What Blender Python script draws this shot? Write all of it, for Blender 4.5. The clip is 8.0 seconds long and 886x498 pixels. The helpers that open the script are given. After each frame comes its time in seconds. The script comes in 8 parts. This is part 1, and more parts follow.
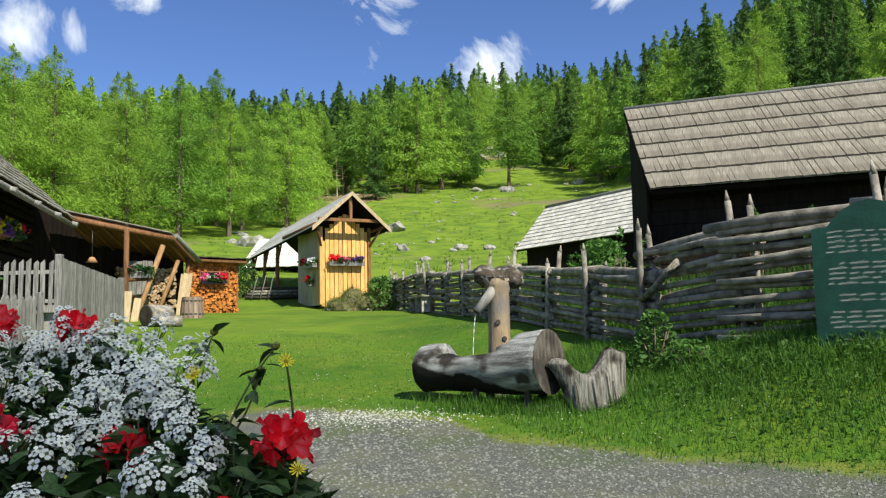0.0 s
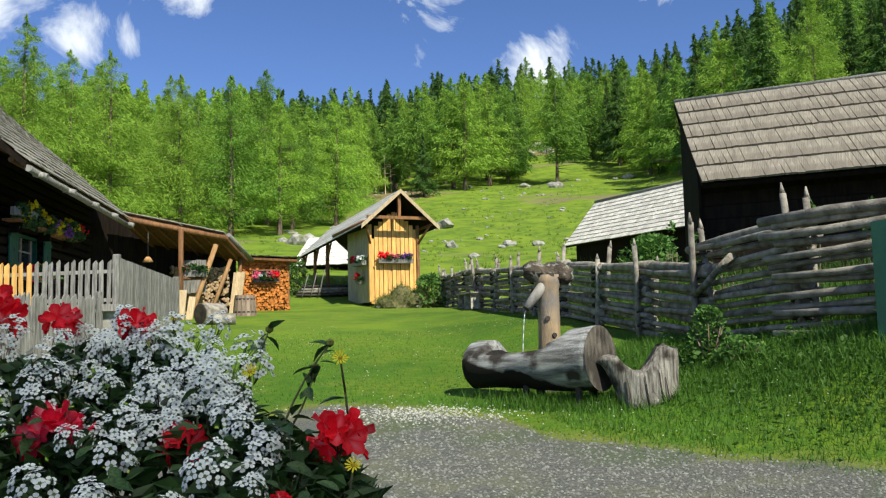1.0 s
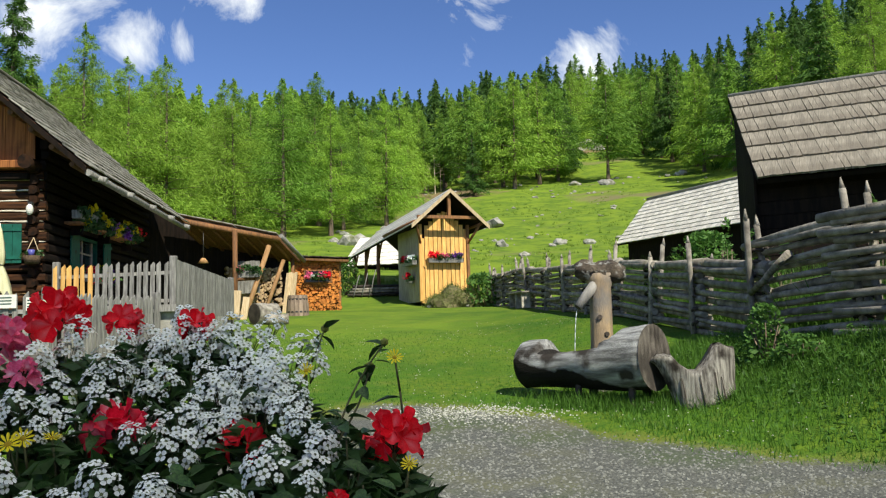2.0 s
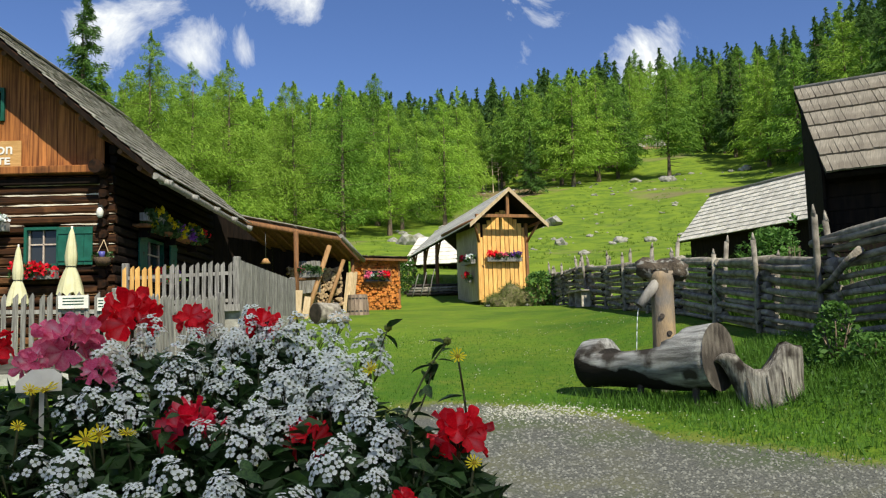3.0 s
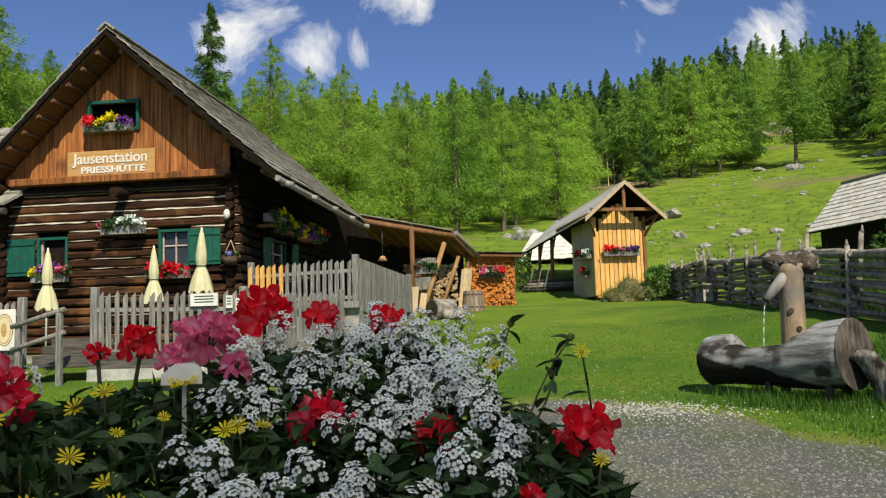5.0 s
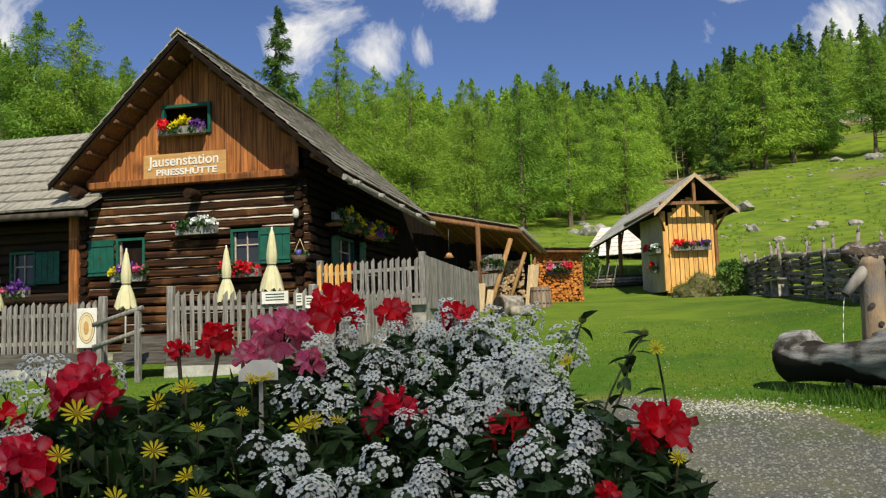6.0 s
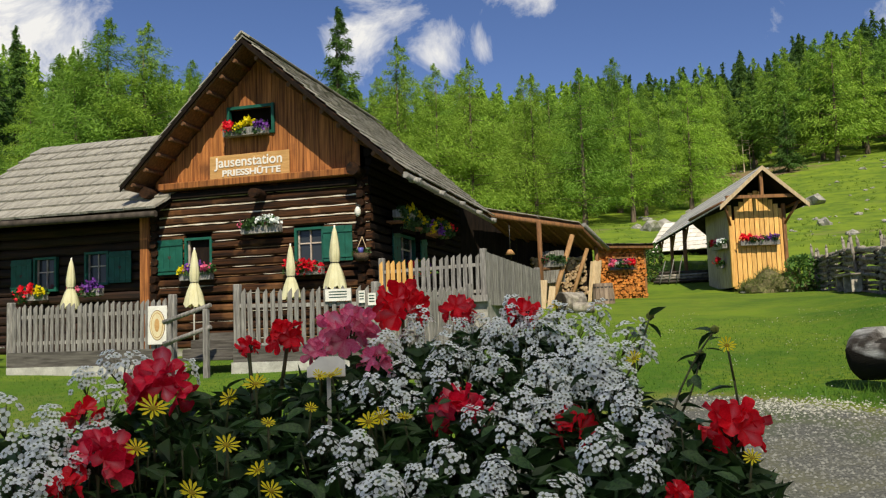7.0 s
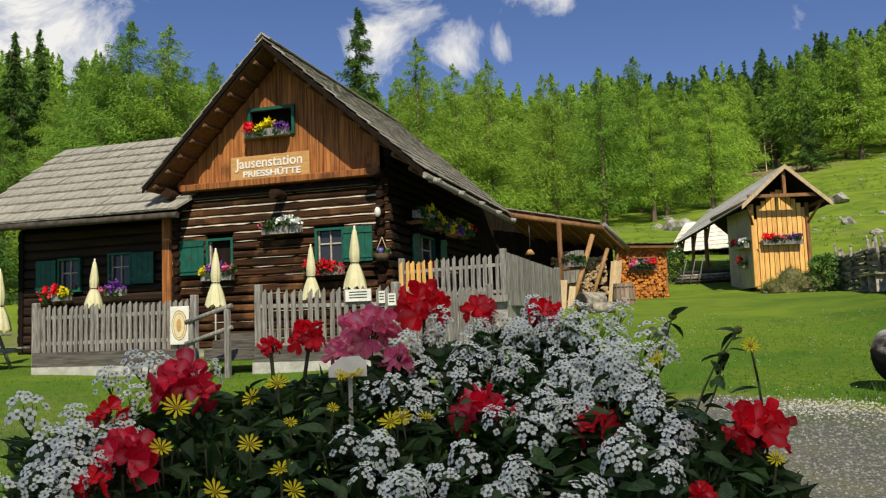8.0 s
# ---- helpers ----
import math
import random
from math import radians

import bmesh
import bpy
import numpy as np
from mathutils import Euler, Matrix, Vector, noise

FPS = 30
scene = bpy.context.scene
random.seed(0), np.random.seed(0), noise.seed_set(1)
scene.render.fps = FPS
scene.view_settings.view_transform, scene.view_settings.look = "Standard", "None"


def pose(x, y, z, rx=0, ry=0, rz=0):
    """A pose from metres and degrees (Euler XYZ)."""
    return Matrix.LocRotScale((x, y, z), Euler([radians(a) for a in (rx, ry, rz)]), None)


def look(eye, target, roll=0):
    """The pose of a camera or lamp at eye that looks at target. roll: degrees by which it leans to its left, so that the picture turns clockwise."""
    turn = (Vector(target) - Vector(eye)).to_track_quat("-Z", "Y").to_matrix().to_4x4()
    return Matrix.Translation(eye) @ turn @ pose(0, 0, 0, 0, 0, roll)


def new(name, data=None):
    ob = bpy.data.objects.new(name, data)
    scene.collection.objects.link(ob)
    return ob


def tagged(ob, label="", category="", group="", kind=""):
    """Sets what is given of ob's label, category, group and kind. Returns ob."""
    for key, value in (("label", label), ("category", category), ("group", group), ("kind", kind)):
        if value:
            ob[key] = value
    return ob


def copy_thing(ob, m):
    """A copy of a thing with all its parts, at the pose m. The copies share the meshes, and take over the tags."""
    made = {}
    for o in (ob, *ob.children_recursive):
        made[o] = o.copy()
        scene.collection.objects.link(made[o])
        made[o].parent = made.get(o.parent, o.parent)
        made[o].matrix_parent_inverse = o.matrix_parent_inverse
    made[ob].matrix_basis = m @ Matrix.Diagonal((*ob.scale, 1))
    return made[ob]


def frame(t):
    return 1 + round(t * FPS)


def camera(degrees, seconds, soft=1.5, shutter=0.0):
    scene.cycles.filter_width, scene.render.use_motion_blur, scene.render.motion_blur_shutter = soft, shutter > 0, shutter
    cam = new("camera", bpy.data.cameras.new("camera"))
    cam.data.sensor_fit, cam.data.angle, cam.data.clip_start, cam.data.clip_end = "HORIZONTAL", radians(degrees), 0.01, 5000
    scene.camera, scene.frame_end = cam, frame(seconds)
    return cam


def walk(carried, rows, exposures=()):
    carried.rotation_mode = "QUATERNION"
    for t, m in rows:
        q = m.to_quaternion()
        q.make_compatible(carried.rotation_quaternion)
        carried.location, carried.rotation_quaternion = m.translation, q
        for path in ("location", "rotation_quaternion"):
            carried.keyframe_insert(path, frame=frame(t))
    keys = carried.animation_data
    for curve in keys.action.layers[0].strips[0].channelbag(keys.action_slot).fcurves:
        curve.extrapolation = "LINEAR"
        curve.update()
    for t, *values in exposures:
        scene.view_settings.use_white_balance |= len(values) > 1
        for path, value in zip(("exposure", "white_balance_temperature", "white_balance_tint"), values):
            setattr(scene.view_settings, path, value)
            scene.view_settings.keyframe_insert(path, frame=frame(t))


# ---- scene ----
# camera on a stand, panning to its left
cam = camera(55.8, 8.0, soft=1.2)
PATH = [  # seconds, eye, yaw, pitch, roll
    (0.0, 0.0, 0.08, 1.4, 0.111, 5.313, 1.198), (0.5, -0.002, 0.08, 1.4, 1.56, 5.19, 1.369),
    (1.0, -0.0047, 0.0799, 1.4, 3.464, 5.166, 1.451), (1.5, -0.0069, 0.0797, 1.4, 5.115, 5.173, 1.517),
    (3.0, -0.015, 0.0786, 1.4, 10.939, 5.26, 1.652), (3.5, -0.0177, 0.078, 1.4, 12.907, 5.219, 1.59),
    (4.0, -0.0203, 0.0774, 1.4, 14.874, 5.176, 1.578), (4.5, -0.0228, 0.0767, 1.4, 16.685, 5.207, 1.661),
    (6.0, -0.0315, 0.0735, 1.4, 23.356, 5.137, 1.98), (6.5, -0.0341, 0.0724, 1.4, 25.437, 5.091, 2.038),
    (7.0, -0.0368, 0.0711, 1.4, 27.541, 5.076, 2.042), (7.5, -0.0379, 0.0705, 1.4, 28.457, 5.109, 2.016),
    (8.0, -0.0384, 0.0702, 1.4, 28.893, 5.137, 2.046)]
walk(cam, [(t, pose(x, y, z, 90 + p, r, w)) for t, x, y, z, w, p, r in PATH],
     exposures=[(0.0, 0.50, 6250, 4), (3.5, 0.26, 6500, 6), (8.0, 0.06, 6850, 8)])

# world: clear afternoon sky with a few clouds, one sun
SUN_AZ, SUN_EL = 143.0, 47.0     # degrees clockwise from +y, and up
world = bpy.data.worlds.new("world")
scene.world = world
world.use_nodes = True
wn, wl = world.node_tree.nodes, world.node_tree.links
wn.clear()
w_out = wn.new("ShaderNodeOutputWorld")
w_bg = wn.new("ShaderNodeBackground")
w_bg.inputs["Strength"].default_value = 0.15
w_sky = wn.new("ShaderNodeTexSky")
w_sky.sky_type = "NISHITA"
w_sky.sun_disc = False
w_sky.sun_elevation = radians(SUN_EL)
w_sky.sun_rotation = radians(SUN_AZ)
w_sky.altitude = 1600
w_sky.air_density, w_sky.dust_density, w_sky.ozone_density = 1.0, 0.05, 2.0


def sky_colour():
    """The clear sky, deepened a little, with fair-weather clouds about a few bearings."""
    def node(kind, **values):
        n = wn.new(kind)
        for k, v in values.items():
            n.inputs[k].default_value = v
        return n

    def calc(op, a, b=None, clamp=False):
        n = wn.new("ShaderNodeMath")
        n.operation, n.use_clamp = op, clamp
        for i, v in enumerate((a, b)):
            if isinstance(v, (int, float)):
                n.inputs[i].default_value = v
            elif v is not None:
                wl.new(v, n.inputs[i])
        return n.outputs[0]

    deep = node("ShaderNodeHueSaturation", Saturation=1.12, Value=0.66)
    wl.new(w_sky.outputs[0], deep.inputs["Color"])
    tint = wn.new("ShaderNodeMix")
    tint.data_type, tint.blend_type = "RGBA", "MULTIPLY"
    tint.inputs["Factor"].default_value = 1.0
    tint.inputs["B"].default_value = (0.93, 0.86, 1.04, 1)
    wl.new(deep.outputs[0], tint.inputs["A"])
    co = wn.new("ShaderNodeTexCoord")
    n1 = node("ShaderNodeTexNoise", Scale=9.0, Detail=9.0, Roughness=0.64, Distortion=0.8)
    wl.new(co.outputs["Generated"], n1.inputs["Vector"])
    total = None
    for az, el, size, gain in ((-30.3, 0.41, 0.125, 1.1), (-27.5, 0.345, 0.075, 1.0), (-32, 0.36, 0.08, 1.0), (-20.8, 0.415, 0.085, 0.95), (-23.8, 0.335, 0.045, 0.7), (-3.4, 0.39, 0.085, 0.8), (-4.6, 0.33, 0.06, 0.75), (3.4, 0.30, 0.075, 0.95), (11.9, 0.41, 0.06, 0.75), (-55.5, 0.35, 0.15, 1.15)):
        c = Vector((math.sin(radians(az)), math.cos(radians(az)), el)).normalized()
        d = wn.new("ShaderNodeVectorMath")
        d.operation = "DISTANCE"
        wl.new(co.outputs["Generated"], d.inputs[0])
        d.inputs[1].default_value = c
        r = node("ShaderNodeMapRange")
        r.interpolation_type = "SMOOTHSTEP"
        r.inputs["From Min"].default_value, r.inputs["From Max"].default_value = size, 0.0
        r.inputs["To Max"].default_value = gain
        wl.new(d.outputs["Value"], r.inputs["Value"])
        total = r.outputs[0] if total is None else calc("MAXIMUM", total, r.outputs[0])
    # unseen clouds overhead and behind, added as white fill for the shade
    sep = wn.new("ShaderNodeSeparateXYZ")
    wl.new(co.outputs["Generated"], sep.inputs[0])
    high = calc("MULTIPLY", calc("SUBTRACT", sep.outputs["Z"], 0.50), 5.0, True)
    rear = calc("MULTIPLY", calc("SUBTRACT", 0.1, sep.outputs["Y"]), 3.0, True)
    n2 = node("ShaderNodeTexNoise", Scale=2.4, Detail=6.0, Roughness=0.55)
    wl.new(co.outputs["Generated"], n2.inputs["Vector"])
    rest = calc("MULTIPLY", calc("MULTIPLY", calc("SUBTRACT", n2.outputs["Fac"], 0.44), 4.0, True), calc("MAXIMUM", calc("MULTIPLY", high, 0.3), calc("MULTIPLY", rear, 0.22)))
    k = calc("MULTIPLY", calc("ADD", calc("MULTIPLY", calc("SUBTRACT", n1.outputs["Fac"], 0.64), 1.7), calc("MULTIPLY", total, 0.60)), 2.6, True)
    k = calc("MULTIPLY", k, calc("MULTIPLY", total, 4.0, True))
    k = calc("MAXIMUM", k, rest)
    cloud = wn.new("ShaderNodeMix")
    cloud.data_type = "RGBA"
    cloud.inputs["B"].default_value = (5.6, 5.6, 5.7, 1)
    wl.new(k, cloud.inputs["Factor"])
    wl.new(tint.outputs["Result"], cloud.inputs["A"])
    return cloud.outputs["Result"]


wl.new(sky_colour(), w_bg.inputs["Color"])
wl.new(w_bg.outputs[0], w_out.inputs["Surface"])
sun = new("sun", bpy.data.lights.new("sun", "SUN"))
sun.data.energy, sun.data.angle, sun.data.color = 4.9, radians(0.6), (1.0, 0.92, 0.76)
sd = Vector((math.sin(radians(SUN_AZ)) * math.cos(radians(SUN_EL)), math.cos(radians(SUN_AZ)) * math.cos(radians(SUN_EL)), math.sin(radians(SUN_EL))))
sun.matrix_world = look(sd * 50, (0, 0, 0))
# ---- materials ----
MATS = {}


def mat(name, base, vary=None, scale=8.0, rough=0.8, bump=0.2, stretch=(1, 1, 1), island=0.0, fine=60.0, metal=0.0, transl=0.0, spec=0.3, patch=None, pscale=1.0, pband=(0.45, 0.62)):
    """A noise-grained surface: base to vary at `scale`, a finer grain, optional patches, a random shift per object and per island."""
    if name in MATS:
        return MATS[name]
    m = MATS[name] = bpy.data.materials.new(name)
    m.use_nodes = True
    n, l = m.node_tree.nodes, m.node_tree.links
    bsdf = n["Principled BSDF"]
    bsdf.inputs["Roughness"].default_value = rough
    bsdf.inputs["Metallic"].default_value = metal
    bsdf.inputs["Specular IOR Level"].default_value = spec
    vary = vary or tuple(c * 0.6 for c in base)
    co = n.new("ShaderNodeTexCoord")
    mp = n.new("ShaderNodeMapping")
    mp.inputs["Scale"].default_value = stretch
    l.new(co.outputs["Object"], mp.inputs["Vector"])
    oi = n.new("ShaderNodeObjectInfo")
    geo = n.new("ShaderNodeNewGeometry")
    add = n.new("ShaderNodeVectorMath")
    add.operation = "ADD"
    off = n.new("ShaderNodeMath")
    off.operation = "MULTIPLY_ADD"
    off.inputs[1].default_value = 37.0
    l.new(geo.outputs["Random Per Island"], off.inputs[0])
    l.new(oi.outputs["Random"], off.inputs[2])
    l.new(mp.outputs[0], add.inputs[0])
    l.new(off.outputs[0], add.inputs[1])
    n1 = n.new("ShaderNodeTexNoise")
    n1.inputs["Scale"].default_value, n1.inputs["Detail"].default_value = scale, 4
    n2 = n.new("ShaderNodeTexNoise")
    n2.inputs["Scale"].default_value, n2.inputs["Detail"].default_value = fine, 3
    l.new(add.outputs[0], n1.inputs["Vector"])
    l.new(add.outputs[0], n2.inputs["Vector"])
    r1 = n.new("ShaderNodeMapRange")
    r1.inputs["From Min"].default_value, r1.inputs["From Max"].default_value = 0.35, 0.65
    l.new(n1.outputs["Fac"], r1.inputs["Value"])
    mix = n.new("ShaderNodeMix")
    mix.data_type = "RGBA"
    mix.inputs["A"].default_value, mix.inputs["B"].default_value = (*base, 1), (*vary, 1)
    l.new(r1.outputs[0], mix.inputs["Factor"])
    col = mix.outputs["Result"]
    if patch:
        n3 = n.new("ShaderNodeTexNoise")
        n3.inputs["Scale"].default_value, n3.inputs["Detail"].default_value = pscale, 5
        l.new(co.outputs["Object"], n3.inputs["Vector"])
        r3 = n.new("ShaderNodeMapRange")
        r3.inputs["From Min"].default_value, r3.inputs["From Max"].default_value = pband
        l.new(n3.outputs["Fac"], r3.inputs["Value"])
        mp3 = n.new("ShaderNodeMix")
        mp3.data_type = "RGBA"
        mp3.inputs["B"].default_value = (*patch, 1)
        l.new(r3.outputs[0], mp3.inputs["Factor"])
        l.new(col, mp3.inputs["A"])
        col = mp3.outputs["Result"]
    # value: fine grain and a random shift per object and island
    v = n.new("ShaderNodeMath")
    v.operation = "MULTIPLY_ADD"
    v.inputs[1].default_value, v.inputs[2].default_value = 0.5, 0.75
    l.new(n2.outputs["Fac"], v.inputs[0])
    rnd = n.new("ShaderNodeMath")
    rnd.operation = "ADD"
    l.new(geo.outputs["Random Per Island"], rnd.inputs[0])
    l.new(oi.outputs["Random"], rnd.inputs[1])
    v2 = n.new("ShaderNodeMath")
    v2.operation = "MULTIPLY_ADD"
    v2.inputs[1].default_value, v2.inputs[2].default_value = island, 1.0 - island
    l.new(rnd.outputs[0], v2.inputs[0])
    v3 = n.new("ShaderNodeMath")
    v3.operation = "MULTIPLY"
    l.new(v.outputs[0], v3.inputs[0])
    l.new(v2.outputs[0], v3.inputs[1])
    hsv = n.new("ShaderNodeHueSaturation")
    l.new(col, hsv.inputs["Color"])
    l.new(v3.outputs[0], hsv.inputs["Value"])
    l.new(hsv.outputs[0], bsdf.inputs["Base Color"])
    if bump:
        b = n.new("ShaderNodeBump")
        b.inputs["Strength"].default_value, b.inputs["Distance"].default_value = bump, 0.02
        mx = n.new("ShaderNodeMath")
        mx.operation = "ADD"
        l.new(n1.outputs["Fac"], mx.inputs[0])
        l.new(n2.outputs["Fac"], mx.inputs[1])
        l.new(mx.outputs[0], b.inputs["Height"])
        l.new(b.outputs[0], bsdf.inputs["Normal"])
    if transl:
        tr = n.new("ShaderNodeBsdfTranslucent")
        l.new(hsv.outputs[0], tr.inputs["Color"])
        ms = n.new("ShaderNodeMixShader")
        ms.inputs[0].default_value = transl
        l.new(bsdf.outputs[0], ms.inputs[1])
        l.new(tr.outputs[0], ms.inputs[2])
        l.new(ms.outputs[0], n["Material Output"].inputs["Surface"])
    return m


LOG = mat("dark_weathered_log", (0.085, 0.034, 0.013), (0.014, 0.008, 0.006), 4, 0.75, 0.6, (0.3, 4, 4), 0.45, 45, spec=0.15, patch=(0.22, 0.10, 0.04), pscale=1.6, pband=(0.56, 0.74))
# darker than LOG: the shadow at the hut's corners is put into the colour
ENDLOG = mat("dark_shaded_log_end", (0.040, 0.018, 0.009), (0.012, 0.008, 0.006), 6, 0.8, 0.5, (2, 2, 2), 0.4, 40, spec=0.1)
BOARD = mat("brown_gable_board", (0.43, 0.165, 0.048), (0.15, 0.050, 0.017), 3, 0.65, 0.35, (7, 7, 0.3), 0.40, 50, spec=0.2, patch=(0.085, 0.034, 0.015), pscale=1.1, pband=(0.56, 0.72))
# dark timber, taken near black so it also stands for shade under eaves
DARKWOOD = mat("dark_and_shaded_wood", (0.018, 0.012, 0.009), (0.009, 0.007, 0.006), 5, 0.85, 0.4, (3, 3, 0.4), 0.4, 40, spec=0.08)
GREYWOOD = mat("grey_weathered_wood", (0.34, 0.325, 0.30), (0.16, 0.15, 0.14), 6, 0.85, 0.5, (5, 5, 0.6), 0.35, 60)
POLE = mat("grey_fence_pole", (0.37, 0.335, 0.28), (0.15, 0.132, 0.108), 7, 0.85, 0.6, (1, 1, 1), 0.4, 50, patch=(0.15, 0.16, 0.08), pscale=3.0, pband=(0.6, 0.75))
SHINGLE = mat("grey_larch_shingle", (0.37, 0.350, 0.300), (0.22, 0.208, 0.178), 5, 0.8, 0.4, (9, 0.35, 4), 0.22, 40, patch=(0.16, 0.145, 0.115), pscale=2.3, pband=(0.56, 0.76))
BARNSHINGLE = mat("warm_grey_barn_shingle", (0.30, 0.268, 0.215), (0.175, 0.152, 0.12), 5, 0.8, 0.4, (9, 0.35, 4), 0.25, 40, patch=(0.15, 0.125, 0.095), pscale=1.6, pband=(0.52, 0.74))
PALESHINGLE = mat("pale_shingle", (0.80, 0.76, 0.68), (0.66, 0.61, 0.52), 5, 0.8, 0.4, (4, 0.6, 4), 0.3, 50)
ORANGEWOOD = mat("orange_larch_board", (0.78, 0.47, 0.15), (0.60, 0.31, 0.085), 5, 0.6, 0.3, (5, 5, 0.5), 0.3, 50)
PALEWOOD = mat("pale_planed_wood", (0.60, 0.47, 0.30), (0.45, 0.33, 0.19), 5, 0.65, 0.3, (5, 5, 0.6), 0.3, 50)
BEAM = mat("brown_beam", (0.28, 0.13, 0.048), (0.13, 0.065, 0.03), 6, 0.7, 0.4, (3, 3, 0.6), 0.3, 40)
BRACEWOOD = mat("tan_larch_brace", (0.46, 0.27, 0.12), (0.30, 0.16, 0.065), 5, 0.7, 0.3, (3, 3, 0.6), 0.25, 50)
FIREWOOD = mat("split_firewood_end", (0.82, 0.32, 0.065), (0.52, 0.17, 0.03), 9, 0.75, 0.4, (1, 1, 1), 0.45, 60)
TROUGHWOOD = mat("silver_grey_log", (0.50, 0.50, 0.48), (0.13, 0.125, 0.118), 3.2, 0.85, 1.0, (0.6, 4, 4), 0.1, 45, spec=0.15, patch=(0.055, 0.047, 0.040), pscale=2.4, pband=(0.54, 0.64))
CUTWOOD = mat("dark_cut_wood", (0.085, 0.068, 0.055), (0.035, 0.028, 0.023), 6, 0.85, 0.5, (1, 1, 1), 0.1, 40)
GREEN = mat("green_painted_shutter", (0.012, 0.11, 0.075), (0.008, 0.075, 0.05), 5, 0.5, 0.15, (1, 1, 1), 0.15, 50)
BOARDGREEN = mat("dark_green_menu_board", (0.010, 0.055, 0.038), (0.007, 0.040, 0.028), 4, 0.5, 0.1, (1, 1, 1), 0.0, 40)
WHITE = mat("white_paint", (0.80, 0.78, 0.72), (0.68, 0.66, 0.60), 6, 0.6, 0.1, (1, 1, 1), 0.05, 50)
SASHWOOD = mat("weathered_sash_paint", (0.56, 0.47, 0.39), (0.40, 0.32, 0.26), 8, 0.6, 0.1, (1, 1, 1), 0.1, 50)
CREAMPAINT = mat("cream_paint", (0.76, 0.66, 0.42), (0.66, 0.56, 0.34), 8, 0.6, 0.1, (1, 1, 1), 0.05, 50)
CREAM = mat("cream_umbrella_cloth", (0.82, 0.79, 0.52), (0.74, 0.70, 0.42), 6, 0.85, 0.2, (1, 1, 1), 0.05, 80, transl=0.25)
SIGNWOOD = mat("sign_board_wood", (0.58, 0.34, 0.13), (0.44, 0.24, 0.08), 5, 0.6, 0.2, (0.5, 4, 4), 0.0, 50)
STONE = mat("grey_field_stone", (0.36, 0.345, 0.31), (0.20, 0.19, 0.165), 5, 0.9, 0.7, (1, 1, 1), 0.3, 30, patch=(0.16, 0.17, 0.09), pscale=2.0, pband=(0.55, 0.7))
IRON = mat("dull_iron", (0.10, 0.10, 0.10), (0.06, 0.055, 0.05), 10, 0.5, 0.1, metal=0.7)
KICKBROWN = mat("brown_wicker", (0.13, 0.085, 0.05), (0.06, 0.04, 0.025), 30, 0.85, 0.6)
SOIL = mat("potting_soil", (0.05, 0.035, 0.025), (0.025, 0.018, 0.013), 20, 0.95, 0.6)
BARK = mat("larch_bark", (0.20, 0.15, 0.11), (0.10, 0.075, 0.055), 3, 0.9, 0.6, (2, 2, 0.5), 0.3, 20)
LARCH = mat("larch_needles", (0.300, 0.455, 0.052), (0.220, 0.370, 0.042), 0.4, 0.7, 0, (1, 1, 1), 0.30, 3, transl=0.34)
LARCHDARK = mat("deep_green_larch_needles", (0.190, 0.335, 0.042), (0.140, 0.270, 0.034), 0.4, 0.7, 0, (1, 1, 1), 0.30, 3, transl=0.34)
SPRUCE = mat("spruce_needles", (0.095, 0.185, 0.032), (0.06, 0.13, 0.024), 0.5, 0.7, 0, (1, 1, 1), 0.3, 3, transl=0.3)
LEAF = mat("flower_leaf", (0.064, 0.138, 0.034), (0.022, 0.055, 0.016), 12, 0.42, 0.1, (1, 1, 1), 0.35, 60, transl=0.2)
BUSH = mat("bush_leaf", (0.10, 0.205, 0.035), (0.055, 0.13, 0.024), 3, 0.6, 0, (1, 1, 1), 0.35, 10, transl=0.3)
GRASSBLADE = mat("grass_blade", (0.092, 0.200, 0.022), (0.064, 0.150, 0.017), 0.35, 0.6, 0, (1, 1, 1), 0.30, 2, transl=0.3)
REDPETAL = mat("red_geranium_petal", (0.92, 0.022, 0.05), (0.80, 0.012, 0.035), 25, 0.5, 0.1, (1, 1, 1), 0.10, 80, transl=0.42)
PINKPETAL = mat("pink_geranium_petal", (0.90, 0.20, 0.36), (0.84, 0.12, 0.27), 25, 0.5, 0.1, (1, 1, 1), 0.12, 80, transl=0.42)
WHITEPETAL = mat("white_petal", (0.86, 0.90, 0.88), (0.81, 0.86, 0.84), 25, 0.6, 0, (1, 1, 1), 0.04, 80, transl=0.15)
YELLOWPETAL = mat("yellow_petal", (0.84, 0.72, 0.015), (0.74, 0.60, 0.01), 25, 0.5, 0, (1, 1, 1), 0.1, 80, transl=0.25)
VIOLETPETAL = mat("violet_petal", (0.24, 0.07, 0.42), (0.15, 0.04, 0.30), 25, 0.5, 0, (1, 1, 1), 0.2, 80, transl=0.25)
EYEGREEN = mat("floret_eye", (0.16, 0.20, 0.09), (0.07, 0.09, 0.03), 25, 0.7, 0)
STEM = mat("flower_stem", (0.07, 0.085, 0.03), (0.05, 0.045, 0.02), 20, 0.6, 0, (1, 1, 1), 0.2)
WATERMAT = mat("water_stream", (0.75, 0.8, 0.82), (0.7, 0.75, 0.78), 20, 0.35, 0, spec=0.5, transl=0.3)
POOL = mat("dark_trough_water", (0.02, 0.025, 0.02), (0.015, 0.02, 0.015), 3, 0.05, 0.05, spec=0.6)


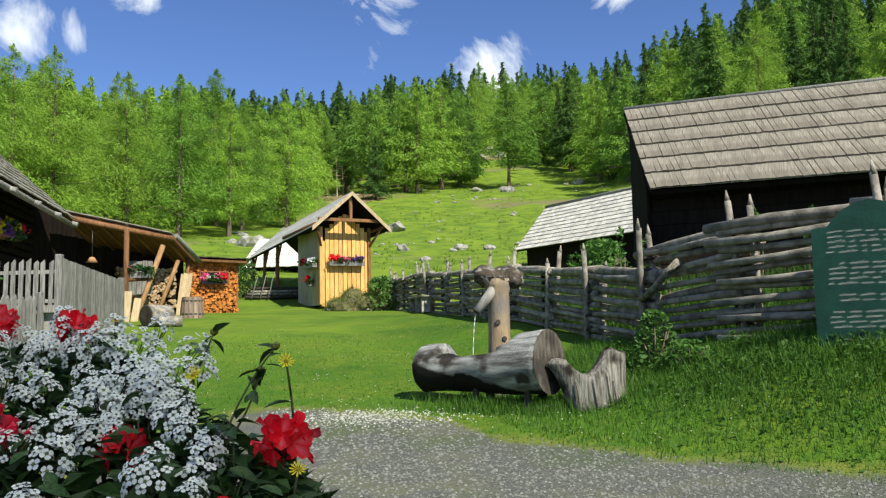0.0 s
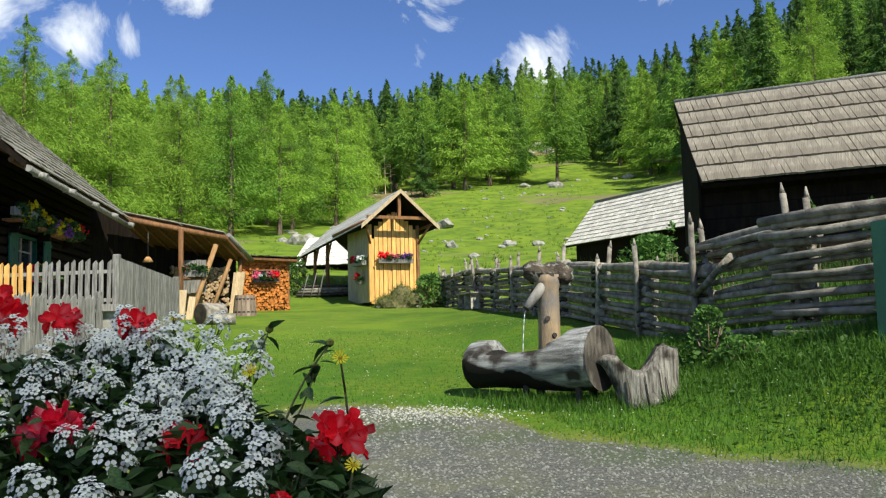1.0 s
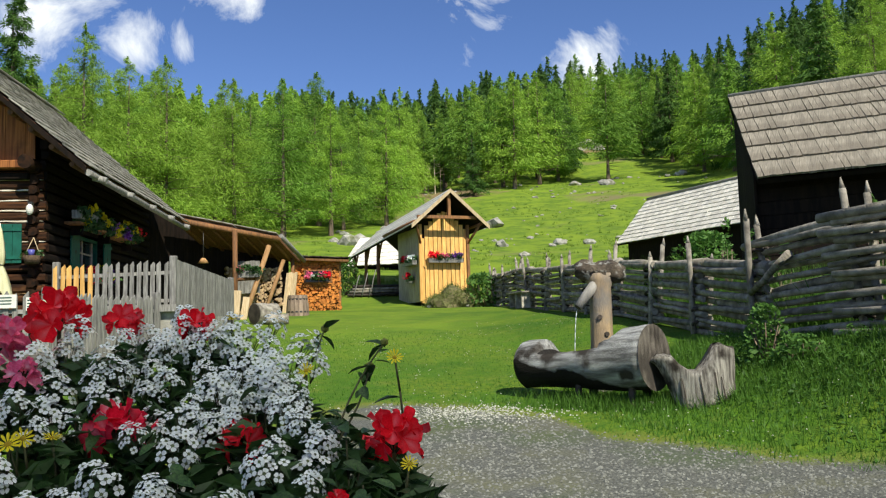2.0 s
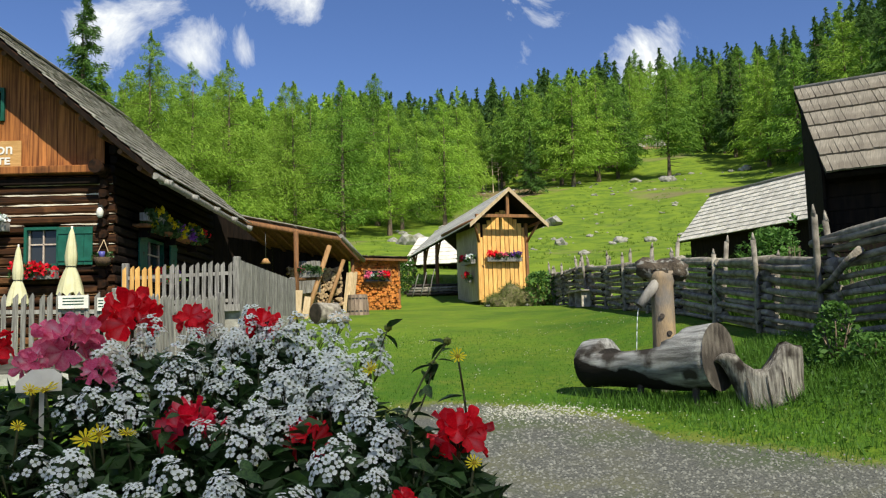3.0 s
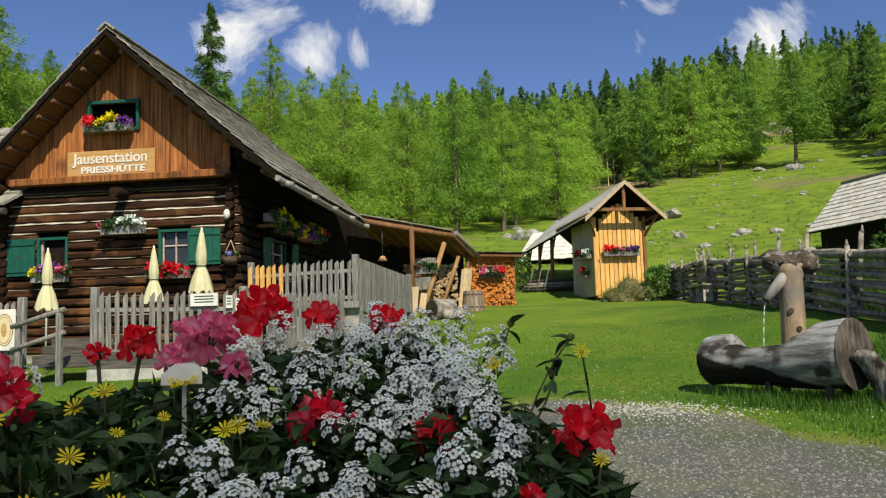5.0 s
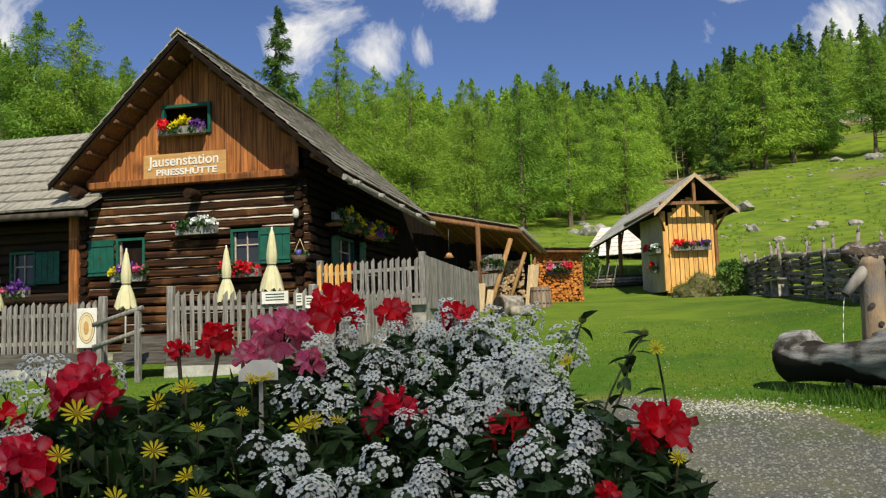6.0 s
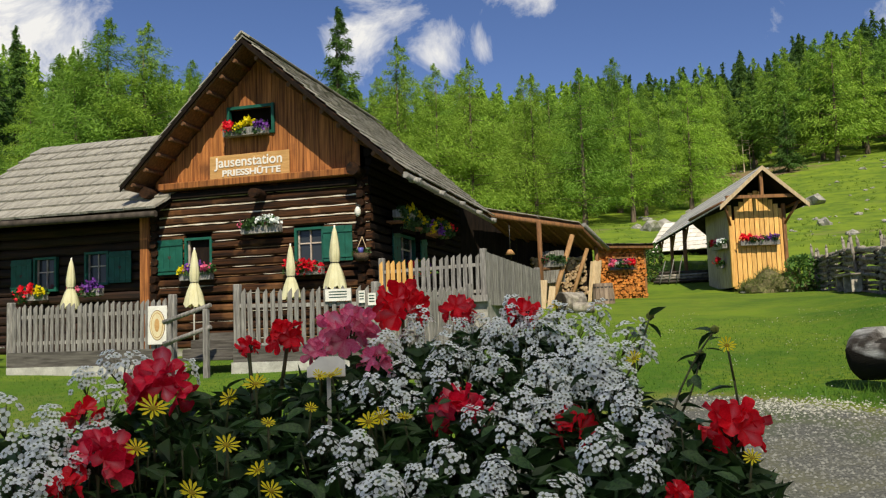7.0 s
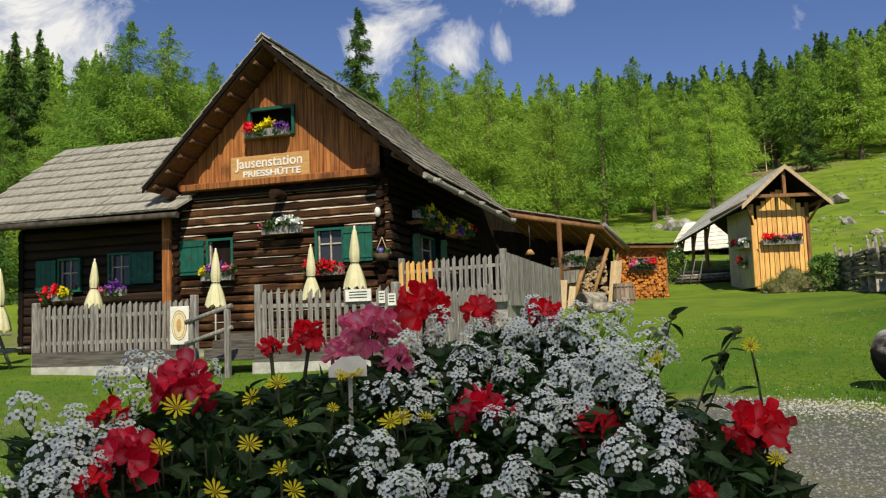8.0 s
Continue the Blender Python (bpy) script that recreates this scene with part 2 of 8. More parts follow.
def glass_material():
    m = bpy.data.materials.new("window_glass")
    m.use_nodes = True
    b = m.node_tree.nodes["Principled BSDF"]
    b.inputs["Base Color"].default_value = (0.03, 0.035, 0.04, 1)
    b.inputs["Roughness"].default_value = 0.05
    b.inputs["Specular IOR Level"].default_value = 0.35
    return m


GLASS = glass_material()


# ---- helpers for things ----
def box(bm, size, at=(0, 0, 0), rot=(0, 0, 0), taper=1.0):
    r = bmesh.ops.create_cube(bm, size=1.0)
    vs = r["verts"]
    for v in vs:
        if v.co.z > 0 and taper != 1.0:
            v.co.x *= taper
            v.co.y *= taper
    bmesh.ops.transform(bm, verts=vs, matrix=pose(*at, *rot) @ Matrix.Diagonal((*size, 1)))
    return vs


def tube(bm, a, b, ra, rb=None, seg=8, wob=0.0):
    """A round pole from a to b."""
    a, b = Vector(a), Vector(b)
    rb = ra if rb is None else rb
    q = (b - a).to_track_quat("Z", "Y")
    rings = []
    for k in range(4 if wob else 2):
        f = k / (3 if wob else 1)
        c = a.lerp(b, f) + Vector((random.uniform(-wob, wob), random.uniform(-wob, wob), random.uniform(-wob, wob)))
        r = (ra + (rb - ra) * f) * (1 + (random.uniform(-0.08, 0.08) if wob else 0))
        rings.append([bm.verts.new(c + q @ Vector((r * math.cos(i * math.tau / seg), r * math.sin(i * math.tau / seg), 0))) for i in range(seg)])
    for r0, r1 in zip(rings, rings[1:]):
        for i in range(seg):
            f = bm.faces.new((r0[i], r0[(i + 1) % seg], r1[(i + 1) % seg], r1[i]))
            f.smooth = True
    bm.faces.new(rings[0][::-1])
    bm.faces.new(rings[-1])


def prism(bm, pts, thick):
    """An outline in local x, z pushed along y by thick."""
    a = [bm.verts.new((x, 0, z)) for x, z in pts]
    b = [bm.verts.new((x, thick, z)) for x, z in pts]
    n = len(pts)
    bm.faces.new(a)
    bm.faces.new(b[::-1])
    for i in range(n):
        bm.faces.new((a[i], b[i], b[(i + 1) % n], a[(i + 1) % n]))
    bmesh.ops.recalc_face_normals(bm, faces=bm.faces)


def thing(name, at, label, category, group="", kind="", m=None):
    ob = new(name)
    ob.empty_display_size = 0.2
    ob.matrix_world = m if m is not None else pose(*at)
    return tagged(ob, label, category, group, kind)


def part(name, bm, material, parent, label="", kind=""):
    """Links a bmesh, in its parent's own space, as one mesh under parent."""
    me = bpy.data.meshes.new(name)
    bm.to_mesh(me)
    bm.free()
    me.materials.append(material)
    ob = new(name, me)
    ob.parent = parent
    if label or kind:
        tagged(ob, label, kind=kind)
    return ob


def mesh_of(name, bm, material):
    me = bpy.data.meshes.new(name)
    bm.to_mesh(me)
    bm.free()
    for m in material if isinstance(material, (list, tuple)) else [material]:
        me.materials.append(m)
    return me


def placed(name, me, parent, m):
    o = new(name, me)
    o.parent = parent
    o.matrix_basis = m
    return o


def bar(name, size, at, material, parent, rot=(0, 0, 0), label="", bevel=0.0):
    bm = bmesh.new()
    box(bm, size, at, rot)
    if bevel:
        bmesh.ops.bevel(bm, geom=bm.edges[:], offset=bevel, segments=1, affect="EDGES")
    return part(name, bm, material, parent, label)
# ---- ground ----
def smooth(a, b, v):
    t = min(1.0, max(0.0, (v - a) / (b - a)))
    return t * t * (3 - 2 * t)


def lerp_table(table, v):
    for (a, fa), (b, fb) in zip(table, table[1:]):
        if v <= b:
            return fa + (fb - fa) * max(0.0, min(1.0, (v - a) / (b - a)))
    return table[-1][1]


# line of the pole fence: places on the ground and the bank's height under each
FENCE_LINE = [(6.9, 7.3, 0.85), (4.44, 9.5, 0.88), (3.1, 12.6, 0.40), (1.63, 17.9, 0.42), (-0.2, 25.0, 0.15), (-2.1, 32.9, -0.08)]


def fence_offset(x, y):
    """Signed distance to the fence line (positive beyond it, to the east) and the bank height there."""
    best = None
    for (ax, ay, ah), (bx, by, bh) in zip(FENCE_LINE, FENCE_LINE[1:]):
        dx, dy = bx - ax, by - ay
        t = max(0.0, min(1.0, ((x - ax) * dx + (y - ay) * dy) / (dx * dx + dy * dy)))
        px, py = ax + t * dx, ay + t * dy
        d = math.hypot(x - px, y - py)
        side = 1 if dx * (y - ay) - dy * (x - ax) < 0 else -1
        if best is None or d < best[0]:
            best = (d, side, ah + t * (bh - ah))
    return best[0] * best[1], best[2]


def ground(x, y):
    d = math.hypot(x, y)
    az = math.degrees(math.atan2(x, y))
    ahead = smooth(125, 75, abs(az))
    z = 0.09 * max(0.0, min(d, 27) - 6.5) + 0.05 * max(0.0, min(d, 34) - 27)
    z *= 1 - 0.42 * smooth(-22, -50, az)
    if d > 34:
        e = min(d, 300) - 34
        z += (0.165 + 0.10 * smooth(9, 26, az) + 0.05 * smooth(-30, -60, az)) * e + (0.00050 + 0.00018 * smooth(-9, -2, az)) * min(e, 190) ** 2
    z *= ahead
    s, h = fence_offset(x, y)
    if d < 60:
        z += h * smooth(-2.7, 0.1, s) * smooth(60, 30, d)
    # roll of the slope, and the rough pasture
    rough = smooth(30, 70, d)
    z += rough * (1.1 * noise.noise((x * 0.035, y * 0.035, 0)) + 0.35 * noise.noise((x * 0.14, y * 0.14, 3)))
    z += 0.04 * noise.noise((x * 0.45, y * 0.45, 7)) * smooth(4, 9, d)
    return z


def gravel_at(x, y):
    """1 on the gravel yard, 0 on grass."""
    edge = lerp_table([(-6, 11.6), (-1.6, 10.7), (-0.9, 10.5), (0.0, 10.0), (0.5, 8.9), (1.7, 8.2), (3.2, 7.2), (6.0, 5.0), (9.0, 3.0), (14.0, -2.0)], x)
    left = lerp_table([(-6, -7.0), (0, -5.2), (6, -3.9), (12, -2.0)], y)
    return smooth(0.45, -0.45, y - edge) * smooth(-0.6, 0.5, x - left)


def ground_material():
    m = bpy.data.materials.new("meadow_and_gravel")
    m.use_nodes = True
    n, l = m.node_tree.nodes, m.node_tree.links
    b = n["Principled BSDF"]
    b.inputs["Roughness"].default_value = 0.95
    b.inputs["Specular IOR Level"].default_value = 0.15
    co = n.new("ShaderNodeTexCoord")

    def tex(scale, detail=4):
        t = n.new("ShaderNodeTexNoise")
        t.inputs["Scale"].default_value, t.inputs["Detail"].default_value = scale, detail
        l.new(co.outputs["Object"], t.inputs["Vector"])
        return t.outputs["Fac"]

    def ramp(v, lo, hi):
        r = n.new("ShaderNodeMapRange")
        r.inputs["From Min"].default_value, r.inputs["From Max"].default_value = lo, hi
        l.new(v, r.inputs["Value"])
        return r.outputs[0]

    def mixed(f, a, c):
        x = n.new("ShaderNodeMix")
        x.data_type = "RGBA"
        l.new(f, x.inputs["Factor"])
        for s, v in (("A", a), ("B", c)):
            if isinstance(v, tuple):
                x.inputs[s].default_value = (*v, 1)
            else:
                l.new(v, x.inputs[s])
        return x.outputs["Result"]

    def calc(op, a, c):
        x = n.new("ShaderNodeMath")
        x.operation = op
        for i, v in enumerate((a, c)):
            if isinstance(v, (int, float)):
                x.inputs[i].default_value = v
            else:
                l.new(v, x.inputs[i])
        return x.outputs[0]

    grass = mixed(ramp(tex(0.25), 0.4, 0.62), (0.086, 0.180, 0.010), (0.046, 0.118, 0.009))
    grass = mixed(ramp(tex(0.8, 5), 0.44, 0.62), grass, (0.120, 0.185, 0.014))
    grass = mixed(ramp(tex(9.0), 0.42, 0.68), grass, (0.050, 0.120, 0.011))
    far = n.new("ShaderNodeAttribute")
    far.attribute_name = "pasture"
    grass = mixed(far.outputs["Fac"], grass, mixed(ramp(tex(0.5, 7), 0.38, 0.62), (0.205, 0.285, 0.025), mixed(ramp(tex(2.0, 5), 0.4, 0.6), (0.14, 0.215, 0.021), (0.095, 0.16, 0.02))))
    # bare, stony places on the hillside
    grass = mixed(ramp(tex(0.09, 6), 0.62, 0.72), grass, (0.20, 0.17, 0.09))
    bare = n.new("ShaderNodeAttribute")
    bare.attribute_name = "bare_earth"
    grass = mixed(ramp(calc("ADD", bare.outputs["Fac"], calc("MULTIPLY", calc("SUBTRACT", tex(0.35, 6), 0.5), 1.4)), 0.45, 0.75), grass, mixed(ramp(tex(1.2, 5), 0.4, 0.65), (0.27, 0.19, 0.11), (0.17, 0.12, 0.07)))
    grass = mixed(ramp(tex(60.0, 2), 0.55, 0.8), grass, (0.15, 0.23, 0.035))
    gravel = mixed(ramp(tex(45.0, 3), 0.4, 0.62), (0.140, 0.142, 0.126), (0.080, 0.081, 0.073))
    vor = n.new("ShaderNodeTexVoronoi")
    vor.inputs["Scale"].default_value = 28
    l.new(co.outputs["Object"], vor.inputs["Vector"])
    gravel = mixed(ramp(vor.outputs["Distance"], 0.0, 0.22), (0.20, 0.21, 0.197), gravel)
    gravel = mixed(ramp(tex(1.3), 0.5, 0.72), gravel, (0.150, 0.150, 0.090))
    gravel = mixed(ramp(tex(0.7, 6), 0.52, 0.75), gravel, (0.075, 0.105, 0.04))
    at = n.new("ShaderNodeAttribute")
    at.attribute_name = "gravel"
    k = calc("ADD", at.outputs["Fac"], calc("MULTIPLY", calc("SUBTRACT", tex(1.4, 7), 0.5), 1.7))
    k = calc("ADD", k, calc("MULTIPLY", calc("SUBTRACT", tex(30, 3), 0.5), 0.7))
    k = ramp(k, 0.36, 0.72)
    rim = ramp(calc("ADD", at.outputs["Fac"], calc("MULTIPLY", calc("SUBTRACT", tex(3.0, 6), 0.5), 0.7)), 0.02, 0.30)
    grass = mixed(calc("MULTIPLY", rim, 0.75), grass, (0.165, 0.180, 0.036))
    l.new(mixed(k, grass, gravel), b.inputs["Base Color"])
    bp = n.new("ShaderNodeBump")
    bp.inputs["Strength"].default_value, bp.inputs["Distance"].default_value = 0.7, 0.04
    l.new(calc("ADD", tex(40.0, 3), tex(7.0, 4)), bp.inputs["Height"])
    l.new(bp.outputs[0], b.inputs["Normal"])
    return m


def build_ground():
    radii = [0.0, 1.0, 2.0, 3.0, 4.0, 5.0] + [5.5 + 0.3 * i for i in range(46)] + [19.3 + 0.6 * i for i in range(26)] + [36 + 1.6 * i for i in range(50)]
    radii += [118 + 5 * i for i in range(40)] + [330, 400, 600, 1000, 1800, 3200]
    angles = sorted({-180 + 6 * i for i in range(60)} | {-62 + 0.75 * i for i in range(134)})
    verts, faces, grav = [], [], []
    for r in radii:
        for a in angles:
            x, y = r * math.sin(radians(a)), r * math.cos(radians(a))
            verts.append((x, y, ground(x, y) if r > 0 else 0.0))
            grav.append(gravel_at(x, y))
    na = len(angles)
    for i in range(len(radii) - 1):
        for j in range(na):
            k = (j + 1) % na
            q = (i * na + j, i * na + k, (i + 1) * na + k, (i + 1) * na + j)
            faces.append(q[::-1] if i else (q[3], q[2], q[0]))
    me = bpy.data.meshes.new("ground")
    me.from_pydata(verts, [], faces)
    me.polygons.foreach_set("use_smooth", [True] * len(me.polygons))
    at = me.attributes.new("gravel", "FLOAT", "POINT")
    at.data.foreach_set("value", grav)
    pa = me.attributes.new("pasture", "FLOAT", "POINT")
    pa.data.foreach_set("value", [max(0.62 * smooth(10, 26, math.hypot(v[0], v[1])) * smooth(2, -8, math.degrees(math.atan2(v[0], v[1]))), 0.85 * smooth(28, 42, math.hypot(v[0], v[1]))) for v in verts])
    be = me.attributes.new("bare_earth", "FLOAT", "POINT")
    be.data.foreach_set("value", [max(smooth(15, 2, math.hypot(v[0] + 14.0, (v[1] - 113.0) * 0.7)), 0.8 * smooth(9, 2, math.hypot(v[0] - 8, (v[1] - 158) * 0.6))) for v in verts])
    me.materials.append(ground_material())
    me.validate()
    bm = bmesh.new()
    bm.from_mesh(me)
    bmesh.ops.recalc_face_normals(bm, faces=bm.faces)
    if sum(f.normal.z for f in bm.faces) < 0:
        bmesh.ops.reverse_faces(bm, faces=bm.faces)
    bm.to_mesh(me)
    bm.free()
    tagged(new("ground", me), "green alpine meadow with a grey gravel yard, rising to a hillside", "ground", kind="structure")


build_ground()


def polar(az, d, z=None):
    x, y = d * math.sin(radians(az)), d * math.cos(radians(az))
    return Vector((x, y, ground(x, y) if z is None else z))
# ---- shingles and logs ----
OVERHANG = mat("brown_roof_boards", (0.20, 0.095, 0.042), (0.085, 0.04, 0.02), 5, 0.75, 0.4, (4, 4, 0.6), 0.35, 40)
JOINT = mat("pale_joint_strip", (0.80, 0.74, 0.62), (0.50, 0.42, 0.31), 6, 0.85, 0.4, (0.5, 3, 3), 0.15, 40)
OLDJOINT = mat("brown_joint_strip", (0.42, 0.25, 0.12), (0.16, 0.085, 0.04), 6, 0.85, 0.4, (0.5, 3, 3), 0.3, 40)

def shingle_meshes(name, w, ln, t, material, lean=0.0, rough=1.0):
    """Four boards, uneven by rough; lean slants their long sides, for a roof with a slanted verge."""
    out = []
    for k in range(4):
        bm = bmesh.new()
        vs = box(bm, (w * random.uniform(0.95, 0.995), ln, t))
        for v in vs:
            v.co += Vector((random.uniform(-0.008, 0.008), random.uniform(-0.02, 0.02) * rough if v.co.y < 0 else 0, random.uniform(-0.004, 0.004) * rough))
            v.co.x += lean * v.co.y
        out.append(mesh_of(name, bm, material))
    return out


def shingle_roof(parent, e0, e1, r1, r0, rows, width, t, material, joined=False, name="shingle", lap=1.18, rough=1.0):
    """Rows of boards on the slope with eave e0-e1 and ridge r0-r1, in the parent's space."""
    e0, e1, r0, r1 = (Vector(v) for v in (e0, e1, r0, r1))
    per = max(1, round((e1 - e0).length / width))
    v = ((r0 + r1) / 2 - (e0 + e1) / 2)
    span = v.length
    ln = span / rows * lap
    v.normalize()
    u = (e1 - e0).normalized()
    nrm = u.cross(v).normalized()
    if nrm.z < 0:
        nrm = -nrm
    rise = nrm.cross(u)
    if rise.z < 0:
        rise = -rise
    kinds = {}
    bm = bmesh.new() if joined else None
    for i in range(rows):
        f = (i + 0.5) / rows
        for j in range(per):
            g = (j + 0.5) / per + (random.uniform(-0.05, 0.05) / per if 0 < j < per - 1 else 0)
            p = e0.lerp(e1, g).lerp(r0.lerp(r1, g), f) + nrm * (t * 0.9 + random.uniform(0, 0.008)) + v * random.uniform(-0.008, 0.008)
            w = r0.lerp(r1, g) - e0.lerp(e1, g)              # boards follow a slanted verge
            lean = round(w.dot(u) / w.dot(rise) / 0.02) * 0.02
            if lean not in kinds:
                kinds[lean] = shingle_meshes(name, (e1 - e0).length / per, ln, t, material, lean, rough)
            meshes = kinds[lean]
            base = Matrix((u, rise, nrm)).transposed().to_4x4()
            m = Matrix.Translation(p) @ base @ pose(0, 0, 0, -math.degrees(math.atan2(t * 1.1, ln)) * 1.0 + random.uniform(-0.4, 0.4), random.uniform(-0.8, 0.8), random.uniform(-0.5, 0.5))
            if joined:
                k = len(bm.verts)
                bm.from_mesh(random.choice(meshes))
                bm.verts.ensure_lookup_table()
                bmesh.ops.transform(bm, matrix=m, verts=bm.verts[k:])
            else:
                placed(name, random.choice(meshes), parent, m)
    if joined:
        part(name + "_cover", bm, material, parent, kind="stuff")


def slab(bm, a, b, c, d, thick):
    """A board between four corners (counter-clockwise from above), thick downwards."""
    a, b, c, d = (Vector(v) for v in (a, b, c, d))
    nrm = (b - a).cross(d - a).normalized()
    top = [bm.verts.new(p) for p in (a, b, c, d)]
    low = [bm.verts.new(p - nrm * thick) for p in (a, b, c, d)]
    bm.faces.new(top)
    bm.faces.new(low[::-1])
    for i in range(4):
        bm.faces.new((top[i], low[i], low[(i + 1) % 4], top[(i + 1) % 4]))


def log_bm(bm, x0, x1, z, h, depth, y=0.0, axis="x", wob=0.012):
    """A hewn log with a rounded face, from x0 to x1 along an axis; its outer face lies at y minus depth."""
    prof = [(0.0, -0.46), (-0.72, -0.46), (-1.0, -0.25), (-1.0, 0.22), (-0.70, 0.44), (0.0, 0.44)]
    rings = []
    n = max(2, int(abs(x1 - x0) / 0.9) + 1)
    for i in range(n):
        x = x0 + (x1 - x0) * i / (n - 1)
        dz, dy = random.uniform(-wob, wob), random.uniform(-wob, wob)
        ring = []
        for py, pz in prof:
            yy, zz = y + py * depth + (dy if py < 0 else 0), z + pz * h + dz
            ring.append(bm.verts.new((x, yy, zz) if axis == "x" else (-yy, x, zz)))
        rings.append(ring)
    m = len(prof)
    for r0, r1 in zip(rings, rings[1:]):
        for i in range(m):
            bm.faces.new((r0[i], r0[(i + 1) % m], r1[(i + 1) % m], r1[i]))
    bm.faces.new(rings[0])
    bm.faces.new(rings[-1][::-1])
    bmesh.ops.recalc_face_normals(bm, faces=bm.faces)


def joint_strip(bm, x0, x1, y, z, h):
    """A ragged strip with an uneven thickness."""
    n = max(2, int((x1 - x0) / 0.16))
    rings = []
    for i in range(n + 1):
        x = x0 + (x1 - x0) * i / n
        a = 0.5 * h * (0.12 if i in (0, n) else random.uniform(0.45, 1.2))
        dz = random.uniform(-0.006, 0.006)
        rings.append([bm.verts.new(p) for p in ((x, y + 0.05, z + dz + a), (x, y - 0.012, z + dz + a * 0.8), (x, y - 0.012, z + dz - a), (x, y + 0.05, z + dz - a))])
    for r0, r1 in zip(rings, rings[1:]):
        for i in range(4):
            bm.faces.new((r0[i], r1[i], r1[(i + 1) % 4], r0[(i + 1) % 4]))
    bm.faces.new(rings[0])
    bm.faces.new(rings[-1][::-1])
    bmesh.ops.recalc_face_normals(bm, faces=bm.faces)


def log_wall(parent, length, rows, h, openings, axis="x", depth=0.14, rnd=0.25, material=None):
    """Rows of logs from local x = -length to 0 (or y = 0 to length), cut at the openings (a0, a1, z0, z1)."""
    for r in range(rows):
        z = (r + 0.5) * h
        lo, hi = (-length - rnd, rnd) if axis == "x" else (-0.1, length)
        cuts = [(a0, a1) for a0, a1, z0, z1 in openings if z0 < z + 0.3 * h and z1 > z - 0.3 * h]
        spans, at = [], lo + random.uniform(-0.06, 0.06)
        for a0, a1 in sorted(cuts):
            spans.append((at, a0))
            at = a1
        spans.append((at, hi + random.uniform(-0.06, 0.06)))
        for a, b in spans:
            if b - a > 0.05:
                bm = bmesh.new()
                log_bm(bm, a, b, z, h * random.uniform(0.84, 0.97), depth * random.uniform(0.88, 1.05), 0, axis)
                part("log", bm, material or LOG, parent)
                # pale strips along the joint above the log
                x = a + 0.02 if axis == "x" else a
                fine = r > rows - 7                         # pale and long in the upper joints, short thin pieces lower down
                while axis == "x" and x < b - 0.3 and r < rows - 1:
                    e = min(b - 0.02, x + (random.uniform(2.2, 4.0) if fine else random.uniform(0.35, 1.5)))
                    if random.random() < (0.97 if fine else 0.62):
                        bm = bmesh.new()
                        joint_strip(bm, x, e, -depth * 0.80, z + 0.5 * h, 0.036 if fine else random.uniform(0.012, 0.030))
                        part("joint_strip", bm, JOINT if fine or random.random() < 0.45 else OLDJOINT, parent)
                    x = e + random.uniform(0.0, 0.12)


def window(parent, w, h, m, ajar=False, name="window"):
    """A small casement: frame, cross bar, panes and curtains, centred on the local origin, facing -y."""
    win = new(name)
    win.parent, win.matrix_basis = parent, m
    bm = bmesh.new()
    for s in (-1, 1):
        box(bm, (0.06, 0.10, h + 0.12), (s * (w / 2 + 0.03), -0.02, 0))
        box(bm, (w, 0.10, 0.06), (0, -0.02, s * (h / 2 + 0.03)))
    part("window_frame", bm, GREEN, win, "green painted frame")
    if ajar:                                                # casements swung inwards, a dark panel put in for the unlit room
        bar("room_backing", (w, 0.02, h), (0, 0.085, 0), DARKWOOD, win)
        for s in (-1, 1):
            bar("casement", (0.035, 0.06, h - 0.02), (s * (w / 2 - 0.02), 0.04, 0), SASHWOOD, win)
        return win
    bm = bmesh.new()
    box(bm, (0.028, 0.04, h), (0, 0.045, 0))
    box(bm, (w, 0.04, 0.03), (0, 0.045, h * 0.08))
    for s in (-1, 1):
        box(bm, (0.03, 0.04, h), (s * (w / 2 - 0.015), 0.045, 0))
    part("sash", bm, SASHWOOD, win, "pale wooden sash")
    for s in (-1, 1):
        bar("pane", (w / 2 - 0.03, 0.008, h - 0.02), (s * w / 4, 0.066, 0), GLASS, win)
    bm = bmesh.new()
    for s in (-1, 1):
        for k in range(2):
            box(bm, (0.05, 0.012, h * (0.95 - 0.06 * k)), (s * (w / 2 - 0.03 - 0.045 * k), 0.085 + 0.01 * (k % 2), h * 0.03 * k))
    part("curtain", bm, WHITE, win, "white curtain")
    return win


def shutter(parent, w, h, m):
    sh = new("shutter")
    sh.parent, sh.matrix_basis = parent, m
    bm = bmesh.new()
    for k in range(4):
        box(bm, (w / 4 - 0.008, 0.03, h), (-w / 2 + w * (k + 0.5) / 4, 0, 0))
    part("panel", bm, GREEN, sh, "green painted boards")
    for s in (-1, 1):
        bar("batten", (w, 0.022, 0.07), (0, -0.026, s * h * 0.36), GREEN, sh)
    bm = bmesh.new()
    vs = [bm.verts.new(p) for p in ((-0.05, -0.019, 0.0), (0.0, -0.019, -0.07), (0.05, -0.019, 0.0), (0.03, -0.019, 0.035), (0, -0.019, 0.012), (-0.03, -0.019, 0.035))]
    bm.faces.new(vs)
    part("heart_cutout", bm, CUTWOOD, sh, "dark heart-shaped cut-out")
    return sh


BLOB = {}


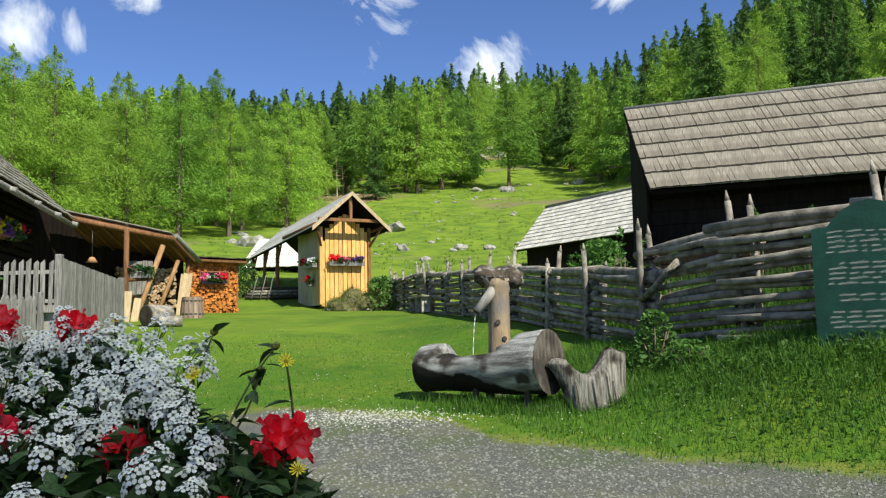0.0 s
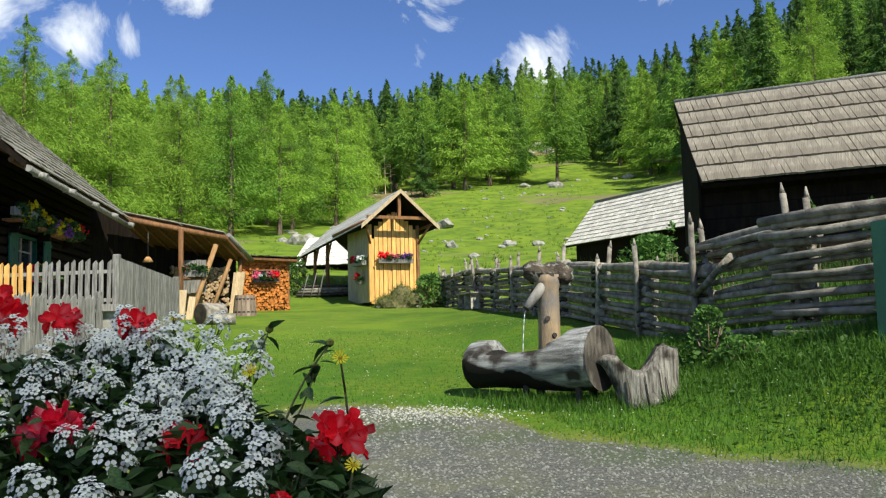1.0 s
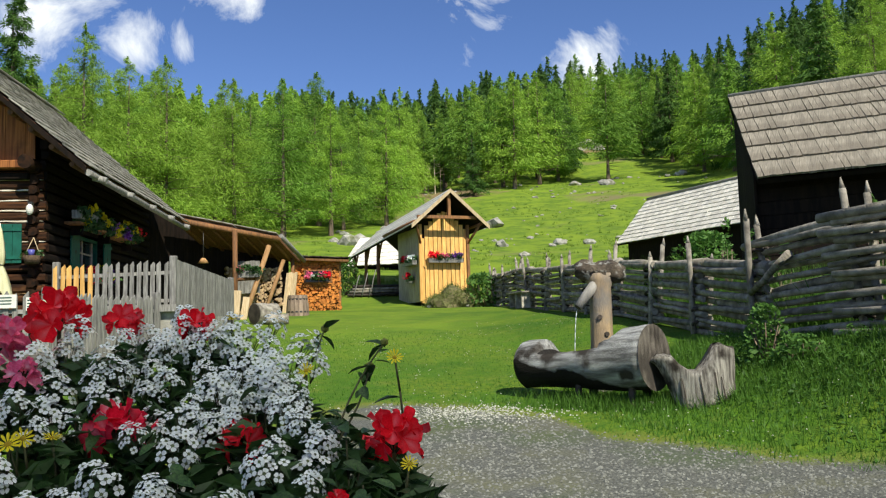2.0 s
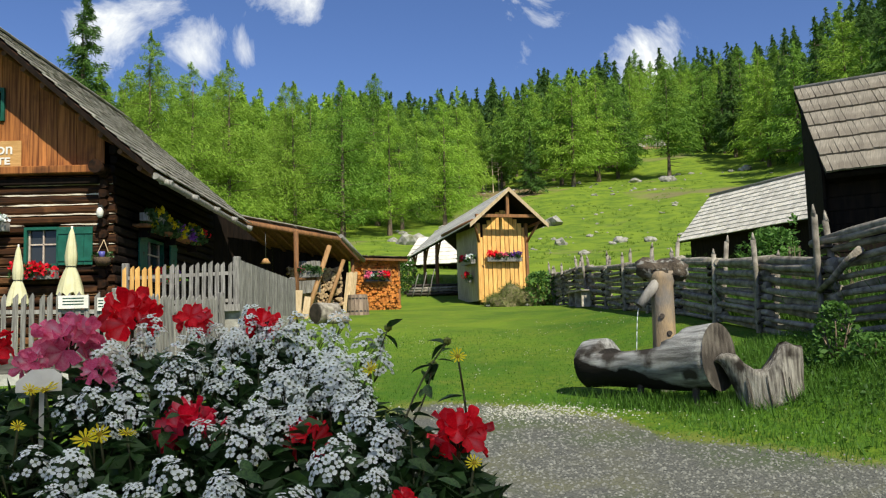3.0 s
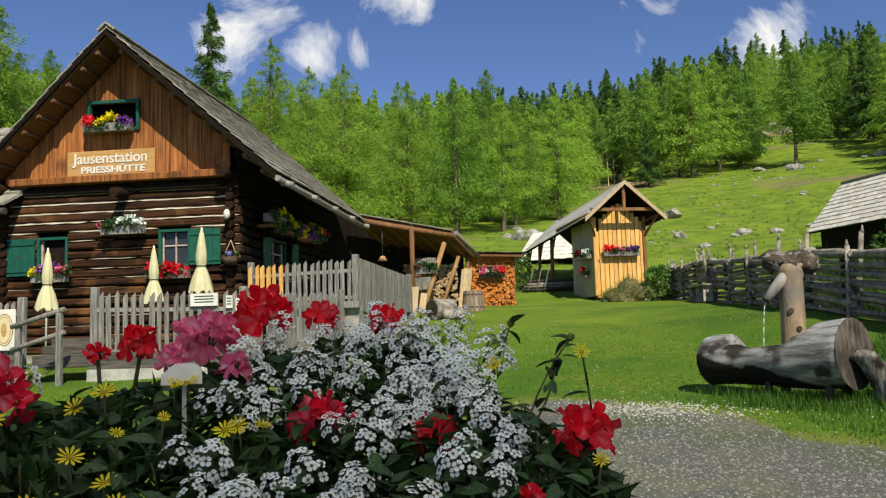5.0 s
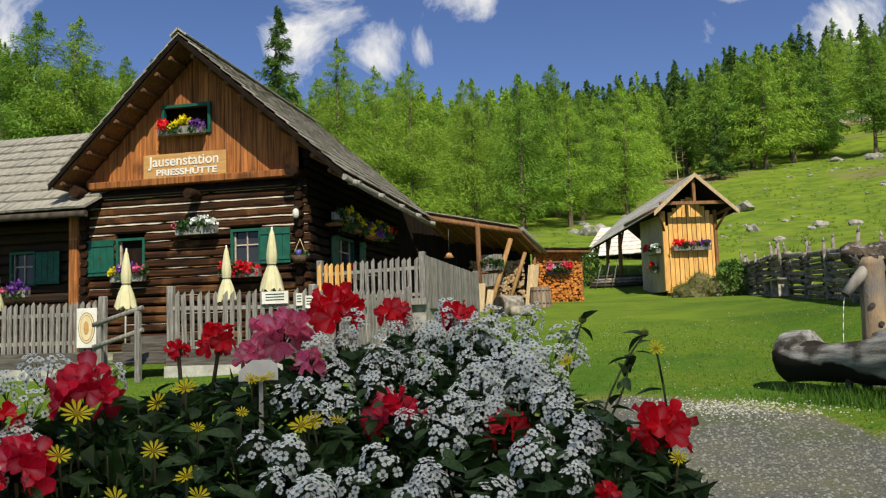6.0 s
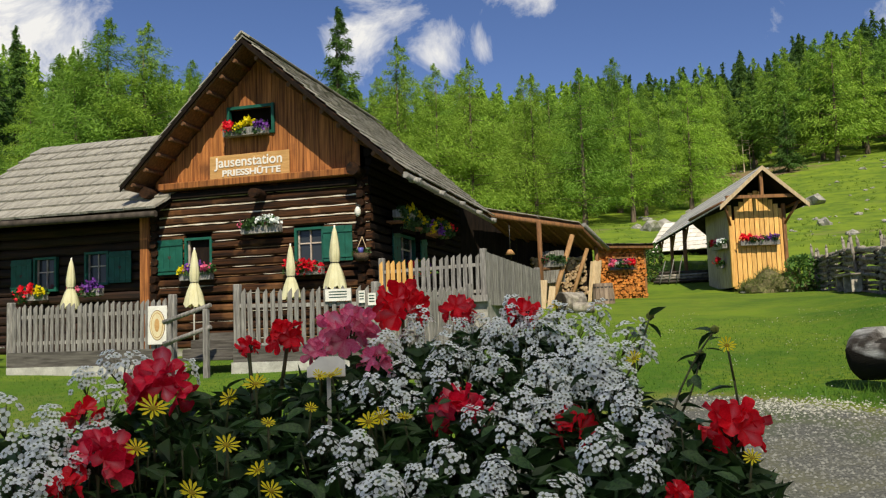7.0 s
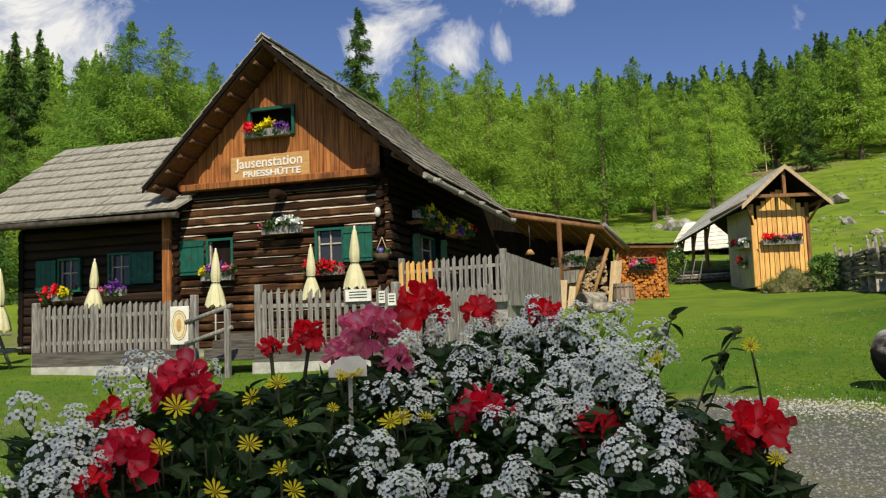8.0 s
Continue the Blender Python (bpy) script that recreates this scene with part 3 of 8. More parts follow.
def flower_tuft(key, material, n, r, size):
    """A loose cluster of small petals for boxes far off."""
    if key not in BLOB:
        bm = bmesh.new()
        for i in range(n):
            p = Vector((random.gauss(0, 0.5), random.gauss(0, 0.5), random.gauss(0, 0.4))) * r
            q = Euler((random.uniform(0, 6.3), random.uniform(0, 6.3), random.uniform(0, 6.3))).to_matrix()
            s = size * random.uniform(0.7, 1.3)
            vs = [bm.verts.new(p + q @ Vector(c) * s) for c in ((-0.5, -0.3, 0), (0.3, -0.5, 0.1), (0.55, 0.3, 0), (-0.2, 0.5, 0.12))]
            bm.faces.new(vs)
        BLOB[key] = mesh_of("blossoms", bm, material)
    return BLOB[key]


def flower_box(name, w, m, colours, label, trough=True, leaf=26, drop=0.0):
    """A wooden window box with leaves and blossoms; a thing of its own."""
    fb = thing(name, (0, 0, 0), label, "flower box", m=m, group="window flower boxes")
    if trough:
        bm = bmesh.new()
        box(bm, (w, 0.02, 0.17), (0, -0.09, 0.0), (8, 0, 0))
        box(bm, (w, 0.02, 0.17), (0, 0.09, 0.0))
        box(bm, (w, 0.18, 0.02), (0, 0, -0.085))
        for s in (-1, 1):
            box(bm, (0.02, 0.18, 0.17), (s * w / 2, 0, 0))
        part("trough", bm, GREYWOOD, fb)
        bar("soil", (w - 0.03, 0.15, 0.03), (0, 0, 0.055), SOIL, fb)
    leaves = flower_tuft("leaf", LEAF, 60, 0.14, 0.07)
    for i in range(max(2, int(w * 6))):
        placed("leaves", leaves, fb, pose(random.uniform(-w / 2, w / 2), random.uniform(-0.14, 0.03), 0.12 - drop * random.random() + random.uniform(-0.04, 0.05), 0, 0, random.uniform(0, 360)))
    k = max(3, int(w * 11))
    for i in range(k):
        x = -w / 2 + w * (i + 0.5) / k
        c = colours[min(len(colours) - 1, int(len(colours) * (i + random.uniform(-0.3, 0.3) + 0.5) / k))]
        me = flower_tuft(c.name, c, 44, 0.10, 0.065)
        placed("blossom", me, fb, pose(x, random.uniform(-0.17, 0.0), 0.17 - drop * random.random() + random.uniform(-0.05, 0.09), 0, 0, random.uniform(0, 360)))
    return fb


def picture_text(body, size, m, material, parent, name="lettering", bold=0.0):
    cu = bpy.data.curves.new(name, "FONT")
    cu.body, cu.size, cu.extrude, cu.offset = body, size, 0.006, bold
    cu.align_x = "CENTER"
    ob = new(name, cu)
    dg = bpy.context.evaluated_depsgraph_get()
    me = bpy.data.meshes.new_from_object(ob.evaluated_get(dg))
    bpy.data.objects.remove(ob)
    me.materials.clear()
    me.materials.append(material)
    o = new(name, me)
    o.parent, o.matrix_basis = parent, m
    return o


# ---- the log hut ----
HUT = pose(-10.25, 16.1, 1.0, 0, 0, 12)
HW, HX = 5.56, -2.60          # width, ridge


def build_hut():
    hut = thing("log_hut", (0, 0, 0), "dark log hut with a brown boarded gable and shingle roof", "house", m=HUT)
    # inner shell behind the logs
    bm = bmesh.new()
    box(bm, (HW - 0.02, 0.12, 3.9), (-HW / 2, 0.25, 1.95))
    part("wall", bm, DARKWOOD, hut)
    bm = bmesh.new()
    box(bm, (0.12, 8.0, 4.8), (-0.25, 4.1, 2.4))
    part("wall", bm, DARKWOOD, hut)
    bm = bmesh.new()
    box(bm, (0.12, 8.0, 3.9), (-HW + 0.2, 4.1, 1.95))
    part("wall", bm, DARKWOOD, hut)
    bm = bmesh.new()
    prism(bm, [(-HW, 0), (0, 0), (0, 3.7), (HX, 6.6), (-HW, 3.9)], 0.12)
    bmesh.ops.translate(bm, verts=bm.verts, vec=(0, 8.0, 0))
    part("wall", bm, DARKWOOD, hut)
    bm = bmesh.new()
    box(bm, (HW + 0.2, 8.3, 0.6), (-HW / 2, 4.05, -0.28))
    part("foundation", bm, STONE, hut, "grey stone footing")
    front = [(-1.76, -1.02, 1.87, 2.72), (-4.66, -3.90, 1.78, 2.66)]
    log_wall(hut, HW, 18, 0.2125, front, rnd=0.12)
    side = [(1.9, 3.5, 1.85, 2.7)]
    # side logs near black: the shade under the eave is put into their colour
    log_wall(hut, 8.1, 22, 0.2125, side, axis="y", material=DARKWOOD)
    # log ends stacked at the corners
    for r in range(18):
        for x in (-0.10, -HW + 0.1):
            bm = bmesh.new()
            z = (r + 0.98) * 0.2125
            log_bm(bm, -0.25 + random.uniform(-0.04, 0.04), 0.1, z, 0.19, 0.17, 0, "y")
            bmesh.ops.translate(bm, verts=bm.verts, vec=(x - 0.05, 0, 0))
            part("log_end", bm, ENDLOG, hut)
    # gable boards
    n = 27
    for i in range(n):
        x = -HW + 0.1 + (HW - 0.2) * (i + 0.5) / n
        top = 6.96 - (abs(x - HX) + 0.1) * (0.89 if x > HX else 0.98)
        if top < 4.02:
            continue
        w = (HW - 0.2) / n
        spans = [(3.9, top)]
        if -3.4 < x < -2.26:
            spans = [(3.9, 5.10), (5.66, top)]
        for a, b in spans:
            if b > a:
                bm = bmesh.new()
                box(bm, (w - 0.006, 0.03, b - a), (x, -0.08 - 0.008 * (i % 2), (a + b) / 2))
                if b == top:                                 # cut along the slope
                    for v in bm.verts:
                        if v.co.z > b - 0.01:
                            v.co.z += (x - v.co.x) * (0.89 if x > HX else -0.98)
                part("gable_board", bm, BOARD, hut)
    bar("wall", (1.3, 0.05, 0.8), (-2.83, 0.25, 5.38), DARKWOOD, hut)
    bar("gable_beam", (5.0, 0.30, 0.17), (-2.72, -0.22, 3.90), BOARD, hut, bevel=0.02)
    bm = bmesh.new()
    tube(bm, (-2.55, -0.62, 3.55), (-2.55, 0.0, 3.55), 0.12, seg=10, wob=0.01)
    part("beam_end", bm, ENDLOG, hut)
    for x, z in ((-5.45, 3.78), (-0.1, 3.90)):
        bm = bmesh.new()
        tube(bm, (x, -0.58, z), (x, 0.2, z), 0.14, 0.15, seg=10, wob=0.012)
        part("beam_end", bm, ENDLOG, hut)
    bar("gable_beam", (5.2, 0.2, 0.14), (-2.78, -0.12, 3.68), DARKWOOD, hut, bevel=0.02)
    # roof
    ap, er, el = 7.11, (1.19, 3.74), (-5.86, 3.90)
    y0, y1 = -0.86, 8.1
    bm = bmesh.new()
    slab(bm, (er[0], y0, er[1]), (er[0], y1, er[1]), (HX, y1, ap), (HX, y0, ap), 0.12)
    slab(bm, (HX, y0, ap), (HX, y1, ap), (el[0], y1, el[1]), (el[0], y0, el[1]), 0.12)
    part("roof", bm, OVERHANG, hut, "brown underside boards")
    shingle_roof(hut, (er[0] + 0.06, y0 - 0.05, er[1] - 0.03), (er[0] + 0.06, y1, er[1] - 0.03), (HX, y1, ap + 0.03), (HX, y0 - 0.05, ap + 0.03), 15, 0.24, 0.03, SHINGLE, joined=True)
    shingle_roof(hut, (el[0], y1, el[1]), (el[0], y0 - 0.05, el[1]), (HX, y0 - 0.05, ap + 0.03), (HX, y1, ap + 0.03), 12, 0.24, 0.03, SHINGLE, joined=True)
    # verge boards and ridge cap
    for (x, z) in (er, el):
        bm = bmesh.new()
        d = Vector((x - HX, 0, z - ap))
        a = Vector((HX, y0 - 0.03, ap - 0.02))
        e = a + d
        nn = Vector((0, -0.04, 0))
        dn = Vector((0, 0, -0.11))
        q = [a, e, e + dn, a + dn]
        vs = [bm.verts.new(p) for p in q] + [bm.verts.new(p + nn) for p in q]
        for f in ((0, 1, 2, 3), (7, 6, 5, 4), (0, 4, 5, 1), (1, 5, 6, 2), (2, 6, 7, 3), (3, 7, 4, 0)):
            bm.faces.new([vs[k] for k in f])
        bmesh.ops.recalc_face_normals(bm, faces=bm.faces)
        part("verge_board", bm, DARKWOOD, hut)
        for k in range(9):
            f = 0.08 + 0.105 * k
            p = a + d * f
            bm = bmesh.new()
            tube(bm, (p.x, y0 + 0.03, p.z - 0.20), (p.x, 0.1, p.z - 0.20), 0.055, seg=7)
            part("purlin", bm, OVERHANG, hut)
    bm = bmesh.new()
    box(bm, (0.26, 9.1, 0.04), (HX + 0.1, 3.62, ap + 0.07), (0, 38, 0))
    box(bm, (0.26, 9.1, 0.04), (HX - 0.1, 3.62, ap + 0.07), (0, -42, 0))
    part("ridge_cap", bm, SHINGLE, hut)
    # gutter of a hollowed log, on the ends of beams
    bm = bmesh.new()
    tube(bm, (1.22, -0.85, 3.62), (1.22, 8.2, 3.56), 0.07, wob=0.01)
    part("gutter", bm, GREYWOOD, hut, "grey hollowed-log gutter")
    for k in range(5):
        bm = bmesh.new()
        y = -0.35 + k * 2.0
        tube(bm, (1.16, y, 3.60), (1.42, y, 3.53), 0.07, seg=10)
        part("beam_end", bm, GREYWOOD, hut)
    # windows
    window(hut, 0.62, 0.72, pose(-1.39, -0.06, 2.30))
    shutter(hut, 0.70, 0.80, pose(-0.66, -0.17, 2.30, 0, 0, 4))
    window(hut, 0.62, 0.76, pose(-4.28, -0.06, 2.22), ajar=True)
    shutter(hut, 0.72, 0.84, pose(-5.02, -0.17, 2.22, 0, 0, -3))
    window(hut, 1.45, 0.72, pose(-0.02, 2.7, 2.28, 0, 0, 90))
    shutter(hut, 0.55, 0.84, pose(0.17, 1.55, 2.28, 0, 0, 90))
    shutter(hut, 0.55, 0.84, pose(0.17, 3.85, 2.28, 0, 0, 90))
    up = new("window")
    up.parent, up.matrix_basis = hut, pose(-2.83, -0.1, 5.38)
    bm = bmesh.new()
    for s in (-1, 1):
        box(bm, (0.07, 0.12, 0.72), (s * 0.585, 0, 0))
        box(bm, (1.1, 0.12, 0.07), (0, 0, s * 0.32))
    part("window_frame", bm, GREEN, up, "green painted frame")
    # the sign, with its lettering
    sign = new("sign_board")
    sign.parent, sign.matrix_basis = hut, pose(-2.86, -0.17, 4.29)
    bar("board", (2.08, 0.05, 0.56), (0, 0, 0), SIGNWOOD, sign, bevel=0.01)
    picture_text("Jausenstation", 0.34, pose(0.0, -0.034, -0.005, 90, 0, 0) @ Matrix.Diagonal((0.98, 1.0, 1, 1)), WHITE, sign, bold=0.004)
    picture_text("PRIESSHÜTTE", 0.205, pose(0.06, -0.034, -0.225, 90, 0, 0) @ Matrix.Diagonal((1.26, 1, 1, 1)), WHITE, sign, bold=0.006)
    lamp = new("wall_lamp")
    lamp.parent, lamp.matrix_basis = hut, pose(-0.05, -0.45, 2.95)
    bm = bmesh.new()
    bmesh.ops.create_uvsphere(bm, u_segments=12, v_segments=8, radius=0.08)
    bmesh.ops.scale(bm, vec=(0.9, 0.9, 1.4), verts=bm.verts)
    part("lamp_globe", bm, WHITE, lamp, "white glass globe")
    bar("lamp_base", (0.08, 0.1, 0.08), (0, 0.05, 0.12), IRON, lamp)
    return hut


def build_hanging_basket():
    b = thing("hanging_basket", (0, 0, 0), "small hanging basket with a blue pot at the hut corner", "basket", m=HUT @ pose(-0.02, -0.36, 1.98))
    bm = bmesh.new()
    for s in (-1, 1):
        tube(bm, (s * 0.17, 0, 0), (0, 0.06, 0.42), 0.008, seg=5)
    part("cord", bm, PALEWOOD, b, "pale twine")
    bm = bmesh.new()
    tube(bm, (0, 0, -0.12), (0, 0, 0.04), 0.13, 0.18, seg=14)
    part("bowl", bm, KICKBROWN, b)
    bm = bmesh.new()
    tube(bm, (0.0, -0.05, 0.03), (0.0, -0.05, 0.16), 0.05, 0.07, seg=12)
    part("pot", bm, mat("blue_glaze", (0.12, 0.12, 0.42), (0.08, 0.08, 0.30), 8, 0.3, 0.05), b, "blue glazed pot")
    for x in (-0.12, 0.1):
        placed("leaves", flower_tuft("leaf", LEAF, 60, 0.14, 0.07), b, pose(x, 0.02, 0.08) @ Matrix.Scale(0.7, 4))


# darker than LOG: shade under the wing's eave is put into the colour
WINGLOG = mat("shaded_black_brown_log", (0.040, 0.017, 0.009), (0.013, 0.008, 0.006), 5, 0.75, 0.5, (0.25, 3, 3), 0.35, 40)


def build_wing():
    wing = thing("side_wing", (0, 0, 0), "low dark timber side wing with a grey shingle roof", "house", m=HUT)
    x0, x1, yw = -5.7, -10.7, 0.5
    bm = bmesh.new()
    box(bm, (5.0, 0.12, 3.4), (-8.2, yw + 0.2, 1.6))
    part("wall", bm, DARKWOOD, wing)
    bm = bmesh.new()
    prism(bm, [(0.0, -0.2), (6.2, -0.2), (6.2, 3.2), (3.3, 5.7), (0.0, 3.3)], 0.14)
    bm.transform(Matrix.Translation((x1, yw, 0)) @ pose(0, 0, 0, 0, 0, 90))
    part("wall", bm, DARKWOOD, wing)
    for i in range(13):
        z = 0.13 + i * 0.25
        cuts = sorted((a, b) for a, b, c, d in ((-9.56, -8.78, 1.58, 2.5), (-7.98, -7.2, 1.66, 2.56)) if c < z < d)
        at = x1 - 0.2
        spans = []
        for a, b in cuts:
            spans.append((at, a))
            at = b
        spans.append((at, x0 + 0.1))
        for a, b in spans:
            bm = bmesh.new()
            log_bm(bm, a, b, z, 0.24, 0.1, yw + 0.14)
            part("log", bm, WINGLOG, wing)
    bm = bmesh.new()
    box(bm, (0.26, 0.3, 3.75), (-5.72, -0.06, 1.87))
    bmesh.ops.bevel(bm, geom=bm.edges[:], offset=0.03, segments=1, affect="EDGES")
    part("corner_post", bm, BOARD, wing, "reddish brown corner post")
    window(wing, 0.60, 0.78, pose(-9.17, yw + 0.02, 2.04))
    shutter(wing, 0.68, 0.84, pose(-9.90, yw - 0.04, 2.04, 0, 0, -3))
    window(wing, 0.60, 0.74, pose(-7.59, yw + 0.02, 2.12))
    shutter(wing, 0.64, 0.80, pose(-6.88, yw - 0.04, 2.12, 0, 0, 3))
    e, r = (-0.62, 3.36), (3.3, 6.1)
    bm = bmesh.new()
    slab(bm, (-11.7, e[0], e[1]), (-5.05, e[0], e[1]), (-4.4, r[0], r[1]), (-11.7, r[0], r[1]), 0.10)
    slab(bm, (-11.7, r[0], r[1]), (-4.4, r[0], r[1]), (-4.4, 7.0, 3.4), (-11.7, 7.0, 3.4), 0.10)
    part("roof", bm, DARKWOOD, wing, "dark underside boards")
    shingle_roof(wing, (-11.75, e[0] - 0.06, e[1] - 0.03), (-5.02, e[0] - 0.06, e[1] - 0.03), (-4.4, r[0], r[1] + 0.02), (-11.75, r[0], r[1] + 0.02), 9, 0.21, 0.058, SHINGLE, rough=0.4)
    bm = bmesh.new()
    tube(bm, (-11.9, e[0] - 0.12, e[1] - 0.10), (-5.0, e[0] - 0.12, e[1] - 0.16), 0.085, wob=0.012)
    part("gutter", bm, CUTWOOD, wing, "grey-brown hollowed-log gutter")
    return wing


build_hut()
build_hanging_basket()
build_wing()
# ---- barns, shed, wood store ----
def skew(ax, ay):
    """Maps local x, y on two compass directions."""
    return Matrix(((math.sin(radians(ax)), math.sin(radians(ay)), 0, 0), (math.cos(radians(ax)), math.cos(radians(ay)), 0, 0), (0, 0, 1, 0), (0, 0, 0, 1)))


def build_barn():
    barn = thing("barn", (3.86, 16.86, 1.0), "large dark timber barn with a grey shingle roof", "barn")
    k = skew(112, 15)
    L = 13.0
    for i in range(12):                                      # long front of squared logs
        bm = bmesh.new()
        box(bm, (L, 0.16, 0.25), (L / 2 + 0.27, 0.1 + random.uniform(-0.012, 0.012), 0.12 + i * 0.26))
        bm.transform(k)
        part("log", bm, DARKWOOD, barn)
    # the gable end, hung with boards that follow the slanted verge
    ends = [((0.28, -0.12), (-0.12, 2.85), 3.12, 5.34), ((-0.12, 2.85), (0.0, 5.7), 5.34, 3.0)]
    for (xa, ya), (xb, yb), ta, tb in ends:
        for i in range(9):
            f0, f1 = i / 9, (i + 0.97) / 9
            p0, p1 = (xa + (xb - xa) * f0, ya + (yb - ya) * f0), (xa + (xb - xa) * f1, ya + (yb - ya) * f1)
            z0, z1 = ta + (tb - ta) * f0, ta + (tb - ta) * f1
            bm = bmesh.new()
            lo = 0.0 if ya > 2 or i < 9 else 2.2
            q = [(*p0, lo), (*p1, lo), (*p1, z1), (*p0, z0)]
            vs = [bm.verts.new(v) for v in q] + [bm.verts.new((v[0] + 0.05, v[1], v[2])) for v in q]
            for f in ((0, 1, 2, 3), (7, 6, 5, 4), (0, 4, 5, 1), (1, 5, 6, 2), (2, 6, 7, 3), (3, 7, 4, 0)):
                bm.faces.new([vs[k2] for k2 in f])
            bmesh.ops.recalc_face_normals(bm, faces=bm.faces)
            bm.transform(k)
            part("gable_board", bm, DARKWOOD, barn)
    for (x, y, sx, sy) in ((L / 2, 5.5, L, 0.14), (L, 2.75, 0.14, 5.5)):
        bm = bmesh.new()
        box(bm, (sx, sy, 3.0), (x + 0.1, y, 1.5))
        bm.transform(k)
        part("wall", bm, DARKWOOD, barn)
    e, r = (-0.5, 2.95), (2.85, 5.42)
    c = [k @ Vector(v) for v in ((0.36, e[0], e[1]), (L + 0.5, e[0], e[1]), (L + 0.5, r[0], r[1]), (-0.22, r[0], r[1]), (L + 0.5, 6.2, 2.95), (0.36, 6.2, 2.95))]
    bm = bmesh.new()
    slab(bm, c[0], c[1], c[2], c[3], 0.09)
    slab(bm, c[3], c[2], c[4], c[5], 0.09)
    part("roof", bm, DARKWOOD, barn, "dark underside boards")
    up = Vector((0, 0, 0.02))
    cut = lambda a, b, f: a.lerp(b, f)
    m0, m1 = cut(c[0], c[1], 0.40), cut(c[3], c[2], 0.40)
    shingle_roof(barn, c[0] + up, m0 + up, m1 + up, c[3] + up, 6, 0.115, 0.040, BARNSHINGLE, lap=1.1, rough=0.5)
    shingle_roof(barn, m0 + up, c[1] + up, c[2] + up, m1 + up, 6, 0.115, 0.040, BARNSHINGLE, joined=True, lap=1.1, rough=0.5)
    bm = bmesh.new()
    a, b = c[3] + Vector((0, 0, 0.06)), c[2] + Vector((0, 0, 0.06))
    tube(bm, a, b, 0.06, seg=6)
    part("ridge_cap", bm, SHINGLE, barn)


def build_far_barn():
    barn = thing("far_barn", (3.8, 43.8, ground(3.8, 43.8) - 0.2), "distant low barn with a pale shingle roof", "barn")
    zb = barn.location.z
    k = skew(150, 42)
    L = 11.0
    e, r = (0.0, 5.3 - zb), (2.7, 7.75 - zb)
    bm = bmesh.new()
    box(bm, (L - 0.8, 0.16, e[1] + 0.3), (L / 2 + 0.2, 0.5, e[1] / 2))
    box(bm, (0.16, 4.6, e[1] + 0.3), (0.6, 2.8, e[1] / 2))
    bm.transform(k)
    part("wall", bm, DARKWOOD, barn)
    bm = bmesh.new()
    prism(bm, [(0.5, e[1]), (4.9, e[1]), (2.7, r[1] - 0.2)], 0.1)
    bm.transform(k @ pose(0.65, 0, 0, 0, 0, 90))
    part("wall", bm, DARKWOOD, barn)
    c = [k @ Vector(v) for v in ((0, e[0], e[1]), (L, e[0], e[1]), (L, r[0], r[1]), (0.2, r[0], r[1]), (L, 5.5, e[1]), (0, 5.5, e[1]))]
    bm = bmesh.new()
    slab(bm, c[0], c[1], c[2], c[3], 0.1)
    slab(bm, c[3], c[2], c[4], c[5], 0.1)
    part("roof", bm, DARKWOOD, barn, "dark underside boards")
    shingle_roof(barn, c[0], c[1], c[2], c[3], 11, 0.3, 0.035, PALESHINGLE, joined=True)
    bm = bmesh.new()
    tube(bm, c[3] + Vector((0, 0, 0.08)), c[2] + Vector((0, 0, 0.08)), 0.08, seg=6)
    part("ridge_cap", bm, SHINGLE, barn)


SHED = pose(-4.87, 33.14, 2.5, 0, 0, 28)


# greyer than ORANGEWOOD: this side's lack of sun is put into the colour
SHEDSIDE = mat("shaded_shed_board", (0.46, 0.40, 0.30), (0.30, 0.25, 0.18), 5, 0.8, 0.3, (5, 5, 0.5), 0.3, 50)
PALEBOARD = mat("pale_grey_roof_board", (0.70, 0.68, 0.64), (0.52, 0.50, 0.46), 5, 0.8, 0.4, (4, 0.5, 4), 0.3, 50)


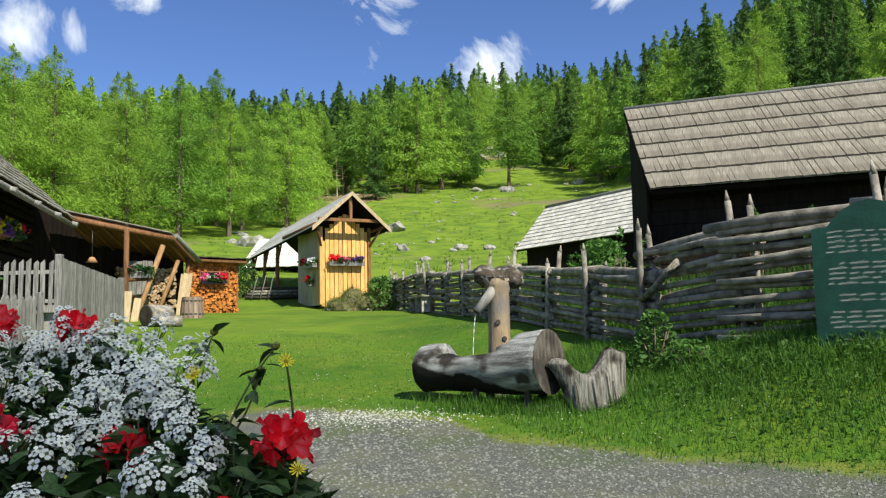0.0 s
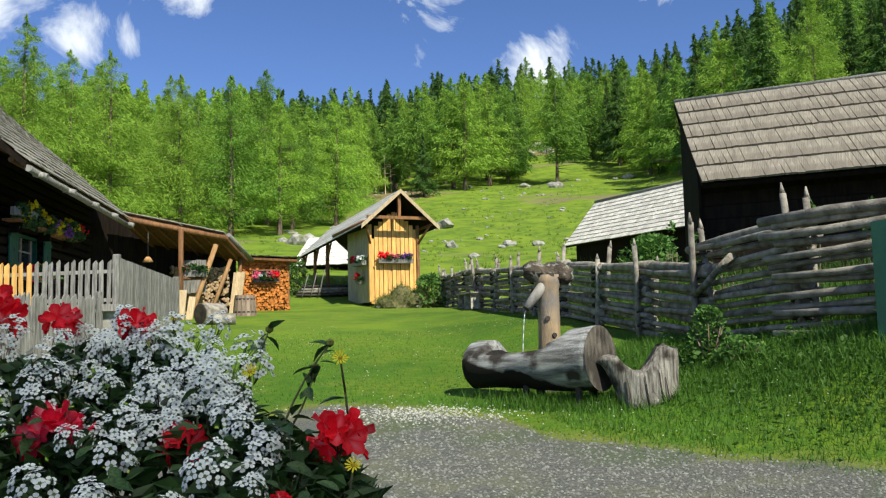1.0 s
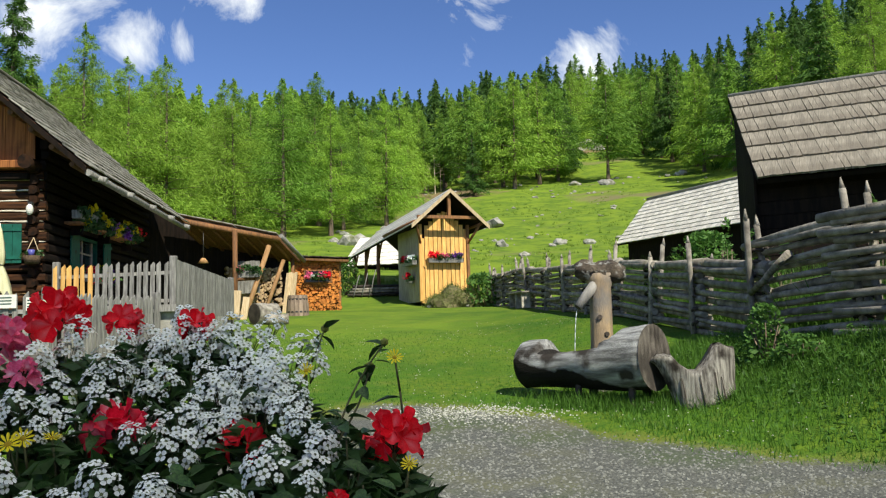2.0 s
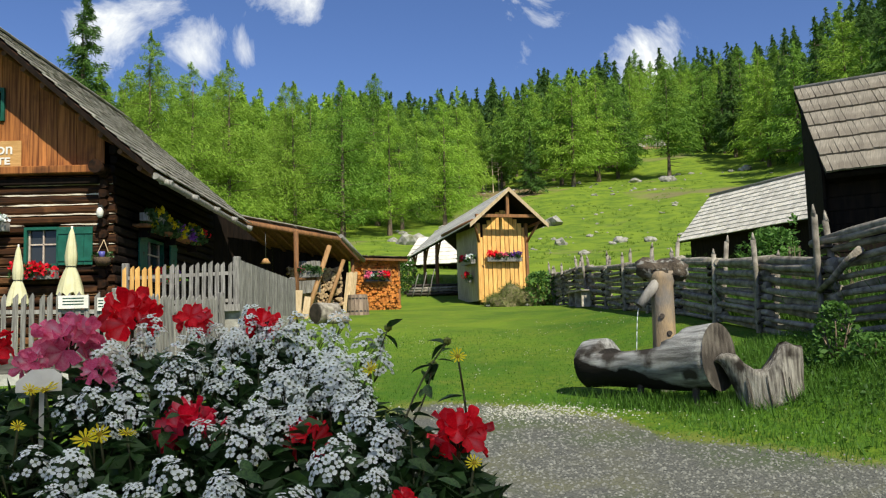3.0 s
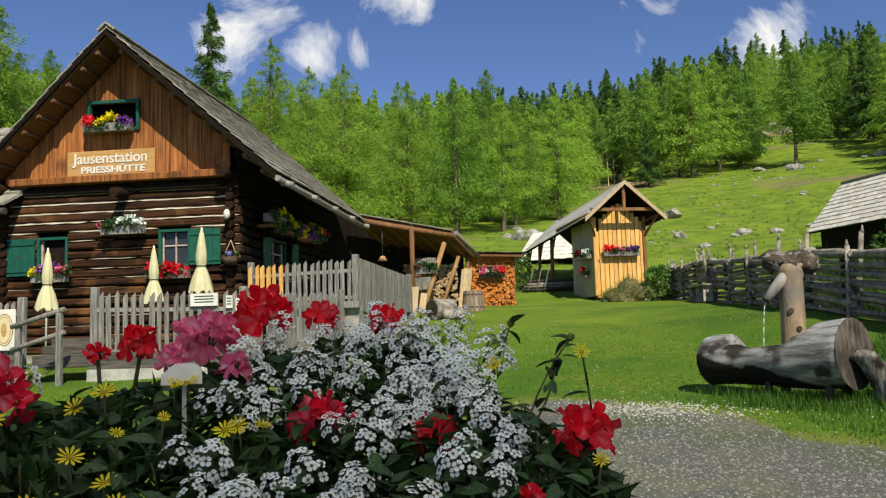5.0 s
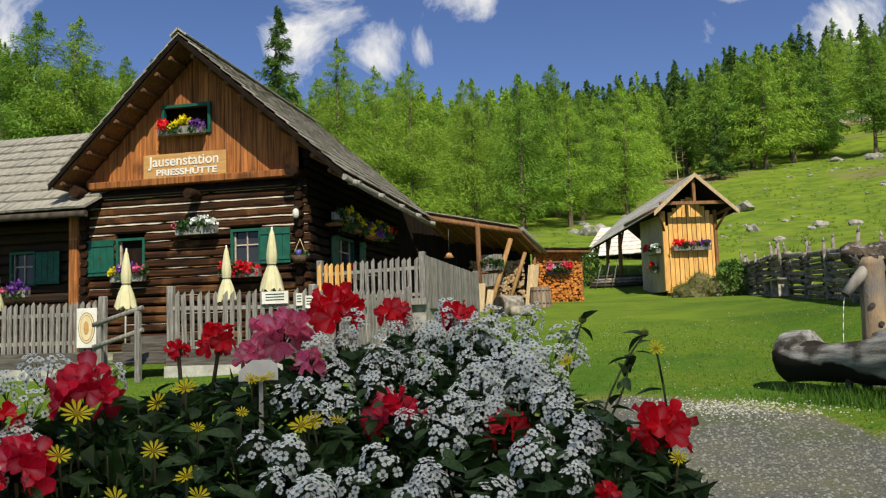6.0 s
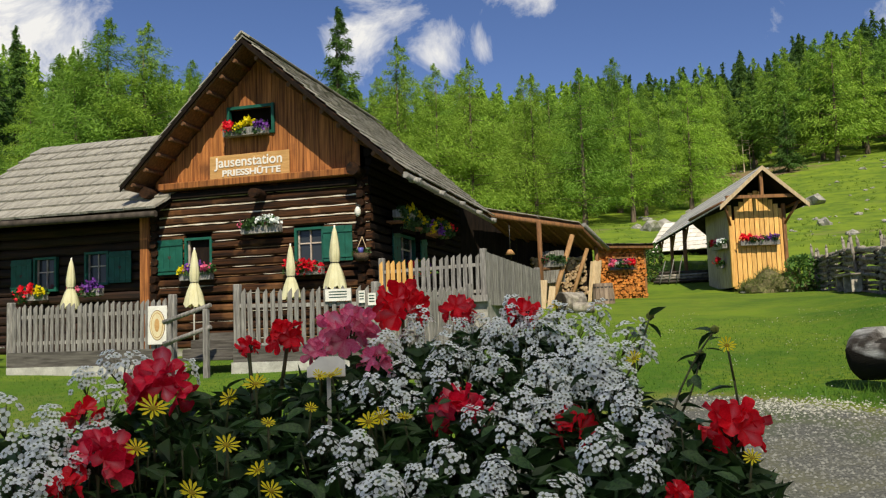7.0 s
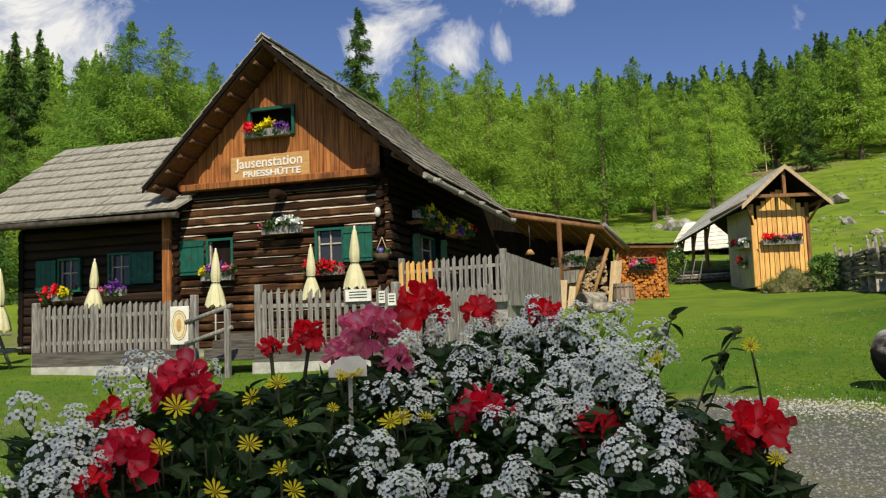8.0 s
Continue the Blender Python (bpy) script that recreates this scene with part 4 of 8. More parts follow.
def build_shed():
    shed = thing("garden_shed", (0, 0, 0), "small orange boarded shed with an open lean-to behind", "shed", m=SHED)
    W, Dp, xc, ap, ez = 2.06, 2.7, 1.06, 4.28, 2.85
    n = 11
    for i in range(n):                                      # front boards with dark battened joints
        x = W * (i + 0.5) / n
        top = min(3.62 - 0.9 * abs(x - xc) * (1.0 if i else 1.4), 3.5)
        bm = bmesh.new()
        box(bm, (W / n - 0.025, 0.03, top + 0.2), (x, -0.02 - 0.01 * (i % 2), top / 2 - 0.1))
        part("board", bm, ORANGEWOOD, shed)
    bar("wall", (W - 0.06, 0.05, 3.1), (xc, 0.03, 1.35), DARKWOOD, shed)
    for i in range(8):
        y = Dp * (i + 0.5) / 8
        bar("board", (0.03, Dp / 8 - 0.02, 3.0), (-0.02, y, 1.35), SHEDSIDE, shed)
    bar("wall", (0.05, Dp, 3.0), (0.03, Dp / 2, 1.35), DARKWOOD, shed)
    bar("wall", (0.06, Dp, 3.0), (W, Dp / 2, 1.35), ORANGEWOOD, shed)
    bar("wall", (W, 0.06, 3.0), (xc, Dp, 1.35), DARKWOOD, shed)
    for x in (0.0, W):
        bar("corner_post", (0.13, 0.13, 3.1), (x, -0.05, 1.42), BEAM if x else ORANGEWOOD, shed, bevel=0.015)
    # roof: boards laid lengthwise, sinking a little to the back
    hw, y0, y1, sink = 1.62, -0.75, 9.2, 0.055

    def rp(x, y, z):
        return Vector((xc + x, y, z - sink * (y - y0)))
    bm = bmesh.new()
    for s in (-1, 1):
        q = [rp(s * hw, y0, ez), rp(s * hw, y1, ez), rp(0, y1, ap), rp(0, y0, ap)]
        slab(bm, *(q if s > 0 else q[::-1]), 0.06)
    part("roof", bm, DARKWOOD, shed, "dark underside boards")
    nb = 7
    for s in (-1, 1):
        for i in range(nb):
            f0, f1 = i / nb, (i + 1) / nb
            a = [rp(s * hw * (1 - f), y, ez + (ap - ez) * f) for f, y in ((f0, y0 - 0.05), (f0, y1), (f1 - 0.016, y1), (f1 - 0.016, y0 - 0.05))]
            up = Vector((0, 0, 0.05))
            lo = Vector((0, 0, 0.012))
            q = [a[0] + up + lo, a[1] + up + lo, a[2] + up, a[3] + up]
            bm = bmesh.new()
            slab(bm, *(q if s > 0 else q[::-1]), 0.03)
            part("roof_board", bm, PALEBOARD, shed)
    for s in (-1, 1):                                       # pale verge boards
        bm = bmesh.new()
        a, b = rp(0, y0 - 0.09, ap + 0.05), rp(s * (hw + 0.05), y0 - 0.09, ez + 0.02)
        dn, nn = Vector((0, 0, -0.17)), Vector((0, 0.035, 0))
        q = [a, b, b + dn, a + dn]
        vs = [bm.verts.new(p) for p in q] + [bm.verts.new(p + nn) for p in q]
        for f in ((0, 1, 2, 3), (7, 6, 5, 4), (0, 4, 5, 1), (1, 5, 6, 2), (2, 6, 7, 3), (3, 7, 4, 0)):
            bm.faces.new([vs[k] for k in f])
        bmesh.ops.recalc_face_normals(bm, faces=bm.faces)
        part("verge_board", bm, PALEWOOD, shed)
    bar("tie_beam", (2.7, 0.14, 0.12), (xc, -0.6, 3.2), BEAM, shed)
    bar("king_post", (0.12, 0.12, 0.9), (xc, -0.6, 3.65), BEAM, shed)
    for x in (-0.45, 2.45):
        bm = bmesh.new()
        tube(bm, (x, -0.7, ez + 0.15 if x < 0 else ez + 0.12), (x, 3.4, ez), 0.07, seg=6)
        part("purlin", bm, BEAM, shed)
    for s, x in ((-1, 0.0), (1, W)):
        bm = bmesh.new()
        tube(bm, (x, -0.08, 2.2), (x + s * 0.35, -0.6, 2.95), 0.05, seg=6)
        part("brace", bm, BEAM, shed)
    # posts of the open part
    for x, y in ((-0.35, 4.6), (-0.35, 6.6), (-0.35, 8.6), (2.3, 5.5), (2.3, 8.6)):
        bm = bmesh.new()
        h = ez - sink * (y - y0) + 0.2
        tube(bm, (x, y, -0.3), (x, y, h), 0.09, 0.08, seg=8, wob=0.015)
        part("post", bm, BEAM, shed)
        bm = bmesh.new()
        tube(bm, (x, y, h - 0.8), (x, y - 0.6, h - 0.05), 0.05, seg=6)
        part("brace", bm, BEAM, shed)
    return shed


def build_low_barn():
    """A roof seen behind the shed."""
    x, y = -11.2, 46.0
    b = thing("low_barn", (x, y, ground(x, y) - 0.3), "low barn with a pale shingle roof behind the shed", "barn")
    k = skew(98, 8)
    bm = bmesh.new()
    box(bm, (5.0, 2.6, 0.9), (3.0, 2.0, 0.4))
    bm.transform(k)
    part("wall", bm, DARKWOOD, b)
    c = [k @ Vector(v) for v in ((0, 0, 0.45), (5.6, 0, 0.45), (5.6, 2.2, 2.2), (0.3, 2.2, 2.2), (5.6, 4.2, 0.6), (0, 4.2, 0.6))]
    bm = bmesh.new()
    slab(bm, c[0], c[1], c[2], c[3], 0.1)
    slab(bm, c[3], c[2], c[4], c[5], 0.1)
    part("roof", bm, DARKWOOD, b)
    shingle_roof(b, c[0], c[1], c[2], c[3], 7, 0.3, 0.035, PALESHINGLE, joined=True)


def build_unseen_shade_house():
    """Unseen low house and awning behind the camera, added to shade and softly light the planter."""
    h = thing("neighbour_house", (3.0, -1.6, 0), "plain unseen timber house added behind the camera to hold the awning", "house")
    bm = bmesh.new()
    box(bm, (4.4, 6.4, 3.9), (2.2, 0, 1.65))
    part("wall", bm, LOG, h)
    bm = bmesh.new()
    slab(bm, (-0.1, -3.6, 3.55), (-0.1, 3.6, 3.55), (2.2, 3.6, 4.6), (2.2, -3.6, 4.6), 0.15)
    slab(bm, (2.2, -3.6, 4.6), (2.2, 3.6, 4.6), (4.8, 3.6, 3.55), (4.8, -3.6, 3.55), 0.15)
    bmesh.ops.recalc_face_normals(bm, faces=bm.faces)
    part("roof", bm, SHINGLE, h)
    a = thing("canvas_awning", (3.0, -0.4, 3.3), "unseen white canvas added above the yard to soften light on the planter", "awning")
    bm = bmesh.new()
    n = 12
    rows = [[bm.verts.new((-0.02 - 4.1 * i / n, y, 0.0 - 0.40 * i / n - 0.10 * math.sin(i / n * math.pi))) for y in (-2.9, -1.45, 0.0, 1.2, 2.4)] for i in range(n + 1)]
    for r0, r1 in zip(rows, rows[1:]):
        for k in range(4):
            bm.faces.new((r0[k], r0[k + 1], r1[k + 1], r1[k])).smooth = True
    part("canvas", bm, mat("white_canvas", (0.91, 0.90, 0.87), (0.87, 0.86, 0.82), 4, 0.9, 0.1, transl=0.85, spec=0.05), a)
    bm = bmesh.new()
    tube(bm, (-4.12, -2.35, -0.40), (-4.12, 2.35, -0.40), 0.03, seg=8)
    part("front_bar", bm, WHITE, a)
    for y in (-1.8, 1.8):
        bm = bmesh.new()
        tube(bm, (0.0, y, -0.25), (-4.1, y, -0.44), 0.025, seg=6)
        part("arm", bm, WHITE, a)


build_barn()
build_low_barn()
build_unseen_shade_house()
build_far_barn()
build_shed()


def build_porch():
    """Open lean-to of the hut, with a post, braces and a shelf."""
    p = thing("lean_to", (-9.5, 25.2, 1.7), "open timber lean-to with brown posts and a shingled roof", "lean-to")
    o = Vector((-9.5, 25.2, 1.7))
    A, B, C = Vector((-11.36, 24.5, 5.03)), Vector((-8.63, 26.64, 4.49)), Vector((-8.53, 28.76, 3.83))
    A2 = A + (C - B)
    bm = bmesh.new()
    slab(bm, A - o, B - o, C - o, A2 - o, 0.1)
    part("roof", bm, OVERHANG, p, "brown underside boards")
    shingle_roof(p, C - o + Vector((0, 0, 0.03)), A2 - o + Vector((0, 0, 0.03)), A - o + Vector((0, 0, 0.03)), B - o + Vector((0, 0, 0.03)), 5, 0.3, 0.03, SHINGLE, joined=True)

    def beam(name, a, b, r, m):
        bm = bmesh.new()
        tube(bm, Vector(a) - o, Vector(b) - o, r, seg=6)
        part(name, bm, m, p)
    beam("rafter", A + Vector((0.0, -0.05, -0.14)), B + Vector((0.1, -0.05, -0.14)), 0.09, BEAM)
    beam("post", (-9.57, 25.25, 1.6), (-9.57, 25.25, 4.55), 0.085, BEAM)
    beam("brace", (-9.14, 24.87, 1.75), (-8.74, 26.07, 4.1), 0.085, BRACEWOOD)
    beam("brace", (-9.02, 26.35, 1.9), (-8.62, 27.2, 3.72), 0.07, BRACEWOOD)
    beam("rail", (-9.57, 25.25, 3.0), (-8.85, 25.7, 3.05), 0.06, BEAM)
    beam("post", (-8.65, 28.3, 1.8), (-8.65, 28.3, 3.85), 0.07, BEAM)
    # lean-to back, hut's corner to wood store: dark upright boards added for inner shade
    corner = [(Vector((-12.05, 23.9)), 5.55), (Vector((-11.35, 26.5)), 4.55), (Vector((-8.85, 28.5)), 3.80)]
    for (a, za), (b, zb) in zip(corner, corner[1:]):
        n = int((b - a).length / 0.22)
        for i in range(n):
            f = (i + 0.5) / n
            q, top = a.lerp(b, f), za + (zb - za) * f
            bm = bmesh.new()
            box(bm, ((b - a).length / n - 0.012, 0.04, top - 1.3), (0, 0, 0), (0, 0, math.degrees(math.atan2(b.y - a.y, b.x - a.x))))
            bmesh.ops.translate(bm, verts=bm.verts, vec=Vector((q.x, q.y, (top + 1.3) / 2)) - o)
            part("back_board", bm, DARKWOOD, p)
    for k in range(5):
        x = -9.98 + 0.17 * k
        bm = bmesh.new()
        box(bm, (0.15, 0.03, 1.05 + 0.03 * (k % 2)), (x + 9.5, 1.35, 0.95 + 0.5))
        part("screen_board", bm, GREYWOOD, p)
    for k in range(7):                                      # joists under the roof
        f = (k + 0.5) / 7
        beam("joist", A.lerp(B, f) + Vector((0, 0, -0.15)), A2.lerp(C, f) + Vector((0, 0, -0.15)), 0.05, BEAM)
    beam("eaves_pole", B + Vector((0.14, -0.1, -0.02)), C + Vector((0.14, 0.12, -0.02)), 0.075, GREYWOOD)
    bell = new("hanging_lamp")
    bell.parent, bell.matrix_basis = p, Matrix.Translation(Vector((-10.57, 25.17, 3.55)) - o)
    bm = bmesh.new()
    tube(bm, (0, 0, 0.14), (0, 0, 1.02), 0.012, seg=5)
    part("lamp_cord", bm, IRON, bell)
    bm = bmesh.new()
    tube(bm, (0, 0, 0.0), (0, 0, 0.16), 0.17, 0.06, seg=14)
    part("shade", bm, BRACEWOOD, bell, "pale lamp shade")


def build_woodstore():
    w = thing("wood_store", (-9.05, 29.7, 1.85), "wall of stacked orange split firewood under a small shingle roof", "woodpile")
    a, b = Vector((-9.05, 29.66)), Vector((-7.42, 30.1))
    ang = math.degrees(math.atan2(b.y - a.y, b.x - a.x))
    k = pose(0, 0, 0, 0, 0, ang)
    W, H = (b - a).length, 2.0
    bm = bmesh.new()
    rows, cols = 23, 20
    for i in range(rows):
        for j in range(cols):
            x, z = W * (j + 0.5 + (0.5 if i % 2 else 0)) / cols + random.uniform(-0.022, 0.022), 0.06 + i * 0.088 + random.uniform(-0.022, 0.022)
            if x > W or (0.42 < x < 1.36 and 1.24 < z < 1.68):
                continue
            c = random.randint(3, 6)
            r = random.uniform(0.044, 0.070)
            y = random.uniform(-0.07, 0.03)
            ph = random.uniform(0, 6.28)
            fr = [bm.verts.new((x + r * math.cos(ph + q * math.tau / c), y, z + r * math.sin(ph + q * math.tau / c))) for q in range(c)]
            bk = [bm.verts.new((v.co.x, 0.4, v.co.z)) for v in fr]
            bm.faces.new(fr)
            for q in range(c):
                bm.faces.new((fr[q], fr[(q + 1) % c], bk[(q + 1) % c], bk[q]))
    bmesh.ops.recalc_face_normals(bm, faces=bm.faces)
    bm.transform(k)
    part("firewood", bm, FIREWOOD, w, "orange split logs, ends showing", kind="stuff")
    bm = bmesh.new()
    box(bm, (W, 0.1, H), (W / 2, 0.35, H / 2))
    bm.transform(k)
    part("backing", bm, BEAM, w)
    for s in (0, W):
        bm = bmesh.new()
        box(bm, (0.07, 0.1, H + 0.2), (s, 0.05, H / 2))
        bm.transform(k)
        part("post", bm, BEAM, w)
    win = new("window")
    win.parent, win.matrix_basis = w, k @ pose(0.89, 0, 1.46)
    bm = bmesh.new()
    for s in (-1, 1):
        box(bm, (0.05, 0.1, 0.48), (s * 0.48, 0, 0))
        box(bm, (0.96, 0.1, 0.05), (0, 0, s * 0.22))
    box(bm, (0.04, 0.06, 0.44), (0.02, 0, 0))
    part("window_frame", bm, BEAM, win)
    bar("pane", (0.92, 0.01, 0.4), (0, 0.05, 0), GLASS, win)
    bm = bmesh.new()
    q = [k @ Vector(v) for v in ((-0.4, -0.30, 2.16), (W + 0.32, -0.30, 2.04), (W + 0.32, 1.8, 2.14), (-0.4, 1.8, 2.26))]
    slab(bm, *q, 0.08)
    part("roof", bm, BEAM, w)
    shingle_roof(w, *[v + Vector((0, 0, 0.03)) for v in q], 4, 0.25, 0.03, CUTWOOD, joined=True)
    fb = flower_box("flower_box", 0.85, HUTLESS(w, k @ pose(0.89, -0.12, 1.32)), [PINKPETAL, WHITEPETAL, PINKPETAL, REDPETAL], "window box with pink and white flowers on a woodpile", trough=False)


def HUTLESS(ob, m):
    return Matrix.Translation(ob.location) @ m


build_porch()
build_woodstore()
# ---- trees ----
def raw_mesh(name, verts, faces, material):
    me = bpy.data.meshes.new(name)
    me.from_pydata(verts, [], faces)
    me.materials.append(material)
    return me


def crown_data(h, r, branches, tufts, low, droop, size, kind, rng, verts, faces, at=(0, 0, 0)):
    """Needle tufts along drooping branches, for a tree of height h."""
    ax, ay, az = at
    for b in range(branches):
        f = low + (1 - low) * ((b + rng.random()) / branches) ** 0.85
        z0 = h * f
        t = (f - low) / (1 - low)
        if kind == "larch":
            ln = r * 1.27 * (1 - t) ** 0.80 * min(1.0, 0.62 + 2.4 * t) * rng.uniform(0.72, 1.06) + 0.06
        else:
            ln = r * (1 - t) ** 0.95 * rng.uniform(0.7, 1.1) + 0.12
        a = rng.uniform(0, math.tau)
        ca, sa = math.cos(a), math.sin(a)
        n = max(8, int(tufts * 1.75 * (0.30 + ln / r)))
        for k in range(n):
            s = (k + rng.random()) / n
            s = s ** 0.85
            d = ln * s
            side = rng.gauss(0, 0.13) * ln * (1 - 0.45 * s)
            zz = z0 + 0.12 * d - droop * d * d / max(r, 0.1) + rng.gauss(-0.06 * ln, 0.09 + 0.05 * ln)
            x, y = ca * d - sa * side, sa * d + ca * side
            sz = size * rng.uniform(0.6, 1.25) * (0.52 + 0.58 * (1 - t))
            # a folded tuft, pointing out and down
            u = Vector((ca * rng.uniform(0.4, 1.0) + rng.gauss(0, 0.4), sa * rng.uniform(0.4, 1.0) + rng.gauss(0, 0.4), rng.uniform(-1.3, 0.1))).normalized()
            w = u.cross(Vector((rng.gauss(0, 1), rng.gauss(0, 1), rng.gauss(0, 1)))).normalized()
            c = Vector((x + ax, y + ay, zz + az))
            i = len(verts)
            verts += [c - u * sz * 0.9 + w * sz * 0.20, c - u * sz * 0.7 - w * sz * 0.22, c + u * sz * 1.1]
            faces.append((i, i + 1, i + 2))


def trunk_bm(h, r, limbs, crown_r, rng, low):
    bm = bmesh.new()
    seg, pts = 7, []
    lean = (rng.uniform(-0.02, 0.02), rng.uniform(-0.02, 0.02))
    for k in range(6):
        f = k / 5
        z = -0.6 + (0.90 * h + 0.6) * f
        rr = r * (1 - f) ** 0.8 + 0.015 + (0.5 * r if k == 0 else 0)
        pts.append([bm.verts.new((lean[0] * z + rr * math.cos(i * math.tau / seg), lean[1] * z + rr * math.sin(i * math.tau / seg), z)) for i in range(seg)])
    for p0, p1 in zip(pts, pts[1:]):
        for i in range(seg):
            bm.faces.new((p0[i], p0[(i + 1) % seg], p1[(i + 1) % seg], p1[i])).smooth = True
    bm.faces.new(pts[-1])
    for k in range(limbs):
        f = rng.uniform(max(0.1, low - 0.12), 0.9)
        a = rng.uniform(0, math.tau)
        ln = crown_r * (1 - f) * rng.uniform(0.5, 0.9) + 0.2
        tube(bm, (lean[0] * h * f, lean[1] * h * f, h * f), (math.cos(a) * ln, math.sin(a) * ln, h * f + ln * 0.05), 0.05 * (1 - f) + 0.015, 0.008, seg=3)
    return bm


TREES = {}


def make_kinds():
    for key, h, r, br, tf, low, droop, size, kind, material in (
            ("larch_a", 16, 4.2, 115, 26, 0.09, 0.10, 0.35, "larch", LARCH), ("larch_b", 15, 3.9, 112, 25, 0.07, 0.14, 0.35, "larch", LARCH),
            ("larch_c", 17, 3.7, 112, 24, 0.12, 0.12, 0.35, "larch", LARCH), ("larch_d", 13.5, 3.9, 108, 26, 0.08, 0.10, 0.35, "larch", LARCHDARK),
            ("larch_e", 15, 4.2, 100, 25, 0.22, 0.08, 0.37, "larch", LARCHDARK),
            ("spruce_a", 18, 3.2, 130, 20, 0.08, 0.20, 0.5, "spruce", SPRUCE), ("spruce_b", 15, 3.0, 115, 20, 0.05, 0.22, 0.48, "spruce", SPRUCE)):
        rng = random.Random(key)
        crowns = []
        for many, fine in ((4.0, 0.49), (1.5, 0.88)):       # near trees, and those further up
            v, f = [], []
            crown_data(h, r, br, tf * many, low, droop, size * fine, kind, rng, v, f)
            crowns.append(raw_mesh("crown", v, f, material))
        bm = trunk_bm(h, 0.012 * h, 60, r, rng, low)
        TREES[key] = (h, mesh_of("trunk", bm, BARK), crowns, kind)


make_kinds()


def tree(key, x, y, height, rz, wide=1.0):
    h, trunk, crowns, kind = TREES[key]
    s = height / h
    crown = crowns[0 if math.hypot(x, y) < 88 else 1]
    name, label = ("larch_tree", "tall larch with feathery light green needles on the hillside") if kind == "larch" else ("spruce_tree", "dark green spruce with drooping branches on the hillside")
    t = thing(name, (0, 0, 0), label, "tree", group="conifers on the hillside", m=pose(x, y, ground(x, y) - 0.1, 0, 0, rz) @ Matrix.Diagonal((s * wide, s * wide, s, 1)))
    placed("trunk", trunk, t, Matrix())
    placed("crown", crown, t, Matrix())
    return t


FRONT = [(-64, 96), (-56, 90), (-50, 68), (-44, 60), (-34, 58), (-28, 65), (-22, 70), (-16, 76), (-12, 82), (-9.6, 92), (-8.7, 125), (-5.6, 128), (-4.6, 118), (-3, 114), (0, 118), (2, 130), (2.6, 168), (6.2, 168), (7.0, 140), (10, 126), (14, 98), (20, 86), (34, 80)]


